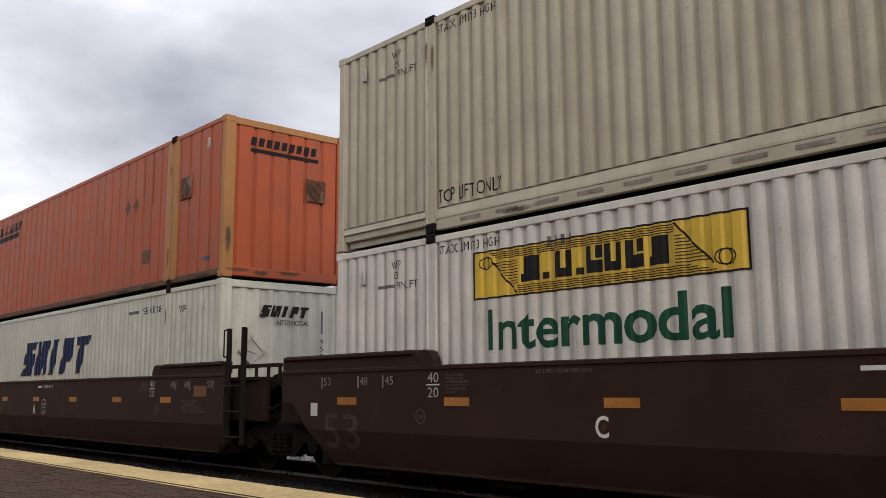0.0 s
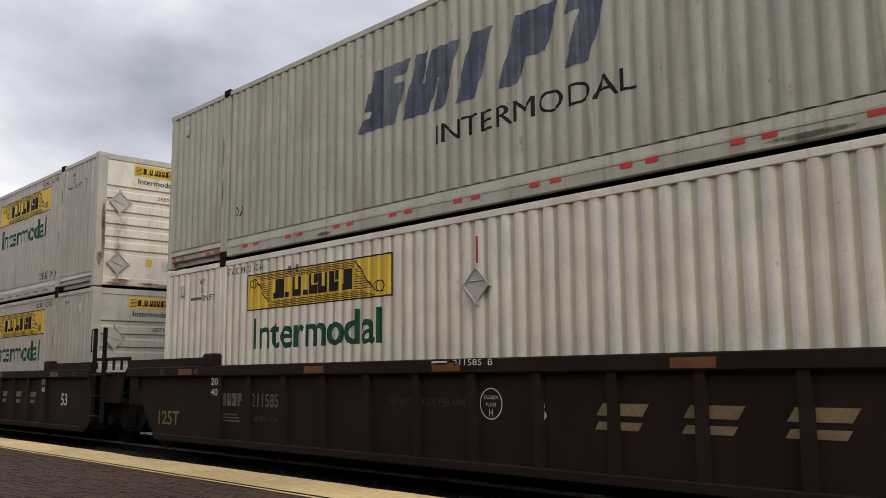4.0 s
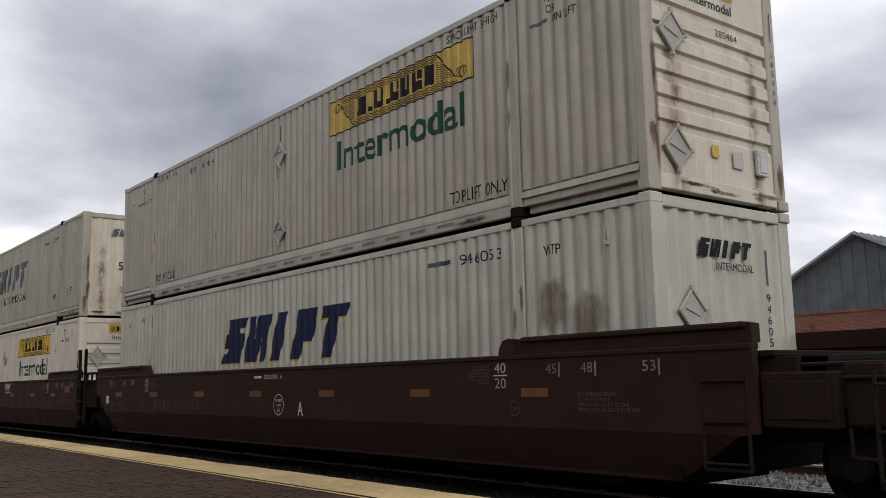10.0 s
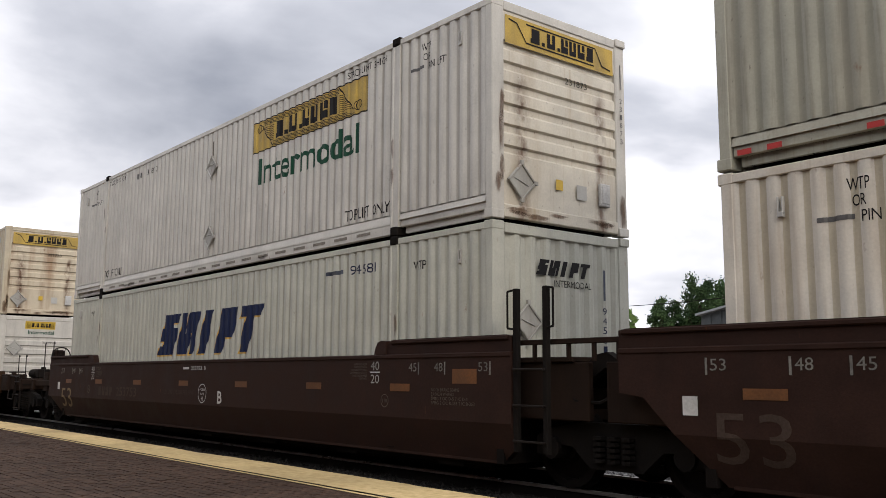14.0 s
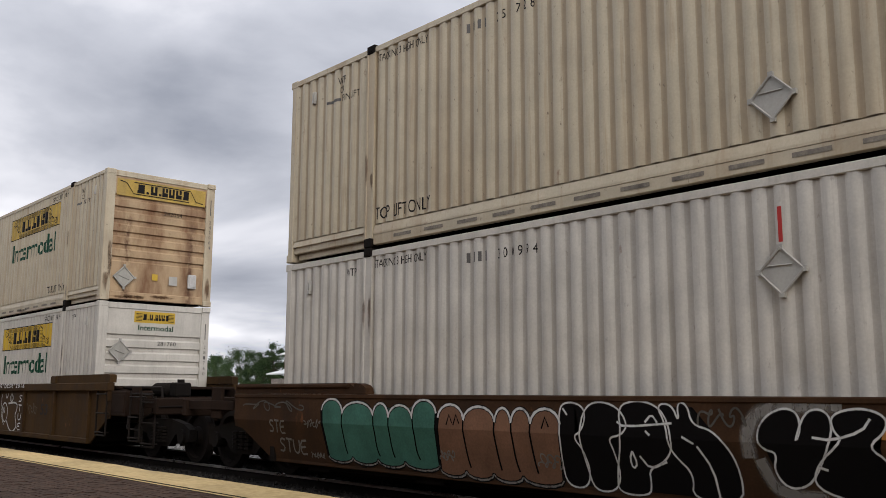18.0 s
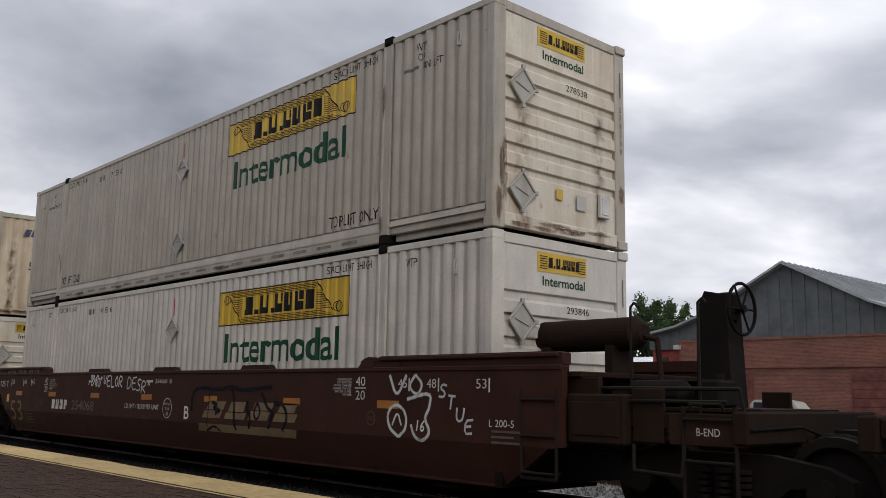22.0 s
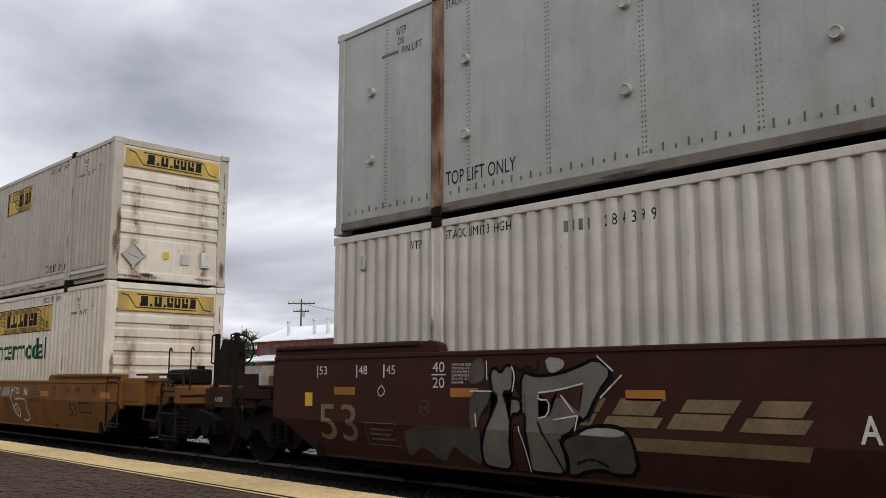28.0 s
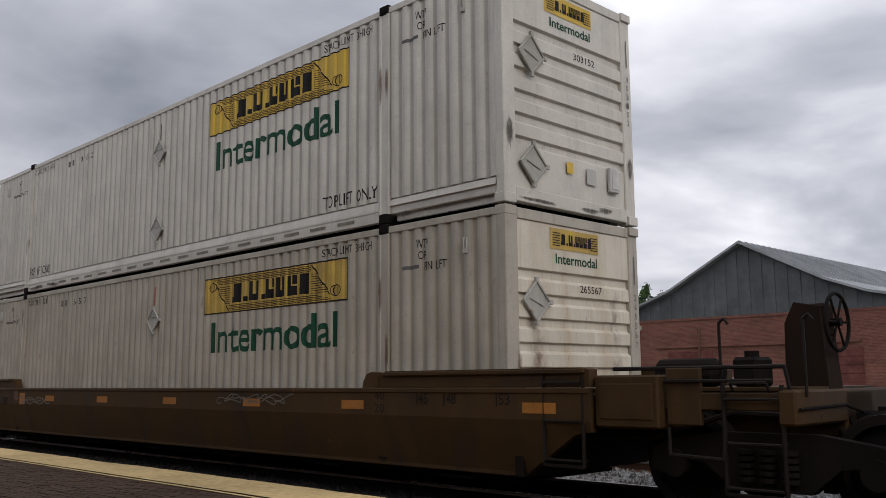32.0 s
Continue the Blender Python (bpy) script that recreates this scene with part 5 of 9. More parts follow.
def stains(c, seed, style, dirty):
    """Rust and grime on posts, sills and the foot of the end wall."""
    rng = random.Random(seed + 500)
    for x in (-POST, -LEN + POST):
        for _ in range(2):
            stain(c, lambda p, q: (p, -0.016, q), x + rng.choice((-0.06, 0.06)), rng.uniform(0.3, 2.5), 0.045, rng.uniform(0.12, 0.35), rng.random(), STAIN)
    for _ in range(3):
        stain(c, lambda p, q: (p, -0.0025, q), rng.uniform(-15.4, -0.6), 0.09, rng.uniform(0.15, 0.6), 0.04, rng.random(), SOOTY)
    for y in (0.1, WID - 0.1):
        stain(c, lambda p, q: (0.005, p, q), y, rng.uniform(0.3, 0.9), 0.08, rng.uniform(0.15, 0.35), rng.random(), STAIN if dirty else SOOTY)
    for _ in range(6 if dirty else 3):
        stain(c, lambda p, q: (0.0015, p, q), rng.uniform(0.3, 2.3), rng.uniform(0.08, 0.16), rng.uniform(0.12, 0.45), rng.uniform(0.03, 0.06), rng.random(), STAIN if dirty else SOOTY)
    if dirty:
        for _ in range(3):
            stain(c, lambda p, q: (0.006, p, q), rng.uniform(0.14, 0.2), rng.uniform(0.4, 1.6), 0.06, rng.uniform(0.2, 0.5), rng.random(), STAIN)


def container(k, upper, style, paint, end, sign="front", endpaint=None, yellow=None, tag="264910", ink=None, shadow=True, inter=False, red=False, label="", lift=0.0):
    """One 53-foot box: sides, rails, posts, ends, roof and its markings."""
    x0, z0 = FRONT[k], TOP_Z if upper else LOW_Z
    c = thing("intermodal_container", label, "container", pose(x0, SIDE_Y, z0), "stacked containers of the train")
    MOVERS.append((c, (x0, SIDE_Y, z0)))
    yellow = yellow or SIGNY
    frame_paint = AMBER if style == "orange" else paint
    far = pose(-LEN, WID, 0, 0, 0, 180)
    for m in (Matrix(), far):
        part("side_panel", side_mesh(style, paint), paint, c).matrix_basis = m
        part("top_rail", rail_mesh(paint, True), paint, c).matrix_basis = m
        slim = style in ("orange", "plate")
        low = RUSTIRON if style == "orange" else PLATERAIL if slim else paint
        part("bottom_rail", rail_mesh(low, False, slim), low, c).matrix_basis = m
        for x in (-POST, -LEN + POST):
            pm = frame_paint if style == "orange" else (RUSTPOST if style == "plate" and m is far or style == "plate" and x < -8 else paint)
            part("lift_post", post_mesh(pm, "broad" if style == "orange" else "lift"), pm, c).matrix_basis = m @ Matrix.Translation((x, 0, 0))
            for top in (True, False):
                part("corner_casting", casting_mesh(top), IRON, c, "black lifting casting").matrix_basis = m @ Matrix.Translation((x, 0, 0))
        part("corner_post", post_mesh(frame_paint, "corner"), frame_paint, c).matrix_basis = m
        part("corner_post", post_mesh(paint, "corner"), paint, c).matrix_basis = m @ Matrix.Translation((-LEN + 0.134, 0, 0))

    def roof():
        bm = bmesh.new()
        prev = None
        n = 0
        x = -LEN + 0.1
        while x < -0.1:
            z = TALL - 0.02 - (0.018 if n % 4 in (1, 2) else 0)
            cur = (bm.verts.new((x, 0.07, z)), bm.verts.new((x, WID - 0.07, z)))
            if prev:
                bm.faces.new((prev[0], cur[0], cur[1], prev[1]))
            prev, n, x = cur, n + 1, x + 0.07
        return finish(bm, "roof_panel", ROOFM)
    part("roof_panel", cached("roof", roof), ROOFM, c)

    def floor():
        bm = bmesh.new()
        comb = [(-0.12, 0.2), (-LEN + 0.12, 0.2), (-LEN + 0.12, 0.14)]
        for i in range(26):
            x = -LEN + 0.3 + i * 0.62
            comb += [(x - 0.03, 0.14), (x - 0.03, 0.03), (x + 0.03, 0.03), (x + 0.03, 0.14)]
        prism(bm, comb + [(-0.12, 0.14)], 0.1, WID - 0.1)
        return finish(bm, "underframe", UNDER)
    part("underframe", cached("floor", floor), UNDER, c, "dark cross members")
    ep = endpaint or paint
    if end == "door":
        doors(c, ep, True)
        part("end_wall", end_mesh("vert", ep), ep, c).matrix_basis = far
    else:
        part("end_wall", end_mesh(end, ep), ep, c)
        doors(c, paint, False)
    for m in (Matrix(), far):
        part("header", end_frame_mesh(frame_paint, TALL - 0.14, TALL - 0.01), frame_paint, c).matrix_basis = m
        part("end_sill", end_frame_mesh(ep, 0.03, 0.2), ep, c).matrix_basis = m
    end_paint(end, c, yellow, tag, inter, not inter or k == 2)

    def w(key, text, a, b, p, q, material=INK, bold=0.0):
        on_wall(style, (text, a, p), lambda bm: word(bm, text, a, b, p, q, 0.0, bold), material, key, c)
    if style in ("jb", "plate"):
        sx = -LEN + 2.8 if sign == "rear" else -6.45 if sign == "front" else -6.12
        if sign in ("front", "rear"):
            brand_sign(style, c, sx, 2.01 if style == "jb" else 2.1, yellow)
            if style == "jb":
                w("lettering", "Intermodal", sx + 0.24, sx + 3.43, 1.40, 1.88, GREEN, 0.018)
        elif sign == "half":
            brand_sign(style, c, sx, 2.01, yellow, True)
        for a in (-POST - 1.30, -LEN + POST + 0.14):
            if upper:
                w("stencil", "TOP LIFT ONLY", a, a + 1.14, 0.37 + lift, 0.54 + lift)
            limit = "STACK TWO HIGH ONLY" if style != "jb" else "STACKING 3 HIGH ONLY" if k in (3, 8) else "STACK LIMIT 3 HIGH"
            w("stencil", limit, a, a + 1.05, 2.63, 2.74)
        for a in (-1.36, -14.82):
            if upper or k in (0, 2, 6, 11, 13, 14):
                w("stencil", "WTP", a - 0.10, a + 0.10, 2.545, 2.655)
                w("stencil", "OR", a - 0.065, a + 0.065, 2.41, 2.51)
                w("stencil", "PIN LIFT", a + 0.02, a + 0.41, 2.27, 2.37)
                on_wall(style, ("bars", a), lambda bm: quad(bm, a - 0.38, a - 0.05, 2.30, 2.345), INKF, "owner_bar", c)
            else:
                b = -1.49 if a > -8 else -14.51
                w("stencil", "WTP", b - 0.11, b + 0.11, 2.57, 2.68)
        for i in range(4):
            on_wall(style, ("ser", i), lambda bm: quad(bm, -12.14 + 0.1 * i, -12.10 + 0.1 * i, 2.51, 2.63), INKF, "owner_bar", c)
        if sign != "rear":
            w("serial_number", "  ".join(tag), -11.63, -11.01, 2.51, 2.63)
        if style == "jb":
            on_wall(style, ("stripe", upper), lambda bm: quad(bm, -8.14, -8.10, 2.28, 2.60), REDREF if not upper or k in (3, 10, 13) else FADED, "reflector_stripe", c)
        if upper and style == "jb":
            for i in range(18):
                on_wall("plate", ("dash",), lambda bm: quad(bm, 0, 0.36, 0.085, 0.13, -0.018), SLOT, "rail_slot", c).location.x = -13.55 + 0.62 * i
    elif style == "swift":
        swift_emblem(style, c, -10.38, 1.38, ink or NAVY, shadow)
        dz = (0.0 if not inter else -0.08) + lift
        w("serial_number", tag, -3.17, -2.36, 2.46 + dz, 2.60 + dz, NAVY)
        on_wall(style, ("ser", 1, dz), lambda bm: quad(bm, -3.86, -3.36, 2.50 + dz, 2.56 + dz), NAVYW, "owner_bar", c)
        if inter:
            w("lettering", "INTERMODAL", -8.85, -5.8, 0.93, 1.18, INK, 0.0)
            w("lettering", "53ft", -1.33, -0.86, 0.66, 0.88, INK)
            w("stencil", "DA", -2.69, -2.42, 0.66, 0.82, INK)
            w("stencil", "DA", -13.78, -13.49, 0.67, 0.83, INK)
        else:
            w("stencil", "WTP", -1.62, -1.36, 2.40, 2.52)
            w("stencil", "WTP", -14.75, -14.52, 2.40, 2.52)
        if red:
            for i in range(13):
                for d in (0.0, 0.31):
                    on_wall("plate", ("red",), lambda bm: quad(bm, 0, 0.15, 0.12, 0.175, -0.018), REDREF, "reflector", c).location.x = -15.95 + 1.24 * i + d
    else:
        on_wall(style, ("emb",), lambda bm: name_blocks(bm, -13.1, 2.36, 1.85, 0.24, 0.0, 0.08), INK, "emblem", c, "black company emblem")
        on_wall(style, ("emb2",), lambda bm: quad(bm, -13.18, -11.35, 2.18, 2.31), INK, "emblem_bar", c)
        for x in (-4.16, -3.75):
            on_wall(style, ("dia", x), lambda bm: bm.faces.new([bm.verts.new((x + p, 0, 1.83 + q)) for p, q in ((0, 0.17), (-0.15, 0), (0, -0.17), (0.15, 0))]), RUSTIRON, "dark_diamond", c, "scorched mark of a lost placard")
        on_wall(style, ("blue",), lambda bm: quad(bm, -0.80, -0.48, 0.34, 0.41), NAVYW, "small_label", c, "small blue label")
        for x in (-3.42, -2.98):
            on_wall(style, ("up", x), lambda bm: quad(bm, x, x + 0.07, 1.75, 2.7), RUSTIRON, "serial_bar", c, "faded upright serial bar")
        on_wall(style, ("old",), lambda bm: quad(bm, -3.35, -3.02, 0.55, 0.82), RUSTIRON, "faded_stamp", c)

        def square():
            bm = bmesh.new()
            box(bm, -0.21, 0.21, -0.012, 0.012, -0.21, 0.21, 0.004)
            r = 0.19
            rods(bm, [(0, -0.016, r), (r, -0.016, 0), (0, -0.016, -r), (-r, -0.016, 0), (0, -0.016, r)], 0.014, 5)
            rods(bm, [(-r / 2, -0.016, r / 2), (r / 2, -0.016, -r / 2)], 0.01, 5)
            return finish(bm, "placard_plate", RUSTPOST)
        part("placard_plate", cached("square", square), RUSTPOST, c, "rusty square placard plate").location = (-1.46, 0.0, 1.80)
        part("placard_plate", cached("square", square), RUSTPOST, c, "rusty square placard plate").matrix_basis = pose(0.01, 1.9, 1.75, 0, 0, 90)
        w("stencil", "TOP LIFT", -13.2, -12.75, 0.42, 0.52, RUSTIRON)

    def plac():
        bm = bmesh.new()
        r = 0.21
        prism(bm, [(0, r), (r, 0), (0, -r), (-r, 0)], -0.012, 0.0)
        rods(bm, [(0, -0.02, r), (r, -0.02, 0), (0, -0.02, -r), (-r, -0.02, 0), (0, -0.02, r)], 0.013, 5)
        rods(bm, [(-r * 0.6, -0.018, 0.05), (r * 0.5, -0.018, 0.05)], 0.008, 4)
        for x, z in ((0, r), (0, -r), (r, 0), (-r, 0)):
            box(bm, x - 0.025, x + 0.025, -0.03, 0.02, z - 0.025, z + 0.025)
        return finish(bm, "placard_holder", DECALW)
    if style == "jb":
        for z in ((0.68, 2.07) if upper and sign != "half" else (0.68,) if upper else (2.02, 0.7) if k == 13 else (2.02,)):
            part("placard_holder", cached("plac", plac), DECALW, c, "diamond placard holder").location = (-8.12, 0.0, z)
    if style == "plate":
        part("placard_holder", cached("plac", plac), DECALW, c, "diamond placard holder").location = (-8.05, 0.015, 0.74)

        def knob():
            bm = bmesh.new()
            rod(bm, (0, -0.03, 0), (0, 0.02, 0), 0.05, 12, 0.065)
            ring(bm, (0, -0.025, 0), (0, 1, 0), 0.05, 0.014, 14, 5)
            return finish(bm, "vent_cap", DECALW)
        for x in (-0.7, -2.75, -4.9, -6.78, -9.17, -11.3, -13.6, -15.4):
            for z in (0.95, 1.88):
                part("vent_cap", cached("knob", knob), DECALW, c, "round vent cap").location = (x, 0.0, z)

    def hook():
        bm = bmesh.new()
        box(bm, -0.028, -0.016, -0.016, 0.03, 0.0, 0.17, 0.003)
        box(bm, 0.016, 0.028, -0.016, 0.03, 0.0, 0.17, 0.003)
        box(bm, -0.028, 0.028, -0.022, 0.03, -0.02, 0.03, 0.004)
        return finish(bm, "tie_down", ROOFM)
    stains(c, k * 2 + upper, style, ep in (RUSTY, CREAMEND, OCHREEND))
    if (k, upper) in ((5, False), (11, True)):
        for x, z, rx, rz in ((-1.5, 1.9, 0.35, 0.45), (-0.95, 1.7, 0.4, 0.4)) if k == 5 else ((-1.0, 2.3, 0.7, 0.25), (-0.75, 2.1, 0.45, 0.35)):
            stain(c, lambda p, q: (p, 0.006, q), x, z, rx, rz, x, FILM)
    if style != "plate":
        for x in (-0.62, -LEN + 0.62):
            part("tie_down", cached("hook", hook), ROOFM, c, "steel lashing eye").location = (x, 0.0, 2.42)
    return c


# ---- well cars ----
MID = -LEN / 2
TRACK_Y = 1.3


def wheelset_mesh():
    def make():
        bm = bmesh.new()
        rod(bm, (0, -0.98, 0), (0, 0.98, 0), 0.075, 10)
        for s in (-1, 1):
            prof = [(0.075, 0.66), (0.075, 0.83), (0.15, 0.84), (0.18, 0.76), (0.37, 0.73), (0.39, 0.815), (0.475, 0.81), (0.48, 0.72), (0.505, 0.70), (0.505, 0.675), (0.40, 0.675), (0.36, 0.70), (0.15, 0.69)]
            rows = []
            for i in range(28):
                a = 2 * math.pi * i / 28
                rows.append([bm.verts.new((r * math.cos(a), s * y, r * math.sin(a))) for r, y in prof])
            for i in range(28):
                for j in range(len(prof)):
                    bm.faces.new((rows[i][j], rows[(i + 1) % 28][j], rows[(i + 1) % 28][(j + 1) % len(prof)], rows[i][(j + 1) % len(prof)]))
            for i in range(3):
                a = 2 * math.pi * i / 3
                bmesh.ops.create_cone(bm, cap_ends=True, segments=6, radius1=0.02, radius2=0.02, depth=0.03,
                                      matrix=Matrix.Translation((0.05 * math.cos(a), s * 1.0, 0.05 * math.sin(a))) @ Matrix.Rotation(math.pi / 2, 4, "X"))
            rod(bm, (0, s * 0.96, 0), (0, s * 1.0, 0), 0.085, 10)
        return finish(bm, "wheelset", WHEELM)
    return cached("wheelset", make)


def frame_mesh():
    def make():
        bm = bmesh.new()
        prism(bm, [(-1.18, 0.40), (-1.18, 0.60), (-0.95, 0.70), (-0.45, 0.78), (0.45, 0.78), (0.95, 0.70), (1.18, 0.60), (1.18, 0.40), (0.98, 0.37),
                   (0.80, 0.52), (0.62, 0.50), (0.36, 0.28), (-0.36, 0.28), (-0.62, 0.50), (-0.80, 0.52), (-0.98, 0.37)], -0.07, 0.07)
        for x in (-0.2, 0.0, 0.2):
            for z in range(5):
                rod(bm, (x, -0.09, 0.36 + 0.06 * z), (x, -0.09, 0.40 + 0.06 * z), 0.075, 8)
        for x in (-0.915, 0.915):
            rod(bm, (x, -0.12, 0.48), (x, 0.08, 0.48), 0.13, 12)
        return finish(bm, "side_frame", IRON)
    return cached("frame", make)


def truck(parent, x):
    def bolster():
        bm = bmesh.new()
        box(bm, -0.2, 0.2, -0.95, 0.95, 0.42, 0.66, 0.02)
        rod(bm, (0, 0, 0.6), (0, 0, 0.76), 0.25, 14)
        for s in (-1, 1):
            box(bm, s * 0.42 - 0.05, s * 0.42 + 0.05, -0.85, 0.85, 0.28, 0.36)
        return finish(bm, "truck", IRON)
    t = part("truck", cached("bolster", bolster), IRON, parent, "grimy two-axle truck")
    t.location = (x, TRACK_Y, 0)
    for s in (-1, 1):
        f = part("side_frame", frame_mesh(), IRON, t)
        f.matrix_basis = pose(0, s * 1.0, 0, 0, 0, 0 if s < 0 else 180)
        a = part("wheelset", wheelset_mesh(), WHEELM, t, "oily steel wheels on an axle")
        a.location = (s * 0.915, 0, 0.48)
        WHEELS.append((a, (s * 0.915, 0, 0.48)))


# on the older cars the side leans in below a bend
BENT = {TAN.name: (0.855, 0.26), YELLOW.name: (0.855, 0.26), OLIVE.name: (0.855, 0.26), BROWN.name: (0.735, 0.33), OXIDE.name: (0.735, 0.33)}


def side_of_car(style, sill, endz, paint, front, rear):
    def make():
        bm = bmesh.new()
        lo = 0.27 if style == "smooth" else 0.24
        e0, e1 = MID + (8.55 if front == "joint" else 9.25), MID - 9.25
        # lower corners: steep under a shared truck, shallow at a coupler end
        nose = [(e0 - 0.28, lo), (e0 - 0.06, 0.42), (e0, 0.5)] if front == "joint" else [(e0 - 0.95, lo), (e0 - 0.2, 0.72), (e0, 0.75)]
        tail = [(e1, 1.12), (e1 + 0.3, 1.08), (e1 + 1.15, lo)] if rear == "joint" else [(e1, 0.75), (e1 + 0.2, 0.72), (e1 + 0.95, lo)]
        if style == "smooth":
            prism(bm, nose + [(e0, sill - 0.03), (e1, sill - 0.03)] + tail, -0.15, -0.06)
            bend, lean = BENT[paint.name]
            bmesh.ops.bisect_plane(bm, geom=bm.verts[:] + bm.edges[:] + bm.faces[:], plane_co=(0, 0, bend), plane_no=(0, 0, 1))
            for v in bm.verts:
                if v.co.z < bend - 0.001:
                    v.co.y += (bend - v.co.z) * lean
            box(bm, e1, e0, -0.165, -0.03, sill - 0.06, sill, 0.012)
            d = (bend - lo) * lean
            box(bm, tail[-1][0] + 0.05, nose[0][0] - 0.05, d - 0.158, d - 0.03, lo - 0.02, lo + 0.05, 0.01)
        else:
            prism(bm, nose + [(e0, sill - 0.1), (e1, sill - 0.1)] + tail, -0.09, -0.05)
            box(bm, e1, e0, -0.175, -0.03, sill - 0.17, sill, 0.015)
            box(bm, tail[-1][0] + 0.05, nose[0][0] - 0.05, -0.16, -0.03, lo - 0.03, lo + 0.08, 0.012)
            for i in range(2, 15) if paint is SOOT else range(0, 17, 2):
                x = MID - 7.84 + i * 0.98 if paint is SOOT else MID + (i - 8) * 1.02
                wd = 0.15 if paint is SOOT and i in (2, 14) else 0.06
                prism(bm, [(x - wd, lo + 0.08), (x + wd, lo + 0.08), (x + wd, sill - 0.17), (x - wd, sill - 0.17)], -0.15, -0.088)
            for s in (-1, 1):
                x = e0 - 0.1 if s > 0 else e1 + 0.4
                prism(bm, [(x - 0.07, 1.1), (x + 0.07, 1.1), (x + 0.07, sill - 0.17), (x - 0.07, sill - 0.17)], -0.15, -0.088)
        return finish(bm, "side_sill", paint)
    return cached(("carside", style, sill, paint.name, front, rear), make)


def cap_of_car(style, sill, endz, paint, short=False):
    """Raised end stretch of the sill, from the lifting post outwards."""
    def make():
        bm = bmesh.new()
        a, b = MID + 6.0, MID + (8.55 if short else 9.25)
        prism(bm, [(a, sill + 0.002), (b, sill + 0.002), (b, endz - 0.02), (b - 0.1, endz), (a + 0.22, endz), (a + 0.05, endz - 0.08)], -0.14, 0.0)
        if style == "ribbed":
            box(bm, a - 0.05, a + 0.3, -0.18, 0.0, sill - 0.02, endz + (0.06 if paint is SOOT else 0.0), 0.03)
        else:
            prism(bm, [(a - 0.2, sill + 0.002), (a + 0.08, sill + 0.002), (a + 0.08, endz - 0.02), (a - 0.02, endz - 0.005), (a - 0.12, endz - 0.03), (a - 0.18, sill + 0.08)], -0.16, -0.03)
            box(bm, a + 0.2, b - 0.05, -0.175, -0.13, endz - 0.06, endz - 0.01, 0.01)
        return finish(bm, "end_guide", paint)
    return cached(("cap", style, sill, endz, paint.name, short), make)


def car_core(paint, top):
    def make():
        bm = bmesh.new()
        for i in range(7):
            x = MID - 7.2 + i * 2.4
            box(bm, x - 0.25, x + 0.25, 0.08, WID - 0.08, 0.17, 0.30)
        box(bm, -LEN + 0.3, -0.3, 0.3, WID - 0.3, 0.12, 0.165)
        for s in (-1, 1):
            y = TRACK_Y + s * 1.1
            box(bm, -LEN + 0.1, -0.1, y - 0.12, y + 0.12, 0.2, 0.29)
        for s in (-1, 1):
            x = MID + s * (LEN / 2 + 0.18)
            box(bm, x - 0.06, x + 0.06, -0.05, WID + 0.05, 0.26, top)
        return finish(bm, "well_floor", paint)
    return cached(("core", paint.name, top), make)


def end_deck(car, m, paint, reach, coupled, sill):
    """Platform beyond the well: deck plate, centre sill, beams."""
    top = sill - 0.07
    pieces = [("deck_plate", (0.2, min(1.3, reach), 0.0, WID, top - 0.06, top, 0.01)), ("centre_sill", (0.22, reach, 0.98, 1.62, 0.72, 1.14, 0.02)),
              ("cross_member", (0.3, 1.1, 0.2, WID - 0.2, 0.78, 0.90, 0.01))]
    for y in (0.04, WID - 0.12):
        pieces.append(("side_web", (0.25, min(1.5, reach), y, y + 0.08, 0.8, top - 0.06, 0.01)))
    if coupled:
        pieces += [("end_beam", (reach - 0.16, reach, -0.05, WID + 0.05, 0.86, 1.16, 0.02)), ("walkway", (1.5, reach - 0.16, 0.5, 2.1, 1.14, 1.18, 0.005))]
        for y in (0.0, WID - 0.08):
            pieces.append(("side_beam", (1.5, reach - 0.16, y, y + 0.08, 0.98, 1.135, 0.01)))
            pieces.append(("side_bracket", (1.95, 2.3, y - 0.01, y + 0.05, 0.84, 1.36, 0.01)))
    for name, dims in pieces:
        part(name, cached((name, dims, paint.name), lambda: finish(box(bmesh.new(), *dims), name, paint)), paint, car).matrix_basis = m


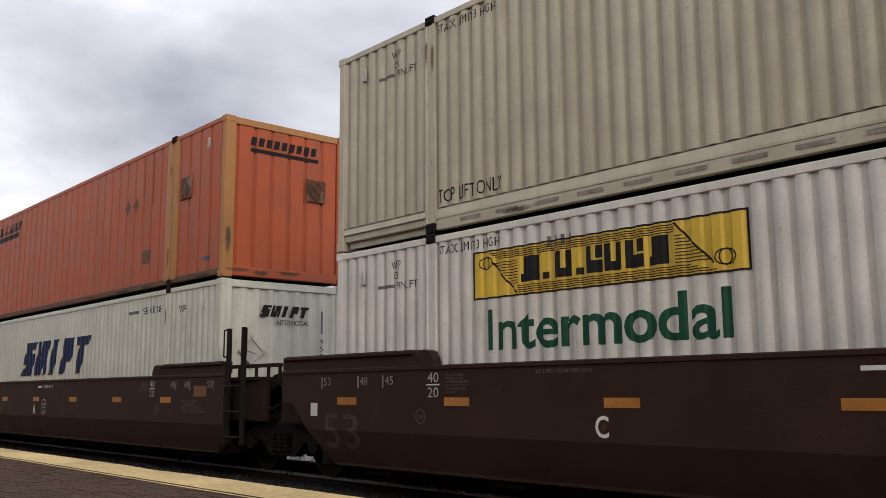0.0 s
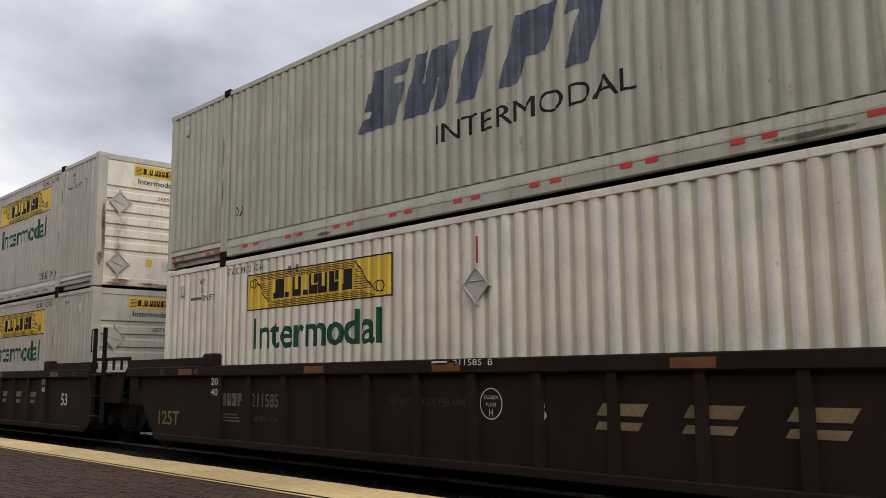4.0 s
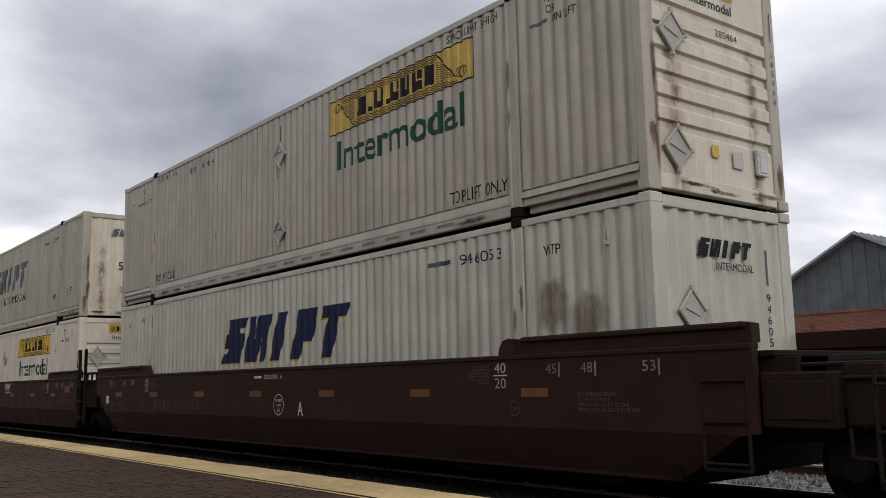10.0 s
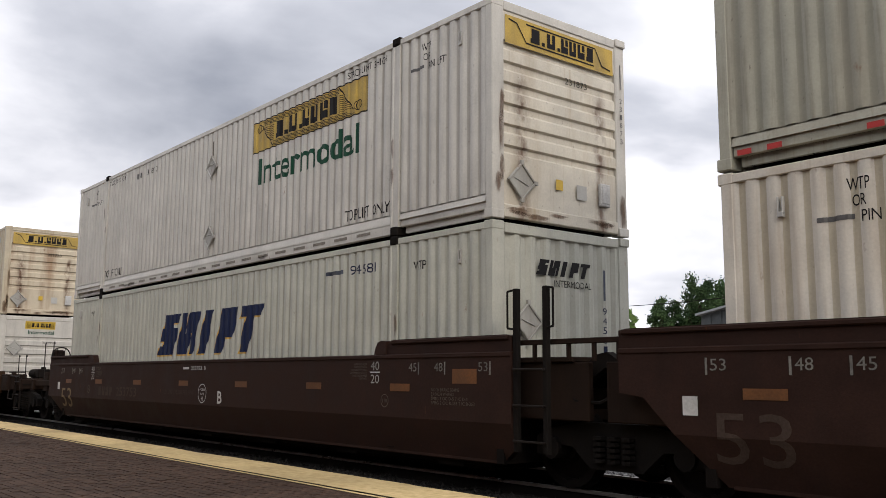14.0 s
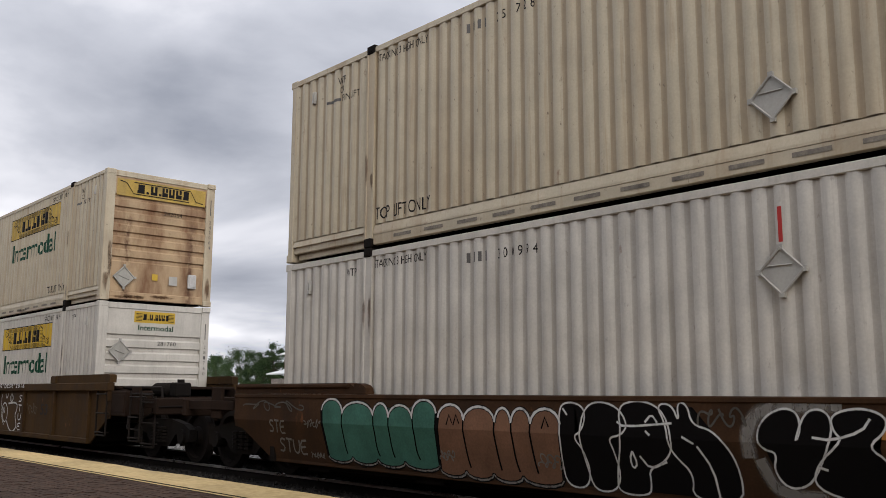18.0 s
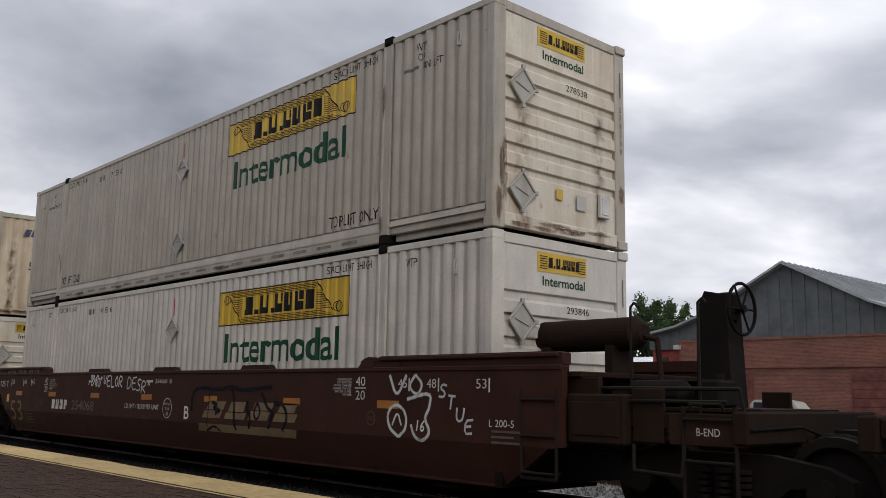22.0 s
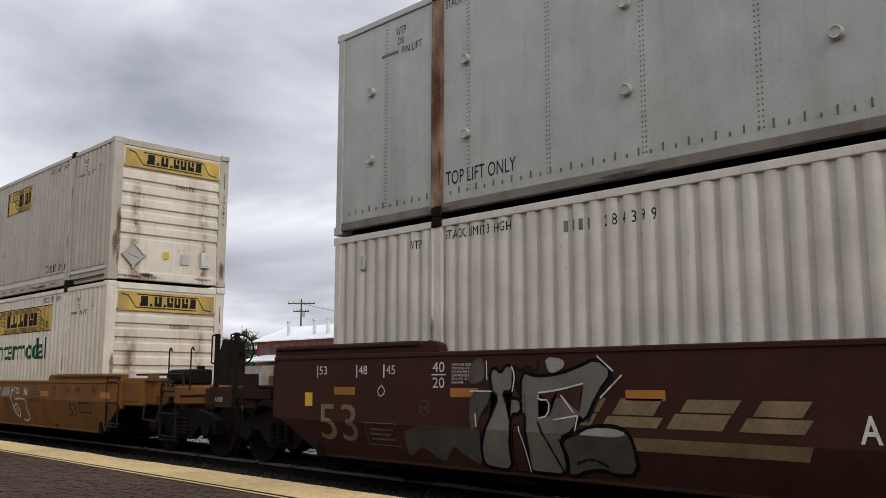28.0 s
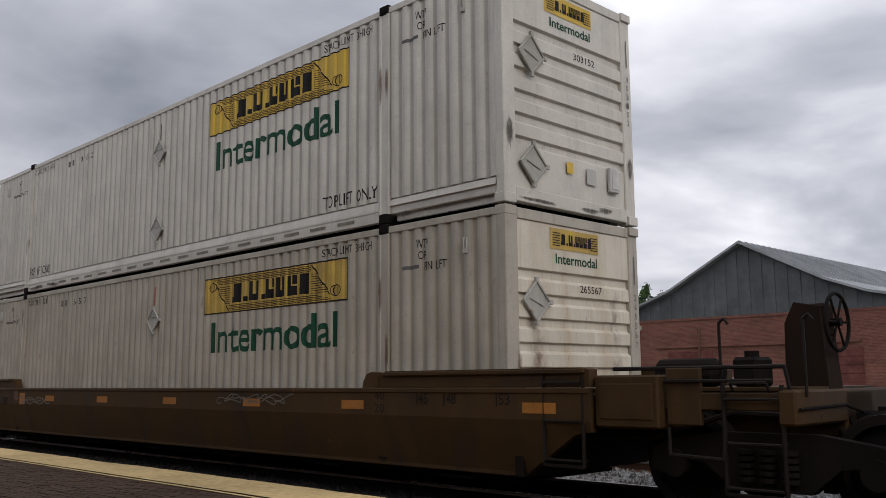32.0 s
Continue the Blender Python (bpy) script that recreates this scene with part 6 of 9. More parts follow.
def end_gear(car, m, paint, sill):
    """Cabinet, pipes, valves and railing on a coupler end, each its own part."""
    def cabinet():
        bm = bmesh.new()
        box(bm, 1.20, 1.92, -0.10, 0.45, 0.80, 1.30, 0.02)
        box(bm, 1.26, 1.86, -0.112, -0.09, 0.88, 1.22, 0.008)
        return finish(bm, "end_cabinet", paint)

    def pipes():
        bm = bmesh.new()
        rods(bm, [(1.3, 0.1, 1.36), (3.05, 0.1, 1.36), (3.1, 0.1, 1.1)], 0.02)
        rods(bm, [(1.95, -0.03, 1.24), (3.0, -0.03, 1.24)], 0.016)
        rods(bm, [(0.4, 0.35, 0.66), (1.6, 0.3, 0.70), (2.4, 0.42, 0.95), (3.2, 0.45, 0.92)], 0.028)
        return finish(bm, "brake_pipe", RUNG)

    def valve():
        bm = bmesh.new()
        rod(bm, (1.45, 0.75, 1.32), (2.05, 0.75, 1.32), 0.14, 14)
        rod(bm, (2.05, 0.75, 1.32), (2.14, 0.75, 1.32), 0.14, 14, 0.06)
        box(bm, 2.3, 2.55, 0.6, 0.95, 1.18, 1.46, 0.03)
        rod(bm, (2.42, 0.78, 1.44), (2.42, 0.78, 1.52), 0.07, 10)
        return finish(bm, "brake_valve", IRON)

    def lever():
        bm = bmesh.new()
        rods(bm, [(2.0, -0.06, 0.82), (2.02, -0.09, 0.58), (2.55, -0.09, 0.56), (2.56, -0.05, 0.84)], 0.018)
        rods(bm, [(2.62, 0.0, 1.15), (2.62, -0.06, 1.22), (2.95, -0.06, 1.22), (2.95, 0.0, 1.15)], 0.013)
        return finish(bm, "stirrup_step", RUNG)

    def hose():
        bm = bmesh.new()
        pts = [(3.15, 0.95, 0.8), (3.3, 0.92, 0.62), (3.5, 0.93, 0.42), (3.68, 1.0, 0.40)]
        rods(bm, pts, 0.032, 8)
        rod(bm, (3.66, 1.0, 0.40), (3.74, 1.02, 0.46), 0.05, 8)
        return finish(bm, "air_hose", IRON)
    for name, make, mt, lab in (("end_cabinet", cabinet, paint, ""), ("brake_pipe", pipes, RUNG, "thin steel pipes and rails"), ("brake_valve", valve, IRON, "black brake valve and cylinder"),
                                ("stirrup_step", lever, RUNG, "bent steel steps"), ("air_hose", hose, IRON, "hanging rubber air hose")):
        part(name, cached((name, mt.name), make), mt, car, lab).matrix_basis = m


def coupler_mesh():
    def make():
        bm = bmesh.new()
        box(bm, 3.05, 3.45, TRACK_Y - 0.1, TRACK_Y + 0.1, 0.74, 0.96, 0.02)
        prism_z(bm, [(3.42, -0.17), (3.72, -0.2), (3.78, -0.05), (3.62, 0.0), (3.64, 0.16), (3.42, 0.17)], TRACK_Y, 0.70, 1.0)
        rods(bm, [(3.2, TRACK_Y - 0.25, 0.9), (3.4, TRACK_Y - 0.3, 0.45), (3.65, TRACK_Y - 0.28, 0.35)], 0.03)
        rods(bm, [(3.22, -0.02, 1.0), (3.22, 0.9, 1.02), (3.3, 1.1, 0.95)], 0.014)
        return finish(bm, "coupler", IRON)
    return cached("coupler", make)


def prism_z(bm, outline, y, z0, z1):
    a = [bm.verts.new((p, y + q, z0)) for p, q in outline]
    b = [bm.verts.new((p, y + q, z1)) for p, q in outline]
    bm.faces.new(a)
    bm.faces.new(b[::-1])
    n = len(a)
    for i in range(n):
        bm.faces.new((a[i], b[i], b[(i + 1) % n], a[(i + 1) % n]))


def ladder_mesh(wide):
    def make():
        bm = bmesh.new()
        for z in (0.42, 0.80, 1.18):
            rods(bm, [(0, 0.06, z), (0, -0.05, z), (wide, -0.05, z), (wide, 0.06, z)], 0.014)
        rods(bm, [(-0.02, -0.02, 1.3), (-0.02, -0.02, 0.36), (wide + 0.02, -0.02, 0.36), (wide + 0.02, -0.02, 1.3)], 0.02)
        return finish(bm, "ladder", RUNG)
    return cached(("ladder", wide), make)


def guard_mesh(tall, side=-1):
    """Upright post with a grab iron on one side."""
    def make():
        bm = bmesh.new()
        box(bm, -0.035, 0.035, -0.02, 0.05, 0.42 if tall > 2.2 else 0.9, tall, 0.008)
        rods(bm, [(0.0, 0.0, tall - 0.48), (side * 0.13, -0.01, tall - 0.46), (side * 0.13, -0.01, tall - 0.03), (0.0, 0.0, tall - 0.01)], 0.013)
        return finish(bm, "guard_post", IRON)
    return cached(("guard", tall, side), make)


def rung_mesh():
    def make():
        bm = bmesh.new()
        rods(bm, [(0.0, 0.0, 0.0), (0.0, -0.05, 0.0), (0.48, -0.05, 0.0), (0.48, 0.0, 0.0)], 0.014)
        return finish(bm, "rung", RUNG)
    return cached("rung", make)


def end_rail_mesh():
    """Low railing along the edge of the end platform."""
    def make():
        bm = bmesh.new()
        box(bm, 0.45, 2.0, -0.03, 0.03, 1.64, 1.70, 0.008)
        for x in (0.72, 0.88, 1.25, 1.62, 1.96):
            box(bm, x - 0.02, x + 0.02, -0.02, 0.02, 1.45, 1.65)
        return finish(bm, "end_rail", DARKRUST)
    return cached("end_rail", make)


def brake_reach_mesh():
    """Bent lever arm over the shared truck."""
    def make():
        bm = bmesh.new()
        prism(bm, [(1.2, 1.3), (1.45, 1.52), (1.62, 1.55), (1.95, 1.36), (2.0, 1.2), (1.85, 1.22), (1.6, 1.38), (1.3, 1.2)], 0.2, 0.32)
        rods(bm, [(1.1, 0.1, 1.2), (1.3, 0.05, 1.02), (1.6, 0.1, 1.0), (1.9, 0.2, 1.15)], 0.02)
        return finish(bm, "brake_lever", IRON)
    return cached("brake_lever", make)


def brake_stand(parent, x, z, tank=False, paint=None):
    paint = paint or IRON
    bm = bmesh.new()
    prism(bm, [(x - 0.42, 1.1), (x + 0.0, 1.1), (x - 0.06, z + 0.15), (x - 0.30, z + 0.2), (x - 0.40, z)], TRACK_Y - 0.28, TRACK_Y + 0.02)
    box(bm, x - 0.2, x - 0.02, TRACK_Y - 0.22, TRACK_Y - 0.02, z - 0.14, z + 0.18, 0.03)
    part("brake_stand", bm, paint, parent, "rusty hand brake housing")
    bm = bmesh.new()
    ring(bm, (x + 0.04, TRACK_Y - 0.12, z), (1, 0, 0), 0.27, 0.018, 26, 6)
    for i in range(6):
        a = math.pi * i / 3
        rod(bm, (x + 0.04, TRACK_Y - 0.12, z), (x + 0.04, TRACK_Y - 0.12 + 0.27 * math.cos(a), z + 0.27 * math.sin(a)), 0.012, 5)
    rod(bm, (x - 0.05, TRACK_Y - 0.12, z), (x + 0.08, TRACK_Y - 0.12, z), 0.04, 8)
    part("brake_wheel", bm, IRON, parent, "black spoked hand brake wheel")
    for dx in (-0.62, 0.16):
        bm = bmesh.new()
        rods(bm, [(x + dx, 0.15, 1.1), (x + dx, 0.15, z - 0.02), (x + dx + 0.05, 0.15, z + 0.02), (x + dx + 0.09, 0.15, z - 0.03)], 0.014)
        part("hand_rail", bm, RUNG, parent)
    if tank:
        bm = bmesh.new()
        rod(bm, (-0.2, TRACK_Y - 0.3, 1.98), (1.3, TRACK_Y - 0.3, 1.98), 0.19, 30)
        for a, b in ((-0.2, -0.3), (1.3, 1.4)):
            rod(bm, (a, TRACK_Y - 0.3, 1.98), (b, TRACK_Y - 0.3, 1.98), 0.19, 30, 0.1)
        box(bm, 0.05, 0.15, TRACK_Y - 0.5, TRACK_Y - 0.1, 1.1, 1.85)
        box(bm, 1.0, 1.1, TRACK_Y - 0.5, TRACK_Y - 0.1, 1.1, 1.85)
        rods(bm, [(1.35, TRACK_Y - 0.3, 1.95), (1.6, TRACK_Y - 0.35, 1.9), (1.7, TRACK_Y - 0.4, 1.2)], 0.03)
        part("air_reservoir", bm, DARKRUST, parent, "rusty cylindrical air reservoir")


def well_car(k, style, sill, endz, paint, front, rear, label, brake=None, tank=False):
    """One unit. front/rear: 'joint' shares a truck with its neighbour, 'coupler' ends in a coupler."""
    x0 = FRONT[k]
    car = thing("well_car", label, "railcar", pose(x0, SIDE_Y, 0), "well cars of the train")
    MOVERS.append((car, (x0, SIDE_Y, 0)))
    if style == "smooth":
        LEANING[car] = BENT[paint.name]
    flip = pose(-LEN, WID, 0, 0, 0, 180)
    for m in (Matrix(), flip):
        part("side_sill", side_of_car(style, sill, endz, paint, front, rear), paint, car).matrix_basis = m
        part("end_guide", cap_of_car(style, sill, endz, paint, front == "joint"), paint, car).matrix_basis = m
        part("end_guide", cap_of_car(style, sill, endz, paint), paint, car).matrix_basis = Matrix.Translation((2 * MID, 0, 0)) @ m @ Matrix.Diagonal((-1, 1, 1, 1)) if m is not flip else \
            Matrix.Translation((0, WID, 0)) @ Matrix.Diagonal((1, -1, 1, 1))
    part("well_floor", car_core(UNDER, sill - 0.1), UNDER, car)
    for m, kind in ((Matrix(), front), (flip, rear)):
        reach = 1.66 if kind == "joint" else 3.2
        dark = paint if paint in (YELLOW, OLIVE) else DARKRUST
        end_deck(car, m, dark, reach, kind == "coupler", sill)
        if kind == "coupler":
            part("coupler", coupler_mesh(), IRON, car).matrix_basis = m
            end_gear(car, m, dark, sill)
            part("ladder", ladder_mesh(0.5), RUNG, car, "worn steel sill step").matrix_basis = m @ Matrix.Translation((2.55, 0.0, -0.1))
            part("ladder", ladder_mesh(0.45), RUNG, car, "worn steel sill step").matrix_basis = m @ Matrix.Translation((0.62, -0.12, 0.05))
    for m, kind in ((0, front), (1, rear)):
        if kind == "coupler":
            truck(car, 2.8 if m == 0 else -LEN - 1.5)
        elif m == 0:
            truck(car, 1.69)
    if front == "joint" or not brake:
        if front == "joint":
            for x, side in ((0.52, -1), (1.0, 1)):
                part("guard_post", guard_mesh(2.30, side), IRON, car, "upright ladder post with a grab iron").location = (x, -0.11, 0)
            for z in (0.55, 0.95, 1.36):
                part("rung", rung_mesh(), RUNG, car, "worn steel ladder rung").location = (0.52, -0.11, z)
            part("end_rail", end_rail_mesh(), DARKRUST, car)
            part("brake_lever", brake_reach_mesh(), IRON, car)
        else:
            part("ladder", ladder_mesh(0.42), RUNG, car, "worn steel side ladder").location = (2.3, -0.14, 0.0)
    if brake:
        brake_stand(car, *brake, tank, DARKRUST if paint in (YELLOW, OLIVE, TAN, UMBER) else None)
    return car


LEANING = {}


def on_car(car, name, draw, material, label="", y=-0.1555):
    bm = bmesh.new()
    draw(bm)
    if car in LEANING:
        bmesh.ops.bisect_plane(bm, geom=bm.verts[:] + bm.edges[:] + bm.faces[:], plane_co=(0, 0, LEANING[car][0]), plane_no=(0, 0, 1))
    for v in bm.verts:
        bend, lean = LEANING.get(car, (0.0, 0.0))
        v.co.y += y + max(0.0, bend - v.co.z) * lean
    return part(name, bm, material, car, label)


GUIDE = ("CONTAINER GUIDE", "MUST BE ROTATED", "FORWARD FOR 96 WIDE", "CONTAINER OR ROTATED", "BACK FOR 102 WIDE", "CONTAINER")
BEAMS = ("NO 24 BRAKE BEAMS", "33 INCH WHEELS", "SPRG 7 OC D-5 7 IC D-5", "SPRG 2 OC B-353 2 IC B-353")


def car_text(car, name, text, x, w, z, h, material, y=-0.1555, right=False):
    """A line of stencilled text; shares its mesh between the cars."""
    def make():
        bm = bmesh.new()
        word(bm, text, 0, w, 0, h)
        return finish(bm, name, material)
    part(name, cached(("text", text, w, h, material.name), make), material, car).location = (x - (w if right else 0.0), y, z)


def stencils(car, unit, number, z=0.0, ribbed=False, at=(-7.09, -7.82, -9.6, -8.35), strong=True):
    """Capacity marks, numbers, reflectors on the near sill."""
    y = -0.1555 if not ribbed else -0.0955
    yt = -0.1555 if not ribbed else -0.1785
    clear = CHALK if number == "254068" else WORN
    for s, a in ((1, "rear"), (-1, "front")):
        def X(d):
            return MID - s * d
        def T(text, d, w, p, q, m=CHALK, yy=y):
            x = X(d) - w / 2
            on_car(car, "stencil", lambda bm: word(bm, text, x, x + w, p, q), m, "", yy)
        if not ribbed:
            if s == 1:
                T("53", 7.75, 0.80, 0.51 + z, 0.98 + z, FAINT if number == "253818" or number == "253753" and unit != "B" else BUFF)
            for t, d in (("53", 8.07), ("48", 7.22), ("45", 6.68)):
                T(t, d, 0.17, 1.36 + z, 1.47 + z, clear)
                on_car(car, "stencil_bar", lambda bm: quad(bm, X(d) - s * 0.14, X(d) - s * 0.115, 1.32 + z, 1.48 + z), clear, "", y)
            T("40", 5.82, 0.2, 1.38 + z, 1.50 + z, CHALK if number == "254068" else SILVERY)
            T("20", 5.82, 0.2, 1.20 + z, 1.32 + z, CHALK if number == "254068" else SILVERY)
            on_car(car, "stencil_bar", lambda bm: quad(bm, X(5.82) - 0.12, X(5.82) + 0.12, 1.345 + z, 1.36 + z), CHALK, "", y)
            for i, text in enumerate(GUIDE):
                car_text(car, "notice_line", text, X(5.62) if s < 0 else X(5.6), 0.028 * len(text) * 0.75, 1.45 + z - 0.04 * i, 0.028, CHALK if number == "254068" else FADED, y, s < 0)
            car_text(car, "stencil", "110", X(6.06) - 0.05, 0.10, 0.92, 0.055, FADED, y)
            on_car(car, "stencil_ring", lambda bm: stroke(bm, [(X(6.06) + 0.085 * math.cos(a), 0.948 + 0.085 * math.sin(a)) for a in np.linspace(0, 2 * math.pi, 19)], 0, 0.01), FADED, "", y)
        else:
            T("20", 5.92, 0.22, 1.17 + z, 1.28 + z, CHALK, -0.1525)
            T("40", 5.92, 0.22, 1.0 + z, 1.11 + z, CHALK, -0.1525)
            T("53", 7.75, 0.16, 1.34 + z, 1.44 + z, FADED, yt)
            T("45", 6.5, 0.16, 1.34 + z, 1.44 + z, FADED, yt)
    if unit and at:
        x, xr, xl, xn = at
        on_car(car, "unit_letter", lambda bm: word(bm, unit, x - 0.085, x + 0.085, 0.80 + z, 1.02 + z, 0, 0.015), CHALK, "", y)
        wide, low, high = (0.78, 1.455, 0.045) if number == "253818" else (1.45, 0.92, 0.10)
        on_car(car, "load_limit", lambda bm: word(bm, "LD LMT 118,500 PER UNIT", xl, xl + wide, low + z, low + high + z), CHALK if strong else FADED if number == "253818" else FAINT, "", y)
        on_car(car, "plate_ring", lambda bm: [stroke(bm, [(xr + 0.17 * math.cos(a), 0.97 + z + 0.17 * math.sin(a)) for a in np.linspace(0, 2 * math.pi, 25)], 0, 0.012),
                                              word(bm, "EXCEEDS", xr - 0.11, xr + 0.11, 1.02 + z, 1.06 + z), word(bm, "PLATE", xr - 0.08, xr + 0.08, 0.94 + z, 0.98 + z), word(bm, "H", xr - 0.03, xr + 0.03, 0.83 + z, 0.91 + z)], CHALK, "", y)
        on_car(car, "car_number", lambda bm: [word(bm, number, xn, xn + 0.47, 1.40 + z, 1.47 + z), word(bm, unit, xn + 0.57, xn + 0.64, 1.40 + z, 1.47 + z),
                                              quad(bm, xn - 0.37, xn - 0.1, 1.415 + z, 1.455 + z)], CHALK, "", y if not ribbed else yt)
    if not ribbed:
        for d in (-7.6, -5.4, -3.0, -0.6, 1.8, 4.2, 6.4):
            on_car(car, "reflector", lambda bm: quad(bm, MID + d - 0.22, MID + d + 0.22, 1.10 + z, 1.20 + z), REFLECT if unit and number in ("254068", "253818") else DIMREF, "amber reflector strip", y)
    else:
        for d in (-6.9, -3.1, -0.4, 2.9, 6.6):
            on_car(car, "reflector", lambda bm: quad(bm, MID + d - 0.24, MID + d + 0.24, 1.335 + z, 1.435 + z), DIMREF, "amber reflector strip", yt)
    if not at or at[0] < -9:
        return
    xn, xb, wn = (-12.94, -13.84, 0.76) if ribbed else (-12.3, -13.45, 1.2)
    on_car(car, "car_number", lambda bm: word(bm, number, xn, xn + wn, 0.84 + z, 1.04 + z, 0, 0.015), FADED if strong or ribbed else FAINT, "", y)
    for i in range(4):
        on_car(car, "initial_block", lambda bm: slab_one(bm, xb + (0.16 if ribbed else 0.24) * i, 0.84 + z, 0.13 if ribbed else 0.17, 0.2, i), CHALK if strong and not ribbed else FADED if ribbed else FAINT, "", y)


def emblem_on_car(car, x, material, y=-0.1555, scale=1.0):
    """Wide slanted company emblem: four leaning slotted blocks over a long bar."""
    for i in range(4):
        a = x + i * 0.72 * scale
        w = (0.58, 0.62, 0.56, 0.58)[i] * scale
        cut = (0.12, 0.10, 0.14, 0.12)[i]
        on_car(car, "emblem_block", lambda bm: quad(bm, a, a + w, 0.83, 0.83 + cut, 0, 0.7 * cut), material, "faded slanted company emblem", y)
        on_car(car, "emblem_block", lambda bm: quad(bm, a + 0.7 * cut + 0.05, a + w * (0.8 if i % 2 else 1.0) + 0.7 * cut + 0.02, 0.845 + cut, 1.10, 0, 0.7 * (0.255 - cut)), material, "faded slanted company emblem", y)
    on_car(car, "emblem_bar", lambda bm: quad(bm, x - 0.16, x + 2.75 * scale, 0.61, 0.735, 0, 0.06), material, "", y)


# ---- the stacks, from the leading one back ----
WHITE_BOX = "white corrugated steel container with yellow sign panel"
BEIGE_BOX = "beige corrugated steel container with yellow sign panel"
CREAM_BOX = "cream corrugated container with tan streaks, yellow sign"
RUST_BOX = "cream corrugated container with rust-stained ribbed end wall"
SWIFT_BOX = "greenish white corrugated container with navy emblem"
IVORY_BOX = "weathered ivory container, blue emblem, rust-streaked end"


def load(k, upper, style, paint, end, label, **more):
    return container(k, upper, style, paint, end, label=label, **more)


load(0, False, "jb", WHITE, "door", WHITE_BOX, sign="rear", tag="290412")
load(0, True, "jb", KHAKI, "wide", "khaki corrugated steel container with yellow sign panel", tag="231187")
load(1, False, "swift", PALE, "vert", SWIFT_BOX, tag="950108")
load(1, True, "orange", ORANGE, "orange", "faded orange steel container with ochre lifting posts")
load(2, False, "jb", IVORY, "door", "tan-streaked container, doors with locking bars leading", sign="rear", tag="281176")
load(2, True, "swift", STONE, "vert", "ivory container, blue emblem, red reflector dashes", tag="950538", ink=NAVYW, shadow=False, inter=True, red=True, endpaint=CREAMEND)
load(3, False, "jb", BEIGE, "small", BEIGE_BOX, tag="287117")
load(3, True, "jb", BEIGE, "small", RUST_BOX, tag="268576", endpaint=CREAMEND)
load(4, False, "swift", PALE, "vert", "greenish white container with worn, fading emblem", tag="102118", ink=NAVYW, lift=-0.16)
load(4, True, "jb", CREAM, "wide", RUST_BOX, tag="242215", lift=0.27, endpaint=RUSTY, yellow=SIGNW)
load(5, False, "swift", PALE, "vert", SWIFT_BOX, tag="946053")
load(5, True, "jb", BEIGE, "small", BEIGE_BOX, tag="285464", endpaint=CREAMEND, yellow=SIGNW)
load(6, False, "jb", IVORY, "small", CREAM_BOX, tag="264910")
load(6, True, "swift", STONE, "vert", IVORY_BOX, tag="103289", ink=NAVYW, shadow=True, inter=True, red=True, endpaint=CREAMEND)
load(7, False, "swift", PALE, "vert", SWIFT_BOX, tag="945811")
load(7, True, "jb", WHITE, "wide", WHITE_BOX, tag="231873", endpaint=CREAMEND, yellow=SIGNW)
load(8, False, "jb", WHITE, "small", WHITE_BOX, tag="300994")
load(8, True, "jb", CREAM, "wide", RUST_BOX, tag="251728", endpaint=RUSTY, yellow=SIGNW)
load(9, False, "jb", WHITE, "small", WHITE_BOX, tag="281760")
load(9, True, "jb", CREAM, "wide", "cream container, end wall heavily stained with rust", tag="242064", endpaint=OCHREEND, yellow=SIGNW)
load(10, False, "jb", WHITE, "small", WHITE_BOX, tag="293846")
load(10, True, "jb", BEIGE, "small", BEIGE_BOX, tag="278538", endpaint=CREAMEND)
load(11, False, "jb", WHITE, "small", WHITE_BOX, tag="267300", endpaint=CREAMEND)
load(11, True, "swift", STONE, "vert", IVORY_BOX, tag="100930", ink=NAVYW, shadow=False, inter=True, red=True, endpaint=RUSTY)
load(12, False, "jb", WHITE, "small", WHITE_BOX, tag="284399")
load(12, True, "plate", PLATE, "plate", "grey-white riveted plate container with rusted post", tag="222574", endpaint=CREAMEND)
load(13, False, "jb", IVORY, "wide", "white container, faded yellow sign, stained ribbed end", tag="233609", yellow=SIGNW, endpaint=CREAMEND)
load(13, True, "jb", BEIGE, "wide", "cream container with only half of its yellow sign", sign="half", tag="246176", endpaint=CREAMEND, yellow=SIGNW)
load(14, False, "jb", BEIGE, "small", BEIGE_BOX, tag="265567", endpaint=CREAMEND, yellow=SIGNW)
load(14, True, "jb", WHITE, "small", WHITE_BOX, tag="303152")

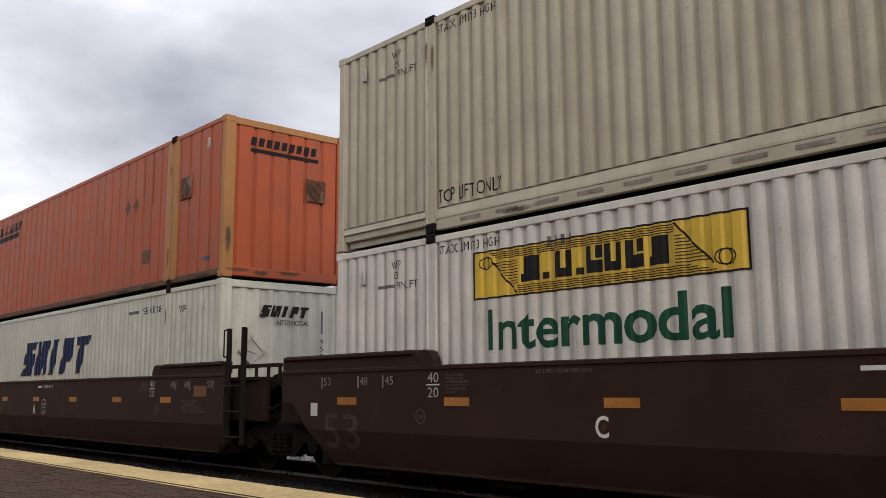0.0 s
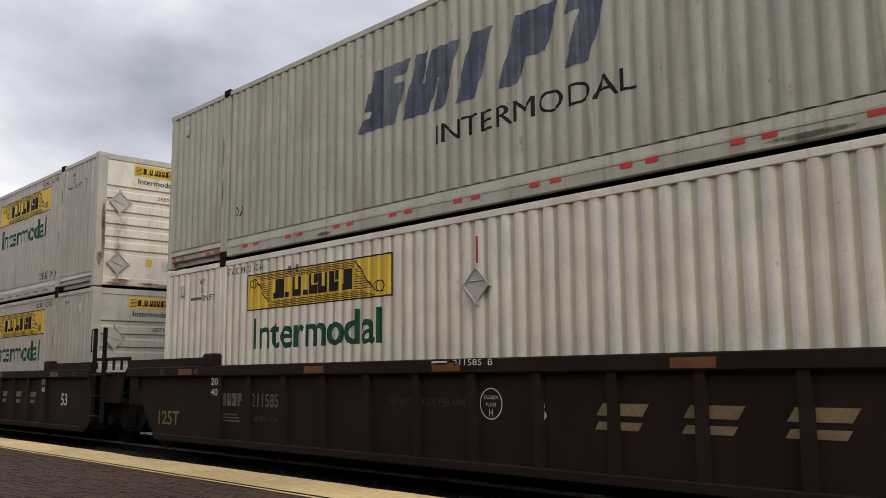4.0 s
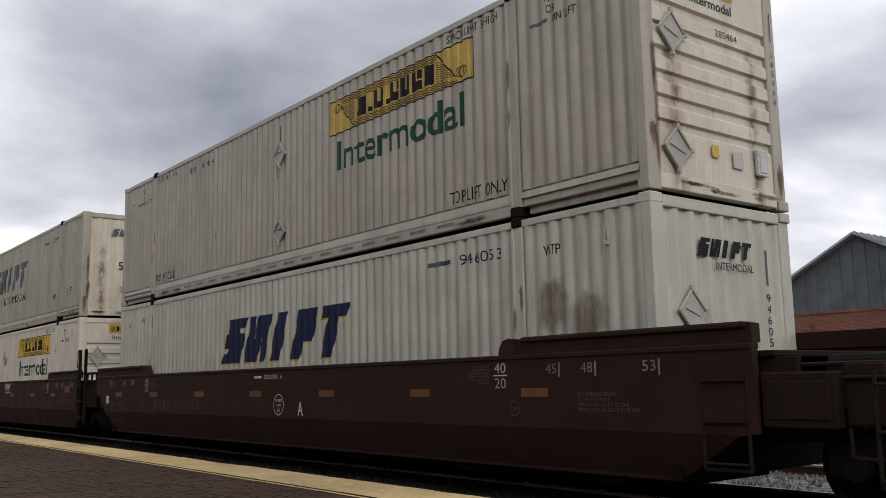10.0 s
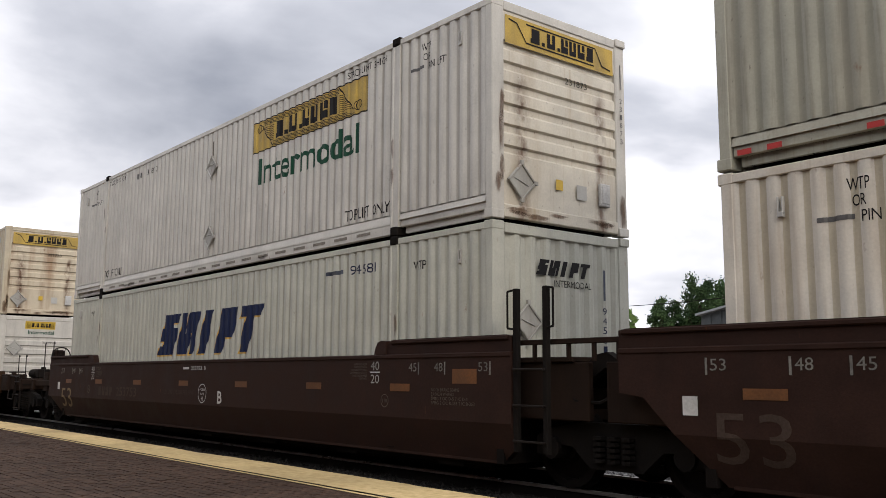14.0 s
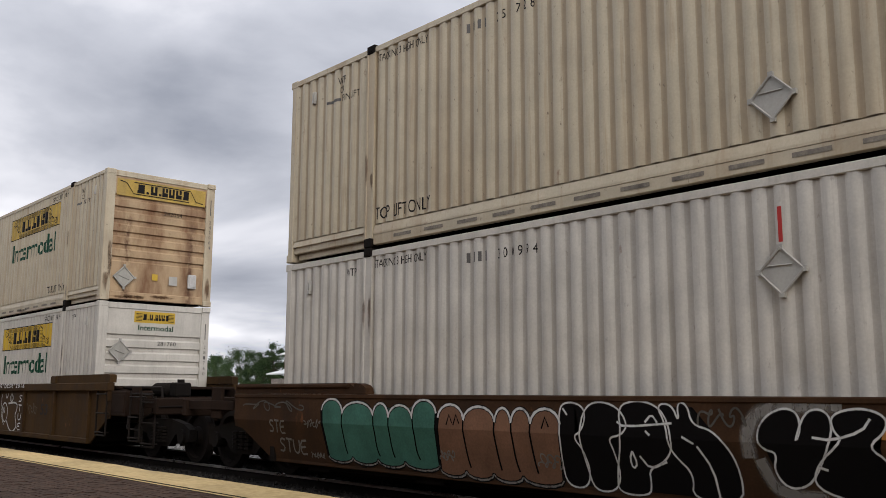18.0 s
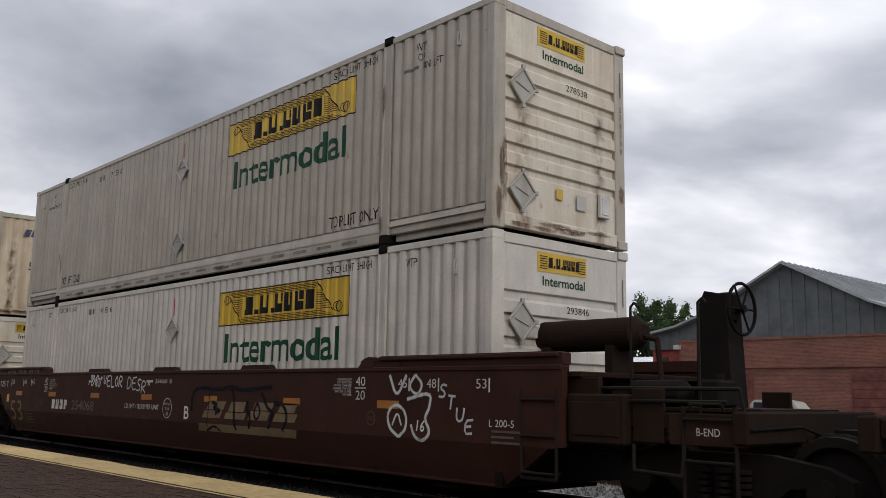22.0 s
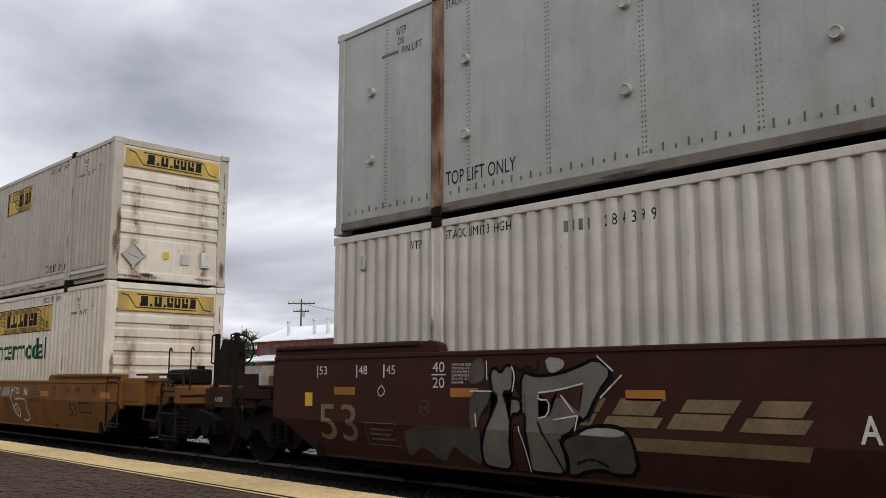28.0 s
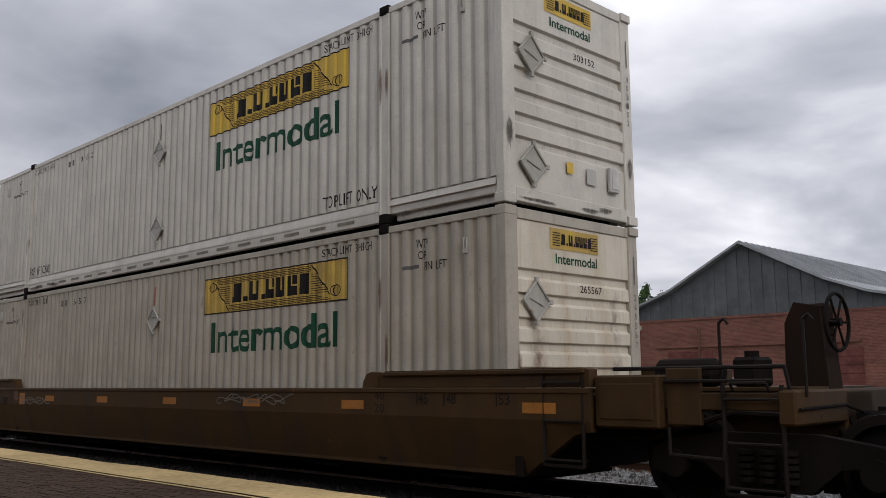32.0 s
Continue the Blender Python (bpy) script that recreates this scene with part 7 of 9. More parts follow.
DARK = "dark brown smooth-sided well car under two stacked containers"
RIBS = "sooty brown rib-sided well car under two stacked containers"
CARS = [
    (0, "smooth", 1.57, 1.77, BROWN, "joint", "joint", DARK, None, False),
    (1, "smooth", 1.57, 1.77, BROWN, "joint", "coupler", DARK, None, False),
    (2, "ribbed", 1.48, 1.62, SOOT, "coupler", "joint", RIBS, (2.6, 1.78), False),
    (3, "ribbed", 1.48, 1.62, SOOT, "joint", "joint", RIBS, None, False),
    (4, "ribbed", 1.48, 1.62, SOOT, "joint", "coupler", RIBS, None, False),
    (5, "smooth", 1.57, 1.77, BROWN, "coupler", "joint", DARK, None, False),
    (6, "smooth", 1.57, 1.77, BROWN, "joint", "joint", "dark brown smooth well car with green and teal graffiti", None, False),
    (7, "smooth", 1.57, 1.77, BROWN, "joint", "coupler", DARK, (-18.3, 2.17), False),
    (8, "smooth", 1.25, 1.40, TAN, "coupler", "coupler", "rust-brown well car covered with outlined graffiti", (2.7, 1.85), False),
    (9, "ribbed", 1.46, 1.63, UMBER, "coupler", "coupler", "rust-brown rib-sided well car with chalky tags", None, False),
    (10, "smooth", 1.60, 1.74, OXIDE, "coupler", "joint", "dark brown smooth well car, white tags, buff emblem", (2.45, 2.2), True),
    (11, "smooth", 1.60, 1.74, OXIDE, "joint", "joint", DARK, None, False),
    (12, "smooth", 1.60, 1.74, OXIDE, "joint", "coupler", "dark brown smooth well car with silver graffiti", None, False),
    (13, "smooth", 1.25, 1.38, YELLOW, "coupler", "coupler", "faded yellow smooth-sided well car with white tags", (3.05, 1.80), False),
    (14, "smooth", 1.18, 1.38, OLIVE, "coupler", "coupler", "soiled ochre smooth-sided well car with amber reflectors", (3.05, 1.78), False),
]
CAR = {}
for k, style, sill, endz, paint, front, rear, label, brake, tank in CARS:
    CAR[k] = well_car(k, style, sill, endz, paint, front, rear, label, brake, tank)
UNITS = {0: ("C", "253818"), 1: ("A", "253818"), 2: ("B", "211585"), 3: ("C", "211585"), 4: ("A", "211585"), 5: ("A", "253753"), 6: ("C", "253753"),
         7: ("B", "253753"), 10: ("B", "254068"), 11: ("C", "254068"), 12: ("A", "254068")}
MARKS = {6: None, 0: (-11.33, -6.6, -12.2, -8.35), 11: None, 1: (-8.78, -8.12, -7.7, -8.2), 12: (-9.03, -8.44, -8.03, -8.3), 3: (-7.59, -6.9, -12.0, -7.2), 4: (-7.59, -6.9, -12.0, -7.95)}
for k, (unit, number) in UNITS.items():
    stencils(CAR[k], unit, number, -0.02 if k not in (2, 3, 4) else 0.0, k in (2, 3, 4), MARKS.get(k, (-7.09, -7.82, -9.6, -8.35)), k in (10, 11, 12))
for k in (8, 13, 14):
    for d in (-4.0, -1.6, 0.9, 3.3, 5.6, 8.62):
        on_car(CAR[k], "reflector", lambda bm: quad(bm, MID + d - 0.22, MID + d + 0.22, 0.92, 1.03), REFLECT, "amber reflector strip")
for k in (10, 11, 12):
    emblem_on_car(CAR[k], (-6.53, -9.53, -12.3)[k - 10], DIMEMB if k == 11 else BUFF)


# ---- graffiti and notices on the cars ----
def tag(k, seed, x0, x1, z0, z1, material=None, w=0.03, loops=3.2, y=-0.158):
    on_car(CAR[k], "graffiti_tag", lambda bm: swing(bm, seed, x0, x1, z0, z1, 0, 30, w, loops), material or SPRAYW, "looping spray-paint tag", y)


def blob(k, name, pts, material, label, y=-0.157, outline=None, w=0.03):
    """Filled graffiti shape with its outline."""
    def fill(bm):
        f = bm.faces.new([bm.verts.new((x, 0, z)) for x, z in pts])
        bmesh.ops.triangulate(bm, faces=[f])
    if material:
        on_car(CAR[k], name, fill, material, label, y)
    if outline:
        on_car(CAR[k], name + "_outline", lambda bm: stroke(bm, list(pts) + [pts[0]], 0, w), outline, "", y - 0.002)


def soften(pts, closed=True, times=2):
    """Round the corners of an outline."""
    for _ in range(times):
        n = len(pts)
        out = [] if closed else [pts[0]]
        for i in range(n if closed else n - 1):
            p, q = pts[i], pts[(i + 1) % n]
            out += [(p[0] * 0.75 + q[0] * 0.25, p[1] * 0.75 + q[1] * 0.25), (p[0] * 0.25 + q[0] * 0.75, p[1] * 0.25 + q[1] * 0.75)]
        pts = out if closed else out + [pts[-1]]
    return pts


def mist(k, pts, w, material=None, y=-0.158, label="", times=2, name="graffiti_tag"):
    """A sprayed line: dense along its middle, fading out to both sides."""
    pts = soften(pts, False, times)

    def draw(bm):
        thick = bm.verts.layers.float.new("thickness")
        prev = None
        for i, (x, z) in enumerate(pts):
            a, b = pts[max(i - 1, 0)], pts[min(i + 1, len(pts) - 1)]
            dx, dz = b[0] - a[0], b[1] - a[1]
            l = math.hypot(dx, dz) or 1.0
            cur = []
            for d, t in ((-1.0, 0.0), (-0.35, 1.0), (0.35, 1.0), (1.0, 0.0)):
                v = bm.verts.new((x - dz / l * w * d, -i * 0.00003, z + dx / l * w * d))
                v[thick] = t
                cur.append(v)
            if prev:
                for j in range(3):
                    bm.faces.new((prev[j], prev[j + 1], cur[j + 1], cur[j]))
            prev = cur
    on_car(CAR[k], name, draw, material or MIST, label, y)


# hand-drawn capitals, as strokes in the unit square
PEN = {
    "A": [[(0, 0), (0.5, 1), (1, 0)], [(0.2, 0.4), (0.85, 0.42)]], "C": [[(1, 0.85), (0.5, 1), (0, 0.5), (0.5, 0), (1, 0.15)]],
    "D": [[(0, 0), (0, 1), (0.8, 0.8), (1, 0.4), (0.6, 0), (0, 0)]], "E": [[(1, 1), (0, 0.95), (0, 0), (1, 0.05)], [(0, 0.5), (0.8, 0.55)]],
    "G": [[(1, 0.85), (0.5, 1), (0, 0.5), (0.5, 0), (1, 0.1), (1, 0.5), (0.5, 0.5)]], "I": [[(0.5, 0), (0.5, 1)]], "K": [[(0, 0), (0, 1)], [(1, 1), (0, 0.45), (1, 0)]],
    "L": [[(0, 1), (0.05, 0), (1, 0.05)]], "M": [[(0, 0), (0.15, 1), (0.5, 0.4), (0.85, 1), (1, 0)]], "O": [[(0.5, 1), (0, 0.6), (0.4, 0), (1, 0.45), (0.5, 1)]],
    "P": [[(0, 0), (0, 1), (0.9, 0.85), (0.8, 0.5), (0, 0.45)]], "R": [[(0, 0), (0, 1), (0.9, 0.85), (0.8, 0.5), (0.05, 0.45), (1, 0)]],
    "S": [[(1, 0.9), (0.4, 1), (0.1, 0.7), (0.9, 0.4), (0.7, 0.05), (0, 0.1)]], "T": [[(0, 1), (1, 0.95)], [(0.5, 0.97), (0.45, 0)]],
    "U": [[(0, 1), (0.05, 0.2), (0.5, 0), (0.95, 0.2), (1, 1)]], "V": [[(0, 1), (0.45, 0), (1, 1)]],
    "0": [[(0.5, 1), (0.05, 0.6), (0.4, 0), (0.95, 0.45), (0.5, 1)]], "1": [[(0.5, 0), (0.5, 1)]], "2": [[(0, 0.8), (0.5, 1), (0.9, 0.75), (0, 0), (1, 0.05)]],
    "6": [[(0.8, 1), (0.2, 0.6), (0.05, 0.2), (0.5, 0), (0.9, 0.25), (0.5, 0.5), (0.1, 0.3)]], "'": [[(0.4, 1), (0.3, 0.65)], [(0.75, 1), (0.65, 0.65)]],
}


def scrawl(k, text, x0, x1, z0, z1, w=0.03, material=None, y=-0.158, rise=0.0, seed=0):
    """Hand-sprayed writing along the side of a car."""
    rng = random.Random(seed)
    step = (x1 - x0) / len(text)

    def draw(bm):
        for i, ch in enumerate(text):
            a, b = x0 + i * step, z0 + rise * i + rng.uniform(-0.06, 0.06) * (z1 - z0)
            for j, line in enumerate(PEN.get(ch, ())):
                pts = [(a + p * step * 0.82 + q * 0.02, b + q * (z1 - z0)) for p, q in line]
                stroke(bm, soften(pts, False, 1), -0.0004 * j, w)
    on_car(CAR[k], "graffiti_writing", draw, material or SPRAYW, "hand-sprayed writing", y)


def piece(k, pts, fill, label, y, edge=None, w=0.03, soft=1, inner=None):
    """Filled graffiti shape with a dark inner line and a pale edge."""
    pts = soften(pts, True, soft)
    blob(k, "graffiti_piece", pts, fill, label, y, None)
    if edge:
        on_car(CAR[k], "graffiti_outline", lambda bm: stroke(bm, pts + pts[:2], 0, w), edge, "", y - 0.003)
    if inner:
        on_car(CAR[k], "graffiti_outline", lambda bm: stroke(bm, pts + pts[:2], 0, w * 2.0), inner, "", y - 0.0015)


# second unit of the third car: olive, teal and brown letter shapes with dark and white edges
blob(6, "graffiti_shadow", [(-13.36, 0.84), (-13.24, 0.5), (-12.95, 0.3), (-12.75, 0.28), (-13.0, 0.42), (-13.22, 0.62)], SPRAYL, "white cast edge of spray paint", -0.1565)
piece(6, [(-12.95, 1.47), (-12.22, 1.27), (-12.24, 0.9), (-12.14, 0.86), (-12.2, 0.5), (-12.33, 0.37), (-12.77, 0.285), (-13.02, 0.38), (-13.25, 0.58), (-13.36, 0.88), (-13.21, 0.91), (-12.97, 0.76), (-12.74, 0.69), (-12.67, 0.8), (-12.7, 1.13), (-12.89, 1.28)],
      SPRAYG, "olive green spray-painted letter shape", -0.158, SPRAYW, 0.025, 1, SPRAYK)
piece(6, [(-12.27, 1.45), (-11.94, 1.29), (-11.95, 0.75), (-11.93, 0.59), (-11.66, 0.6), (-11.6, 0.78), (-11.43, 0.75), (-11.46, 0.39), (-11.57, 0.29), (-11.98, 0.29), (-12.14, 0.4), (-12.13, 0.8), (-12.23, 0.94)],
      SPRAYB, "deep teal spray-painted letter shape", -0.158, SPRAYW, 0.025, 1, SPRAYK)
piece(6, [(-11.98, 1.54), (-11.23, 1.26), (-11.18, 1.44), (-11.12, 1.34), (-11.14, 1.1), (-11.22, 0.93), (-11.4, 0.94), (-11.29, 0.73), (-11.13, 0.61), (-11.13, 0.3), (-11.44, 0.34), (-11.4, 0.72), (-11.6, 0.79), (-11.58, 1.12), (-11.77, 1.23), (-11.93, 1.17)],
      SEA, "pale teal spray-painted letter shape", -0.160, SPRAYW, 0.022, 1, SPRAYK)
piece(6, [(-11.92, 1.17), (-11.74, 1.23), (-11.58, 1.12), (-11.6, 0.77), (-11.74, 0.69), (-11.91, 0.72)], RUSSET, "brown spray-painted counter", -0.163, SPRAYK, 0.02)
blob(6, "graffiti_shadow", [(-11.82, 1.03), (-11.77, 1.03), (-11.76, 0.83), (-11.82, 0.82)], SPRAYW, "white slot of spray paint", -0.166)
blob(6, "graffiti_shadow", [(-11.91, 0.70), (-11.62, 0.735), (-11.65, 0.62), (-11.89, 0.61)], SPRAYW, "white underside of spray paint", -0.163)
for pts in ([(-12.53, 1.16), (-12.44, 1.11), (-12.46, 0.89), (-12.52, 0.85)], [(-12.48, 0.75), (-12.39, 0.75), (-12.48, 0.57), (-12.58, 0.57)]):
    blob(6, "graffiti_shadow", pts, SPRAYL, "pale slot with a dark rim", -0.1625, SPRAYK, 0.022)
piece(6, [(-11.1, 1.22), (-10.66, 1.05), (-10.71, 0.86), (-10.85, 0.65), (-10.63, 0.54), (-10.29, 0.35), (-10.4, 0.29), (-10.98, 0.29), (-11.09, 0.73), (-11.22, 0.94)], RUSSET, "brown spray-painted letter shape", -0.1565, SPRAYL, 0.02, 1, SPRAYK)
blob(6, "graffiti_shadow", [(-10.96, 0.9), (-10.86, 0.86), (-10.94, 0.74)], SPRAYL, "pale slot", -0.161, SPRAYK, 0.016)
blob(6, "graffiti_shadow", [(-10.64, 1.0), (-10.6, 0.93), (-10.78, 0.66), (-10.82, 0.68)], SPRAYL, "white cast edge of spray paint", -0.156)
blob(6, "graffiti_shadow", [(-11.0, 0.5), (-10.72, 0.29), (-10.82, 0.29), (-11.02, 0.42)], SPRAYL, "white cast edge of spray paint", -0.161)
for i, (a, b, lo, hi) in enumerate(((-13.97, -13.4, 1.36, 1.52), (-13.97, -13.46, 1.2, 1.36), (-14.07, -13.5, 1.02, 1.18), (-14.3, -13.75, 0.6, 0.9), (-13.95, -13.45, 0.45, 0.8))):
    tag(6, 11 + i, a, b, lo, hi, None, 0.02, 4.2)
scrawl(6, "16", -12.62, -12.38, 1.42, 1.54, 0.018)
mist(6, [(-12.85, 1.46), (-12.6, 1.45)], 0.02)
mist(6, [(-7.2, 1.38), (-6.65, 1.40)], 0.16, HAZE, -0.1575, "soft patch of grey overspray")
tag(6, 13, -7.25, -6.6, 1.28, 1.50, None, 0.035, 4.0, -0.1595)
mist(6, [(-7.15, 1.2), (-7.0, 1.24), (-7.05, 1.18), (-6.8, 1.23), (-6.6, 1.2)], 0.03, None, -0.1595)

# single brown car: green and tan bubbles, black bubble shapes, silver curtain, tags
def bubble_row(k, tops, z0, fill, label, low, seed):
    """One run of bubble letters: a scalloped outline, filled, with dark strokes between the bubbles."""
    rng = random.Random(seed)
    top, gaps = [], []
    for i, (a, b, z) in enumerate(tops):
        m = (a + b) / 2
        top += [(m + (b - a) * 0.5 * math.cos(u), z - 0.17 + 0.17 * math.sin(u)) for u in np.linspace(math.pi * 0.98, 0.02 * math.pi, 9)]
        if i:
            gaps.append(a)
    foot = []
    n = len(low) - 1
    for i in range(n):
        m, h = (low[i] + low[i + 1]) / 2, (low[i + 1] - low[i]) / 2
        foot += [(m + h * math.cos(u), z0 + 0.07 - 0.08 * math.sin(u)) for u in np.linspace(math.pi, 0, 7)]
    blob(k, "graffiti_piece", top + foot[::-1], fill, label, -0.157)
    on_car(CAR[k], "graffiti_outline", lambda bm: stroke(bm, top + foot[::-1] + top[:1], 0, 0.05), SPRAYK, "", -0.1575)
    mist(k, top, 0.024, None, -0.160, "white sprayed edge", 0, "graffiti_outline")
    mist(k, foot, 0.02, HAZE, -0.160, "grey sprayed edge", 0, "graffiti_outline")
    for x in gaps:
        d = rng.uniform(-0.03, 0.06)
        on_car(CAR[k], "graffiti_outline", lambda bm: stroke(bm, soften([(x, 1.0), (x + d, 0.8), (x + d * 0.4, 0.55), (x + d + 0.03, z0 + 0.12)], False), 0, 0.026), SPRAYK, "", -0.1595)


bubble_row(8, ((-14.9, -14.42, 1.19), (-14.42, -13.74, 1.15), (-13.74, -13.42, 1.14), (-13.42, -12.95, 1.12), (-12.95, -12.5, 1.19)), 0.34, SPRAYM, "sea green bubble letters", (-14.86, -14.3, -13.75, -13.2, -12.55), 3)
bubble_row(8, ((-12.47, -12.03, 1.14), (-12.03, -11.52, 1.12), (-11.52, -11.27, 1.11), (-11.27, -10.98, 1.11), (-10.98, -10.56, 1.11)), 0.30, SPRAYT, "tan bubble letters", (-12.55, -12.1, -11.65, -11.2, -10.62), 4)
for x in (-12.32, -12.2, -10.82):
    on_car(CAR[8], "graffiti_outline", lambda bm: stroke(bm, [(x, 0.9), (x + 0.05, 1.02), (x + 0.1, 0.92)], 0, 0.022), SPRAYK, "", -0.161)
scrawl(8, "STE", -16.3, -15.85, 0.68, 0.86, 0.03, SPRAYS)
scrawl(8, "STUE", -16.1, -15.35, 0.40, 0.60, 0.03, SPRAYS)
tag(8, 31, -15.35, -14.95, 0.78, 0.9, SPRAYS, 0.014, 4)
tag(8, 32, -15.3, -14.95, 0.36, 0.44, SPRAYS, 0.014, 4)
tag(8, 33, -12.5, -12.25, 0.48, 0.6, SPRAYS, 0.016, 3, -0.162)
tag(8, 34, -10.92, -10.6, 0.48, 0.64, SPRAYS, 0.016, 3, -0.162)
BLACKS = (
    [(-10.57, 1.14), (-10.43, 1.19), (-10.25, 1.14), (-10.23, 1.01), (-10.29, 0.89), (-10.4, 0.83), (-10.28, 0.69), (-10.24, 0.46), (-10.34, 0.31), (-10.58, 0.33), (-10.6, 0.56), (-10.57, 0.88)],
    [(-10.24, 1.12), (-10.08, 1.2), (-9.83, 1.15), (-9.70, 0.98), (-9.78, 0.87), (-9.95, 0.84), (-9.90, 0.71), (-9.86, 0.48), (-9.96, 0.31), (-10.23, 0.30), (-10.27, 0.54), (-10.31, 0.73), (-10.31, 0.89)],
    [(-9.82, 1.15), (-9.6, 1.21), (-9.38, 1.17), (-9.25, 1.03), (-9.21, 0.78), (-9.32, 0.64), (-9.52, 0.56), (-9.52, 0.43), (-9.56, 0.30), (-9.93, 0.30), (-9.91, 0.48), (-9.78, 0.87)],
    [(-9.37, 1.17), (-9.2, 1.18), (-9.12, 1.0), (-9.14, 1.19), (-9.03, 1.18), (-8.99, 0.99), (-8.78, 0.95), (-8.61, 0.77), (-8.55, 0.54), (-8.58, 0.32), (-9.1, 0.31), (-9.03, 0.54), (-9.19, 0.69), (-9.25, 0.78), (-9.27, 0.99)],
    [(-8.36, 0.89), (-8.3, 1.06), (-8.12, 1.16), (-7.98, 1.13), (-7.95, 0.98), (-8.02, 0.85), (-7.92, 1.12), (-7.78, 1.16), (-7.69, 1.08), (-7.70, 0.92), (-7.82, 0.68), (-7.95, 0.51), (-8.14, 0.48), (-8.24, 0.63), (-8.18, 0.78), (-8.30, 0.80)],
    [(-7.70, 1.11), (-7.46, 1.17), (-7.26, 1.11), (-7.26, 0.99), (-7.42, 0.86), (-7.25, 0.75), (-7.22, 0.5), (-7.5, 0.40), (-7.91, 0.50), (-7.85, 0.7), (-7.6, 0.91), (-7.68, 0.97)],
)
blob(8, "graffiti_piece", [(-10.55, 1.12), (-8.98, 1.15), (-8.7, 0.85), (-8.62, 0.34), (-10.5, 0.34)], SPRAYK, "black ground between the letter shapes", -0.1566)
mist(8, [(-8.44, 0.72), (-8.45, 1.0), (-8.25, 1.17), (-7.6, 1.18)], 0.10, HAZE, -0.1565, "soft grey overspray", 2, "graffiti_halo")
mist(8, [(-8.35, 0.72), (-8.28, 0.5), (-8.1, 0.42), (-7.8, 0.42)], 0.09, HAZE, -0.1565, "soft grey overspray", 2, "graffiti_halo")
for i, pts in enumerate(BLACKS):
    soft = soften(pts, True, 2)
    blob(8, "graffiti_piece", soft, SPRAYK, "black bubble letter shape", -0.157 - 0.0008 * i)
    mist(8, soft[2:] + soft[:3], 0.016, None, -0.1585 - 0.0008 * i, "thin white sprayed edge", 0, "graffiti_outline")
for pts in ([(-9.83, 1.0), (-9.75, 0.95), (-9.2, 1.0)], [(-9.5, 1.0), (-9.42, 1.08), (-9.36, 1.0)], [(-9.5, 0.92), (-9.45, 0.88)], [(-9.68, 0.72), (-9.64, 0.6), (-9.7, 0.55), (-9.72, 0.65), (-9.68, 0.72)],
            [(-9.6, 0.68), (-9.5, 0.56), (-9.3, 0.64)], [(-10.52, 1.12), (-10.46, 1.05)], [(-7.86, 0.92), (-7.7, 0.9), (-7.45, 0.98), (-7.38, 1.08)], [(-7.84, 0.68), (-7.76, 0.66)], [(-9.1, 0.88), (-8.98, 0.82)], [(-8.95, 0.8), (-8.82, 0.6), (-8.8, 0.34)]):
    mist(8, pts, 0.018, None, -0.1645, "", 1, "graffiti_outline")
tag(8, 35, -8.9, -8.45, 0.98, 1.16, HAZEL, 0.02, 2.4)
curtain = [(-5.82, 1.2), (-3.22, 1.2), (-3.22, 0.85), (-2.95, 0.62), (-2.75, 0.31), (-5.98, 0.31), (-5.95, 0.6), (-5.8, 0.76)]
blob(8, "graffiti_piece", curtain, SMOKE, "silver spray-painted curtain shape", -0.157)
folds = (-5.82, -5.23, -4.63, -4.22, -3.85, -3.22)
for i, (a, b) in enumerate(zip(folds, folds[1:])):
    m, h = (a + b) / 2, (b - a) / 2
    blob(8, "graffiti_shade", [(m + h * 0.86 * math.cos(u), 1.2 - 0.15 * math.sin(u)) for u in np.linspace(0, math.pi, 11)], TAN, "bare paint between the folds", -0.158)
    mist(8, [(m + h * 0.92 * math.cos(u), 1.19 - 0.17 * math.sin(u)) for u in np.linspace(0, math.pi, 9)], 0.03, None, -0.161, "white sprayed swag", 1, "graffiti_outline")
    on_car(CAR[8], "graffiti_outline", lambda bm: stroke(bm, soften([(a, 1.19), (a, 0.92), (a + 0.03, 0.78), (a + 0.2, 0.6), (a + 0.34, 0.33)], False), 0, 0.045), SPRAYK, "", -0.160)
    mist(8, [(a + 0.03, 1.1), (a + 0.03, 0.84), (a + 0.16, 0.68), (a + 0.36, 0.36)], 0.018, None, -0.162, "", 2, "graffiti_outline")
    for d, z in ((0.08, 0.93), (0.12, 0.84), (0.2, 0.74), (0.25, 0.52)):
        mist(8, [(a + d, z), (m + d * 0.5, z + 0.015), (b - 0.06 + d * 0.4, z)], 0.018, HAZE if z > 0.75 else DUSK, -0.1605, "", 0, "graffiti_shade")
mist(8, [(-5.80, 0.74), (-5.94, 0.62), (-6.0, 0.4)], 0.03, None, -0.161, "", 2, "graffiti_outline")
mist(8, [(-3.22, 1.2), (-3.22, 0.9), (-3.05, 0.8), (-2.95, 0.62), (-2.75, 0.45), (-2.7, 0.31)], 0.03, None, -0.161, "", 1, "graffiti_outline")
for seed, a, b, lo, hi in ((21, -2.62, -2.2, 0.52, 0.70), (25, -2.4, -1.9, 0.33, 0.5), (26, -3.1, -2.2, 0.95, 1.16), (22, -1.85, -0.8, 0.85, 1.15), (27, -0.6, 0.65, 0.85, 1.14), (24, -16.9, -15.4, 1.0, 1.15), (36, -6.7, -6.0, 0.95, 1.17)):
    tag(8, seed, a, b, lo, hi, HAZEL, 0.02, 4)
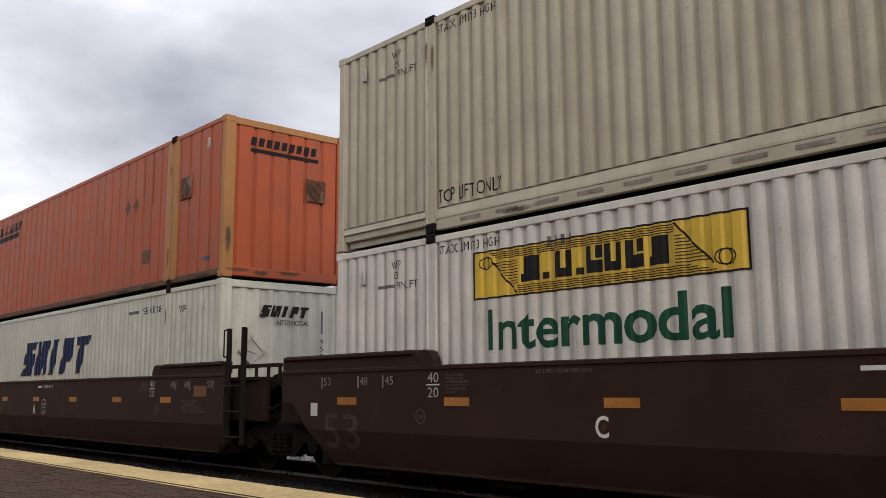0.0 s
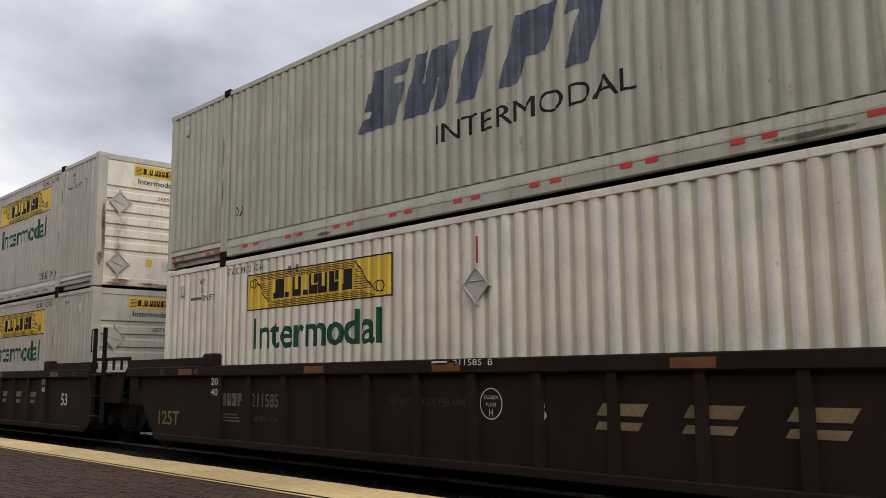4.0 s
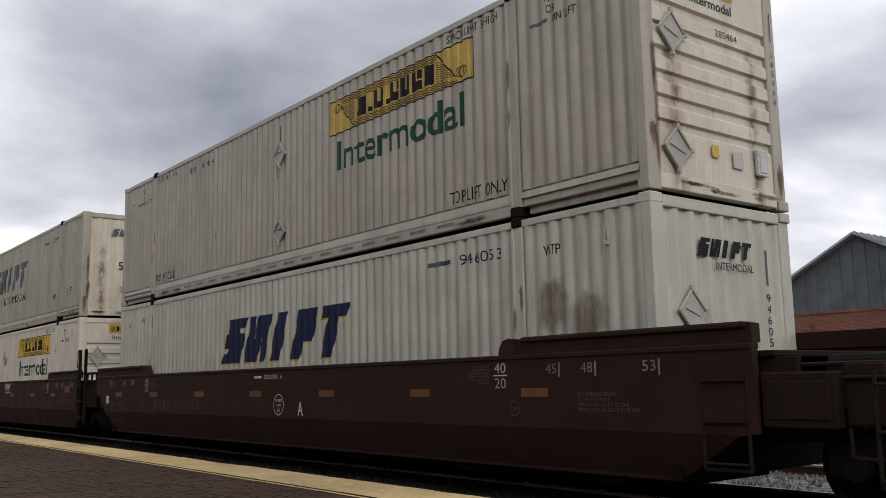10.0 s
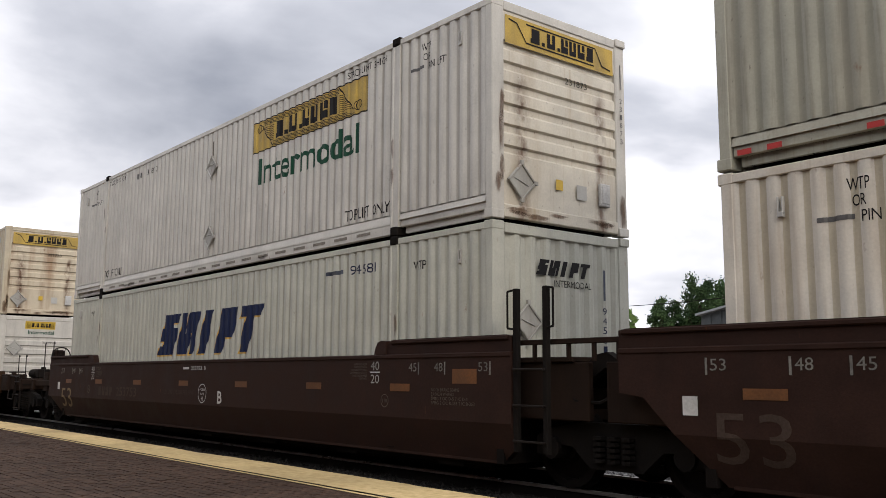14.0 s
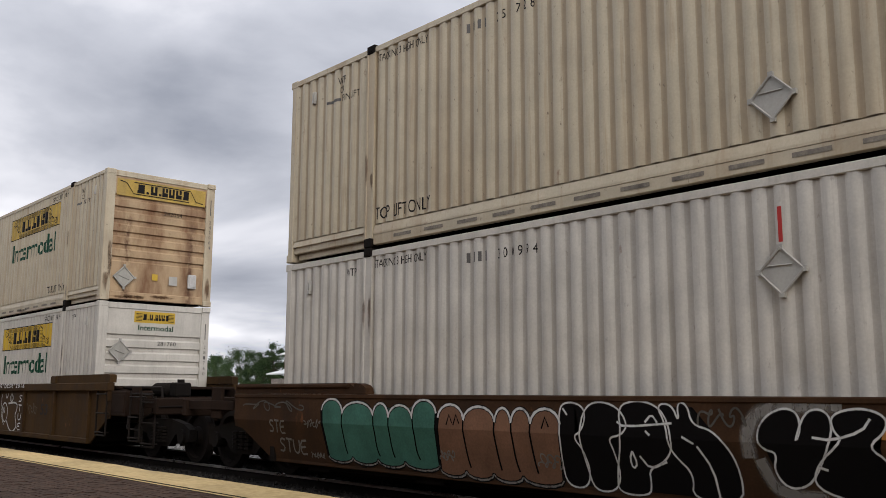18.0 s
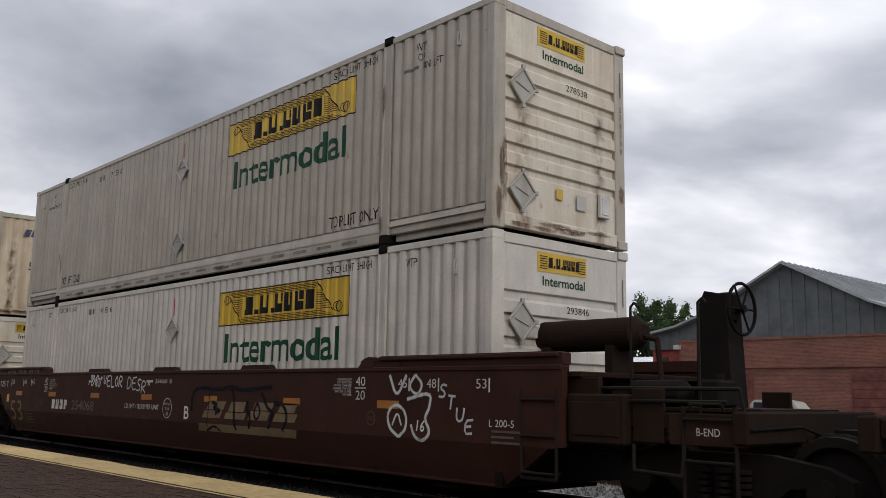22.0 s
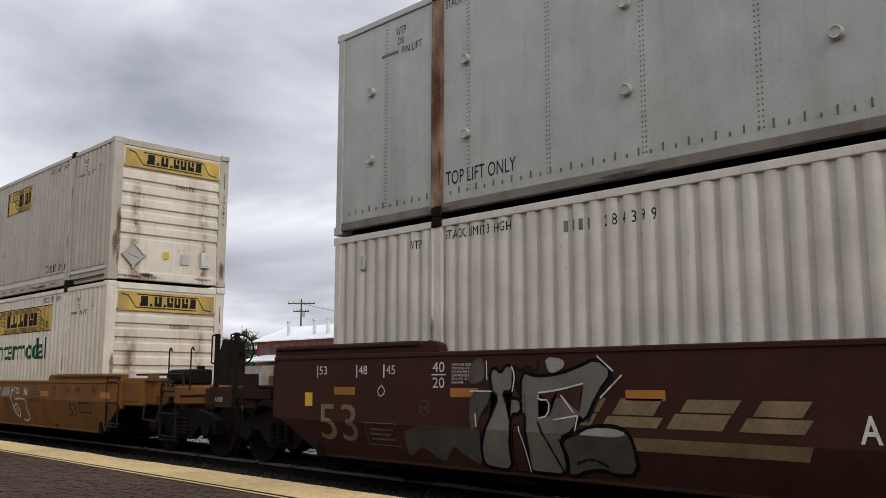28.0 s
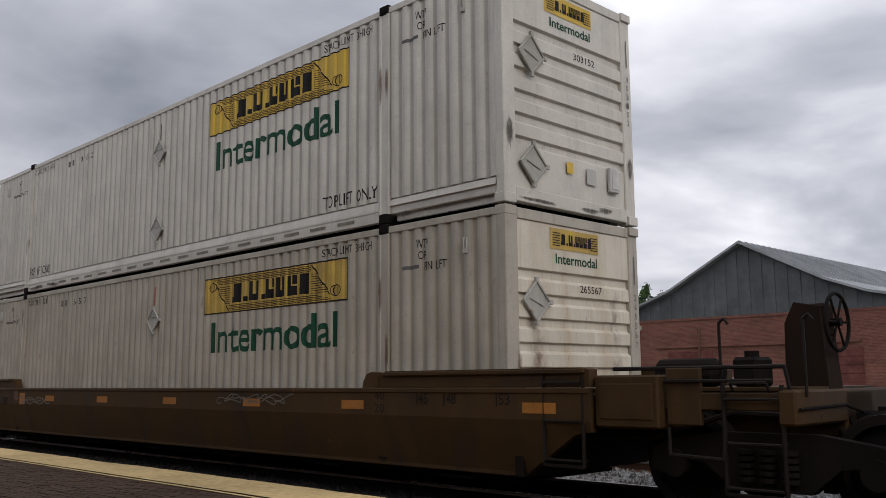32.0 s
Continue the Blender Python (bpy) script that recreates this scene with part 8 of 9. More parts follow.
blob(8, "graffiti_patch", [(0.55, 0.76), (1.15, 0.74), (1.15, 1.0), (0.55, 1.02)], DIMREF, "faded orange patch", -0.1545)

# rib-sided brown car: a long-necked outline, writing on the lip, thin runs
for pts, w in (([(-5.62, 0.6), (-5.74, 0.85), (-5.6, 1.0), (-5.4, 0.98), (-5.25, 0.8), (-5.3, 0.6), (-5.45, 0.5), (-5.62, 0.6)], 0.03), ([(-5.25, 0.98), (-4.57, 1.02), (-4.55, 0.82), (-4.7, 0.7), (-4.5, 0.46), (-4.65, 0.34), (-4.84, 0.29), (-5.08, 0.36), (-5.3, 0.55)], 0.035),
               ([(-5.78, 1.2), (-5.82, 0.9), (-5.7, 0.6), (-5.5, 0.45)], 0.02), ([(-5.62, 0.72), (-5.58, 0.94), (-5.5, 0.74)], 0.025), ([(-5.5, 1.22), (-5.4, 1.08), (-5.28, 1.22)], 0.03),
               ([(-5.0, 1.24), (-5.16, 1.12), (-5.02, 1.0), (-4.86, 1.1), (-5.0, 1.24), (-5.0, 1.0)], 0.025)):
    mist(9, pts, w, None, -0.0985, "looping sprayed outline")
for i, ch in enumerate("STUE"):
    scrawl(9, ch, -4.46, -4.2, 1.02 - 0.22 * i, 1.18 - 0.22 * i, 0.03, None, -0.0985, 0.0, i)
scrawl(9, "VELOR'DESR'2016", -6.42, -3.84, 1.37, 1.455, 0.022, None, -0.179)
for x, p in ((-10.3, 0.6), (-9.75, 0.45), (-9.3, 0.5), (-9.05, 0.4), (-8.6, 0.55)):
    mist(9, [(x, 1.2), (x + 0.03, 1.0), (x - 0.05, 0.85), (x + 0.02, p)], 0.014, HAZE, -0.0985, "thin run of grey spray paint", 2, "paint_run")
tag(9, 71, -10.3, -8.7, 1.08, 1.24, SPRAYS, 0.02, 5.5, -0.0985)
tag(9, 72, -8.0, -7.4, 0.9, 1.1, SPRAYS, 0.025, 2.5, -0.0985)
mist(9, [(-7.9, 1.2), (-7.7, 0.95), (-7.45, 0.75), (-7.35, 0.35)], 0.018, HAZE, -0.0985, "thin run of grey spray paint", 2, "paint_run")
tag(9, 77, -3.75, -3.1, 0.75, 1.0, FADED, 0.025, 2.5, -0.0985)
on_car(CAR[9], "car_number", lambda bm: quad(bm, -7.75, -6.79, 1.40, 1.45), INK, "worn row of digits", -0.179)
on_car(CAR[9], "stencil", lambda bm: word(bm, "53", -2.88, -2.4, 0.74, 1.0, 0, 0.02), INK, "", -0.0985)

# three-unit brown car
scrawl(10, "DASK MEME GRIME", -16.65, -14.42, 1.615, 1.715, 0.026, SPRAYS, -0.142)
scrawl(11, "MEME GRIME", -1.9, -0.3, 1.615, 1.715, 0.024, HAZEL, -0.142)
scrawl(12, "ME GRIME RAD", -1.9, 0.4, 1.615, 1.715, 0.024, HAZEL, -0.142)
tag(10, 81, -11.4, -10.75, 1.30, 1.56, None, 0.026, 3.5)
scrawl(10, "VELOR", -10.7, -9.75, 1.30, 1.52, 0.028)
scrawl(10, "DESR'", -9.55, -8.5, 1.27, 1.50, 0.028, None, -0.158, -0.02)
for pts, w in (([(-1.65, 1.5), (-1.5, 1.2), (-1.32, 1.5)], 0.035), ([(-1.15, 1.5), (-1.28, 1.36), (-1.12, 1.24), (-1.0, 1.38), (-1.15, 1.5)], 0.03), ([(-1.3, 1.2), (-0.85, 1.3), (-0.88, 1.1), (-0.98, 0.98), (-0.85, 0.82), (-1.0, 0.7), (-1.15, 0.75), (-1.22, 0.9)], 0.035),
               ([(-1.45, 0.74), (-1.65, 0.85), (-1.68, 1.05), (-1.5, 1.15), (-1.32, 1.05), (-1.3, 0.85), (-1.45, 0.74)], 0.035), ([(-1.58, 0.88), (-1.48, 1.06), (-1.4, 0.88)], 0.025)):
    mist(10, pts, w, None, -0.158, "looping sprayed outline")
scrawl(10, "16", -1.15, -0.95, 0.82, 0.95, 0.022)
scrawl(10, "STUE", -0.72, -0.12, 1.22, 1.38, 0.028, None, -0.158, -0.13)
on_car(CAR[10], "stencil", lambda bm: word(bm, "L 200-5", 0.12, 0.5, 0.92, 1.0), CHALK)
for i in range(3):
    on_car(CAR[10], "notice_line", lambda bm: quad(bm, 0.16, 0.6 - 0.1 * (i % 2), 0.74 + 0.06 * i, 0.765 + 0.06 * i), FADED)
for pts, w in (([(-6.9, 0.92), (-6.92, 1.25), (-6.6, 1.33), (-6.25, 1.29), (-5.9, 1.30), (-5.6, 1.34), (-5.3, 1.28), (-4.9, 1.3), (-4.4, 1.34)], 0.045), ([(-5.6, 1.34), (-5.5, 1.1), (-5.5, 0.85), (-5.44, 0.66)], 0.05), ([(-6.2, 1.08), (-6.0, 1.04), (-6.2, 0.98), (-5.9, 0.96), (-6.1, 0.9)], 0.05),
               ([(-6.3, 1.28), (-6.32, 1.0), (-6.36, 0.68)], 0.02), ([(-6.4, 0.62), (-6.1, 0.72), (-5.95, 0.62)], 0.03), ([(-5.1, 1.12), (-5.15, 0.98), (-5.0, 0.92), (-5.03, 0.7)], 0.045), ([(-4.8, 1.1), (-4.92, 0.95), (-4.82, 0.82), (-4.7, 0.95), (-4.8, 1.1)], 0.035),
               ([(-4.7, 1.25), (-4.5, 1.0), (-4.35, 0.98), (-4.48, 0.72)], 0.045), ([(-4.35, 1.1), (-4.1, 1.1), (-3.95, 0.9), (-4.1, 0.7)], 0.045)):
    mist(10, pts, w, DUSK, -0.159, "dark sprayed line across the emblem", 2)
for pts, w in (([(-4.57, 1.46), (-4.6, 1.2), (-4.5, 0.9), (-4.34, 0.74)], 0.035), ([(-4.1, 1.05), (-4.36, 0.94), (-4.39, 0.78), (-4.27, 0.5), (-4.09, 0.38), (-3.88, 0.56), (-3.84, 0.89), (-4.1, 1.05)], 0.035),
               ([(-4.5, 1.42), (-4.13, 1.25), (-3.93, 1.5)], 0.035), ([(-3.57, 1.5), (-3.74, 1.4), (-3.7, 1.25), (-3.5, 1.24), (-3.42, 1.38), (-3.57, 1.5)], 0.03),
               ([(-3.94, 1.15), (-3.24, 1.21), (-3.27, 0.98), (-3.44, 0.82), (-3.2, 0.62), (-3.48, 0.46), (-3.73, 0.52), (-3.79, 0.72)], 0.035), ([(-4.21, 0.76), (-4.14, 1.03), (-4.0, 0.79)], 0.028),
               ([(-3.04, 1.43), (-3.22, 1.38), (-3.06, 1.26), (-3.22, 1.1)], 0.03), ([(-3.0, 1.3), (-2.84, 1.12)], 0.028), ([(-2.85, 1.25), (-3.0, 1.08)], 0.028), ([(-2.88, 1.1), (-2.92, 0.95), (-2.76, 0.9), (-2.74, 1.05)], 0.028),
               ([(-2.68, 0.86), (-2.5, 0.92), (-2.48, 0.8), (-2.66, 0.74), (-2.6, 0.6), (-2.44, 0.64)], 0.03), ([(-3.0, 0.82), (-2.9, 0.68)], 0.025), ([(-2.85, 0.8), (-2.75, 0.64)], 0.025),
               ([(-14.2, 1.3), (-14.22, 0.9), (-13.9, 0.58), (-13.3, 0.43)], 0.035), ([(-13.45, 1.18), (-13.75, 1.0), (-13.6, 0.74), (-13.2, 1.1), (-12.9, 0.7), (-12.64, 1.0), (-12.32, 0.83), (-12.14, 0.4)], 0.035), ([(-12.9, 1.5), (-12.95, 1.1), (-13.2, 0.8)], 0.03),
               ([(-11.61, 1.5), (-10.97, 1.27), (-10.74, 1.5)], 0.035), ([(-10.6, 1.5), (-10.72, 1.35), (-10.5, 1.25), (-10.42, 1.42), (-10.6, 1.5)], 0.03), ([(-10.83, 1.16), (-10.32, 1.18), (-10.41, 0.8), (-10.27, 0.63), (-10.5, 0.42), (-10.75, 0.5)], 0.035),
               ([(-11.16, 1.13), (-11.5, 1.02), (-11.49, 0.66), (-11.23, 0.40), (-10.92, 0.62), (-10.9, 0.95), (-11.16, 1.13)], 0.035), ([(-10.17, 0.89), (-9.95, 1.06), (-9.66, 0.9), (-9.84, 0.66), (-10.1, 0.76), (-10.17, 0.89)], 0.03)):
    mist(11, pts, w, None, -0.158, "looping sprayed outline")
scrawl(11, "16", -3.72, -3.5, 0.6, 0.84, 0.026)
scrawl(11, "CA", -11.4, -11.0, 0.78, 0.95, 0.028)
scrawl(11, "16", -10.08, -9.78, 0.76, 0.96, 0.024)
tag(11, 93, -12.4, -11.75, 1.1, 1.36, SPRAYL, 0.022, 4)
on_car(CAR[11], "load_limit", lambda bm: word(bm, "LD LMT 118,400 PER UNIT", -6.33, -4.91, 0.90, 0.99), CHALK)
on_car(CAR[11], "unit_letter", lambda bm: word(bm, "C", -7.9, -7.82, 1.42, 1.49), CHALK)
on_car(CAR[11], "owner_bar", lambda bm: quad(bm, -8.7, -8.1, 1.43, 1.48), FADED)
tag(12, 95, -7.72, -7.5, 1.1, 1.5, None, 0.03, 2.2)
scrawl(12, "STE'", -7.45, -6.25, 1.20, 1.50, 0.03, None, -0.158, -0.01, 3)
scrawl(12, "STUE'", -6.1, -4.6, 1.18, 1.50, 0.03, None, -0.158, 0.0, 4)
scrawl(12, "16", -4.5, -4.2, 1.18, 1.34, 0.028)
scrawl(12, "IE", -4.15, -3.8, 1.32, 1.46, 0.026)
scrawl(12, "CA", -4.15, -3.78, 1.12, 1.26, 0.028)
for pts, w in (([(-3.46, 0.93), (-3.48, 1.25), (-3.38, 1.43), (-3.18, 1.46), (-3.0, 1.36), (-2.92, 1.12), (-2.92, 0.94)], 0.035), ([(-3.46, 0.95), (-3.2, 0.97), (-2.92, 0.95), (-2.74, 0.84), (-2.69, 0.66), (-2.8, 0.5), (-3.05, 0.42), (-3.3, 0.45), (-3.55, 0.58), (-3.65, 0.75), (-3.5, 0.82)], 0.045),
               ([(-3.4, 0.82), (-2.88, 0.82)], 0.022), ([(-3.38, 0.82), (-3.28, 0.68), (-3.2, 0.82), (-3.08, 0.66), (-2.92, 0.8)], 0.022), ([(-3.4, 1.28), (-3.2, 1.12), (-3.06, 1.3)], 0.022), ([(-3.42, 1.1), (-3.04, 1.14)], 0.022), ([(-3.6, 1.0), (-3.5, 0.82)], 0.022)):
    mist(12, pts, w, None, -0.158, "looping sprayed outline", 2, "graffiti_face")
scrawl(12, "PIC", -2.56, -2.05, 0.52, 0.72, 0.032, None, -0.158, -0.03)
tag(12, 97, -2.64, -2.2, 0.82, 1.02, None, 0.026, 2.4)
on_car(CAR[12], "car_number", lambda bm: word(bm, "254068", -4.78, -3.56, 0.83, 1.02, 0, 0.015), FADED)
for i in range(4):
    on_car(CAR[12], "initial_block", lambda bm: slab_one(bm, -6.35 + 0.32 * i, 0.83, 0.24, 0.2, i), FADED)
# large silver letter shapes over the emblem of the rear unit
for pts in ([(-13.40, 1.34), (-13.31, 1.51), (-13.17, 1.51), (-13.13, 1.27), (-13.38, 1.22)], [(-13.38, 1.16), (-13.05, 1.15), (-13.09, 1.04), (-13.22, 0.91), (-13.28, 0.75), (-13.39, 0.74)],
            [(-14.50, 0.73), (-13.40, 0.74), (-13.15, 0.72), (-13.28, 0.48), (-13.29, 0.32), (-13.54, 0.42), (-13.74, 0.55), (-13.86, 0.35), (-13.96, 0.34), (-14.13, 0.44), (-14.29, 0.50), (-14.47, 0.35), (-14.55, 0.42)]):
    piece(12, pts, HAZEL, "dull silver spray-painted shape", -0.1565, DIMEMB, 0.012)
piece(12, [(-12.12, 0.68), (-11.87, 0.76), (-11.71, 0.82), (-11.46, 0.84), (-11.28, 0.79), (-11.23, 0.68), (-11.24, 0.38), (-11.52, 0.35), (-11.65, 0.40), (-11.89, 0.36), (-11.98, 0.31), (-12.12, 0.31), (-12.06, 0.46)],
      HAZEL, "dull silver spray-painted letter shape", -0.157, None, 0.02, 1, SPRAYK)
piece(12, [(-13.07, 1.37), (-12.99, 1.41), (-12.91, 1.34), (-12.83, 1.44), (-12.72, 1.41), (-12.71, 1.30), (-12.76, 1.14), (-12.89, 1.15), (-12.83, 1.02), (-12.76, 1.09), (-12.61, 1.06), (-12.63, 0.92), (-12.77, 0.91), (-12.78, 0.72), (-12.84, 0.58), (-12.86, 0.31), (-13.11, 0.31), (-13.28, 0.34), (-13.27, 0.56), (-13.15, 0.74), (-13.03, 0.94), (-12.95, 1.09), (-13.06, 1.16)],
      SPRAYS, "large silver spray-painted letter shape", -0.1575, None, 0.018, 1, SPRAYK)
piece(12, [(-12.62, 1.37), (-12.42, 1.31), (-12.12, 1.33), (-11.84, 1.41), (-11.63, 1.49), (-11.43, 1.36), (-11.63, 1.13), (-11.78, 0.86), (-11.87, 0.92), (-11.92, 0.77), (-12.13, 0.68), (-12.08, 0.46), (-12.14, 0.31), (-12.40, 0.31), (-12.60, 0.31), (-12.60, 0.44), (-12.56, 0.91), (-12.63, 0.93)],
      SPRAYS, "large silver spray-painted letter shape", -0.158, None, 0.018, 1, SPRAYK)
blob(12, "graffiti_shadow", [(-12.38, 1.13), (-12.12, 1.16), (-11.79, 1.23), (-11.83, 1.12), (-11.85, 0.95), (-11.95, 1.04), (-12.04, 1.10), (-12.20, 1.08), (-12.23, 0.91), (-12.38, 0.87), (-12.27, 0.90), (-12.24, 1.06), (-12.38, 1.07)], RUSSET, "dark counter of a sprayed letter", -0.162)
blob(12, "graffiti_shadow", [(-12.72, 0.80), (-12.64, 0.80), (-12.64, 0.60), (-12.63, 0.31), (-12.80, 0.31), (-12.78, 0.59)], RUSSET, "dark slot between sprayed letters", -0.162, SPRAYK, 0.014)
for pts in ([(-11.89, 0.73), (-11.71, 0.81), (-11.44, 0.81), (-11.28, 0.77), (-11.42, 0.72), (-11.72, 0.73)], [(-12.29, 1.51), (-12.25, 1.36), (-12.16, 1.34), (-12.02, 1.41), (-12.05, 1.49)]):
    blob(12, "graffiti_shade", soften(pts, True, 1), SPRAYP, "pale sprayed highlight", -0.1615)
for pts in ([(-11.63, 1.49), (-11.39, 1.32), (-11.61, 1.11), (-11.75, 0.86)], [(-11.28, 0.79), (-11.22, 0.65), (-11.23, 0.40)], [(-12.71, 1.39), (-12.67, 1.16), (-12.60, 1.08)], [(-12.40, 0.85), (-12.28, 0.62), (-12.14, 0.32)], [(-12.71, 1.42), (-12.60, 1.36), (-12.53, 1.43), (-12.42, 1.34), (-12.36, 1.48)], [(-12.14, 0.66), (-11.87, 0.75)], [(-12.56, 0.90), (-12.57, 0.60), (-12.60, 0.34)], [(-12.72, 1.41), (-12.75, 1.14)], [(-11.96, 0.44), (-11.76, 0.51), (-11.57, 0.43)], [(-13.22, 0.72), (-13.30, 0.34)], [(-13.08, 1.34), (-13.03, 1.16), (-13.14, 0.91)]):
    mist(12, pts, 0.026, DUSK, -0.1635, "", 1, "graffiti_shade")
for pts in ([(-12.38, 1.14), (-12.12, 1.17), (-11.79, 1.24)], [(-12.38, 1.12), (-12.38, 1.07), (-12.23, 1.07), (-12.25, 0.91), (-12.38, 0.88)], [(-11.87, 0.92), (-11.91, 0.77)], [(-11.62, 1.51), (-11.43, 1.36)], [(-11.33, 1.32), (-11.59, 1.10)], [(-13.12, 1.48), (-13.11, 1.27)], [(-12.08, 1.12), (-11.92, 0.95)], [(-12.19, 0.87), (-11.88, 0.92)], [(-12.75, 1.42), (-12.70, 1.32), (-12.74, 1.15)], [(-13.38, 1.15), (-13.04, 1.15)], [(-13.30, 0.91), (-13.28, 0.76)], [(-12.66, 0.79), (-12.62, 0.60), (-12.60, 0.31)]):
    mist(12, pts, 0.014, MIST, -0.165, "", 1, "graffiti_shade")
scrawl(12, "O", -15.02, -14.82, 1.05, 1.2, 0.016)

# yellow car: black number board, white tag, notices
on_car(CAR[13], "number_board", lambda bm: quad(bm, -13.34, -11.18, 0.82, 1.06), INK, "black number board", -0.1575)
on_car(CAR[13], "car_number", lambda bm: word(bm, "469318", -12.2, -11.25, 0.87, 1.02, 0, 0.012), CHALK, "", -0.159)
for i in range(4):
    on_car(CAR[13], "owner_bar", lambda bm: slab_one(bm, -13.2 + 0.19 * i, 0.87, 0.13, 0.15, i), CHALK, "", -0.159)
for k in (13, 14):
    for text, x in (("53", -16.26), ("48", -15.48), ("45", -15.0), ("45", -1.2), ("48", -0.75), ("53", 0.05)):
        on_car(CAR[k], "stencil", lambda bm: word(bm, text, x - 0.06, x + 0.1, 1.0, 1.12), INK)
        on_car(CAR[k], "stencil_bar", lambda bm: quad(bm, x - 0.10, x - 0.08, 0.98, 1.14), INK)
    for x in (-14.28, -2.05):
        on_car(CAR[k], "stencil", lambda bm: word(bm, "40", x, x + 0.18, 1.04, 1.14), INK)
        on_car(CAR[k], "stencil", lambda bm: word(bm, "20", x, x + 0.18, 0.89, 0.99), INK)
    on_car(CAR[k], "notice_square", lambda bm: quad(bm, -14.64, -14.38, 0.83, 0.99), INK, "small black notice square")
    on_car(CAR[k], "reflector", lambda bm: quad(bm, -13.69, -13.38, 0.84, 1.08), REFLECT, "amber reflector strip")
    on_car(CAR[k], "reflector", lambda bm: quad(bm, -17.2, -16.88, 0.87, 1.07), REFLECT, "amber reflector strip")
    on_car(CAR[k], "notice_panel", lambda bm: quad(bm, -13.65, -13.38, 1.11, 1.19), FADED)
    on_car(CAR[k], "card_frame", lambda bm: box(bm, -14.0, -13.75, -0.008, 0.0, 0.92, 1.12), RUSTIRON, "rusty card holder")
for x in (-6.3, -5.72, -5.12):
    blob(13, "logo_block", [(x, 0.90), (x + 0.10, 1.10), (x + 0.56, 1.10), (x + 0.46, 0.90)], SPRAYL, "white block of a painted-over logo")
    blob(13, "logo_shade", [(x + 0.12, 0.54), (x + 0.14, 0.86), (x + 0.40, 0.86), (x + 0.36, 0.54)], MAROONP, "faded maroon logo block")
for pts, w in (([(-4.46, 1.12), (-4.4, 0.98), (-4.24, 1.12)], 0.03), ([(-4.08, 1.1), (-4.2, 1.02), (-4.08, 0.94), (-3.96, 1.02), (-4.08, 1.1)], 0.026), ([(-4.46, 1.05), (-4.5, 0.8), (-4.34, 0.55)], 0.03),
               ([(-4.12, 0.44), (-4.34, 0.52), (-4.36, 0.68), (-4.2, 0.74), (-4.05, 0.66), (-4.02, 0.52), (-4.12, 0.44)], 0.03), ([(-4.25, 0.84), (-3.54, 0.86), (-3.62, 0.62), (-3.46, 0.46), (-3.66, 0.36), (-3.9, 0.40)], 0.03), ([(-4.26, 0.54), (-4.2, 0.68), (-4.12, 0.54)], 0.022)):
    mist(13, pts, w, None, -0.158, "looping sprayed outline")
on_car(CAR[13], "graffiti_date", lambda bm: word(bm, "16", -3.68, -3.48, 0.93, 1.08, 0, 0.02), SPRAYW, "", -0.158)
on_car(CAR[13], "notice_panel", lambda bm: quad(bm, -3.12, -2.8, 1.06, 1.16), FADED)
on_car(CAR[13], "stencil", lambda bm: word(bm, "53", -1.22, -0.86, 0.55, 0.80), INK)
on_car(CAR[13], "stencil", lambda bm: word(bm, "L-73-06", -3.25, -2.75, 0.94, 1.02), INK)
on_car(CAR[13], "stencil", lambda bm: word(bm, "GW13SF", -3.28, -2.72, 0.80, 0.89), INK)
on_car(CAR[13], "notice_frame", lambda bm: quad(bm, -0.72, -0.18, 0.62, 0.83), INK, "black notice panel")
on_car(CAR[13], "notice", lambda bm: [quad(bm, -0.68 + 0.17 * i, -0.54 + 0.17 * i, 0.65, 0.80) for i in range(3)], YELLOW, "", -0.159)
on_car(CAR[13], "trim_line", lambda bm: stroke(bm, [(-10.4, 1.12), (-10.3, 1.05), (-9.6, 1.05), (-9.45, 1.0), (-7.6, 1.0), (-7.2, 1.05), (-6.9, 1.12)], 0, 0.015), TAN)
tag(14, 111, -13.6, -12.2, 0.85, 1.0, SPRAYS, 0.02, 5)
tag(14, 112, -5.6, -3.9, 0.95, 1.1, SPRAYS, 0.015, 6)

# rib-sided three-unit car: weight marks and notices
for k in (2, 3, 4):
    if k != 4:
        on_car(CAR[k], "stencil", lambda bm: word(bm, "125T", -16.07, -15.29, 0.48, 0.72, 0, 0.015), BUFF if k == 2 else FADED, "", -0.0955)
    on_car(CAR[k], "stencil", lambda bm: word(bm, "53", -1.2, -0.85, 0.72, 0.98, 0, 0.015), CHALK if k == 3 else FADED, "", -0.0955)
    on_car(CAR[k], "load_limit", lambda bm: word(bm, "LD LMT 119,100", -12.85, -12.2, 0.62, 0.70), FADED, "", -0.0955)
    on_car(CAR[k], "notice", lambda bm: [quad(bm, -13.82, -13.25 - 0.06 * i, 0.60 + 0.05 * i, 0.62 + 0.05 * i) for i in range(3)], FADED, "", -0.0955)
    for i in range(4):
        x = -6.35 + i * 1.0
        on_car(CAR[k], "emblem", lambda bm: [quad(bm, x, x + 0.55, 0.88, 1.0, 0, 0.08), quad(bm, x - 0.02, x + 0.5, 0.74, 0.82, 0, 0.05)], BUFF, "worn buff emblem block", -0.0955)
for k in (0, 1, 5, 6, 7, 10, 11, 12):
    on_car(CAR[k], "sill_label", lambda bm: quad(bm, -16.55, -16.38, 0.92, 1.10), SIGNY if k in (10, 11, 12) else CHALK, "small square label")

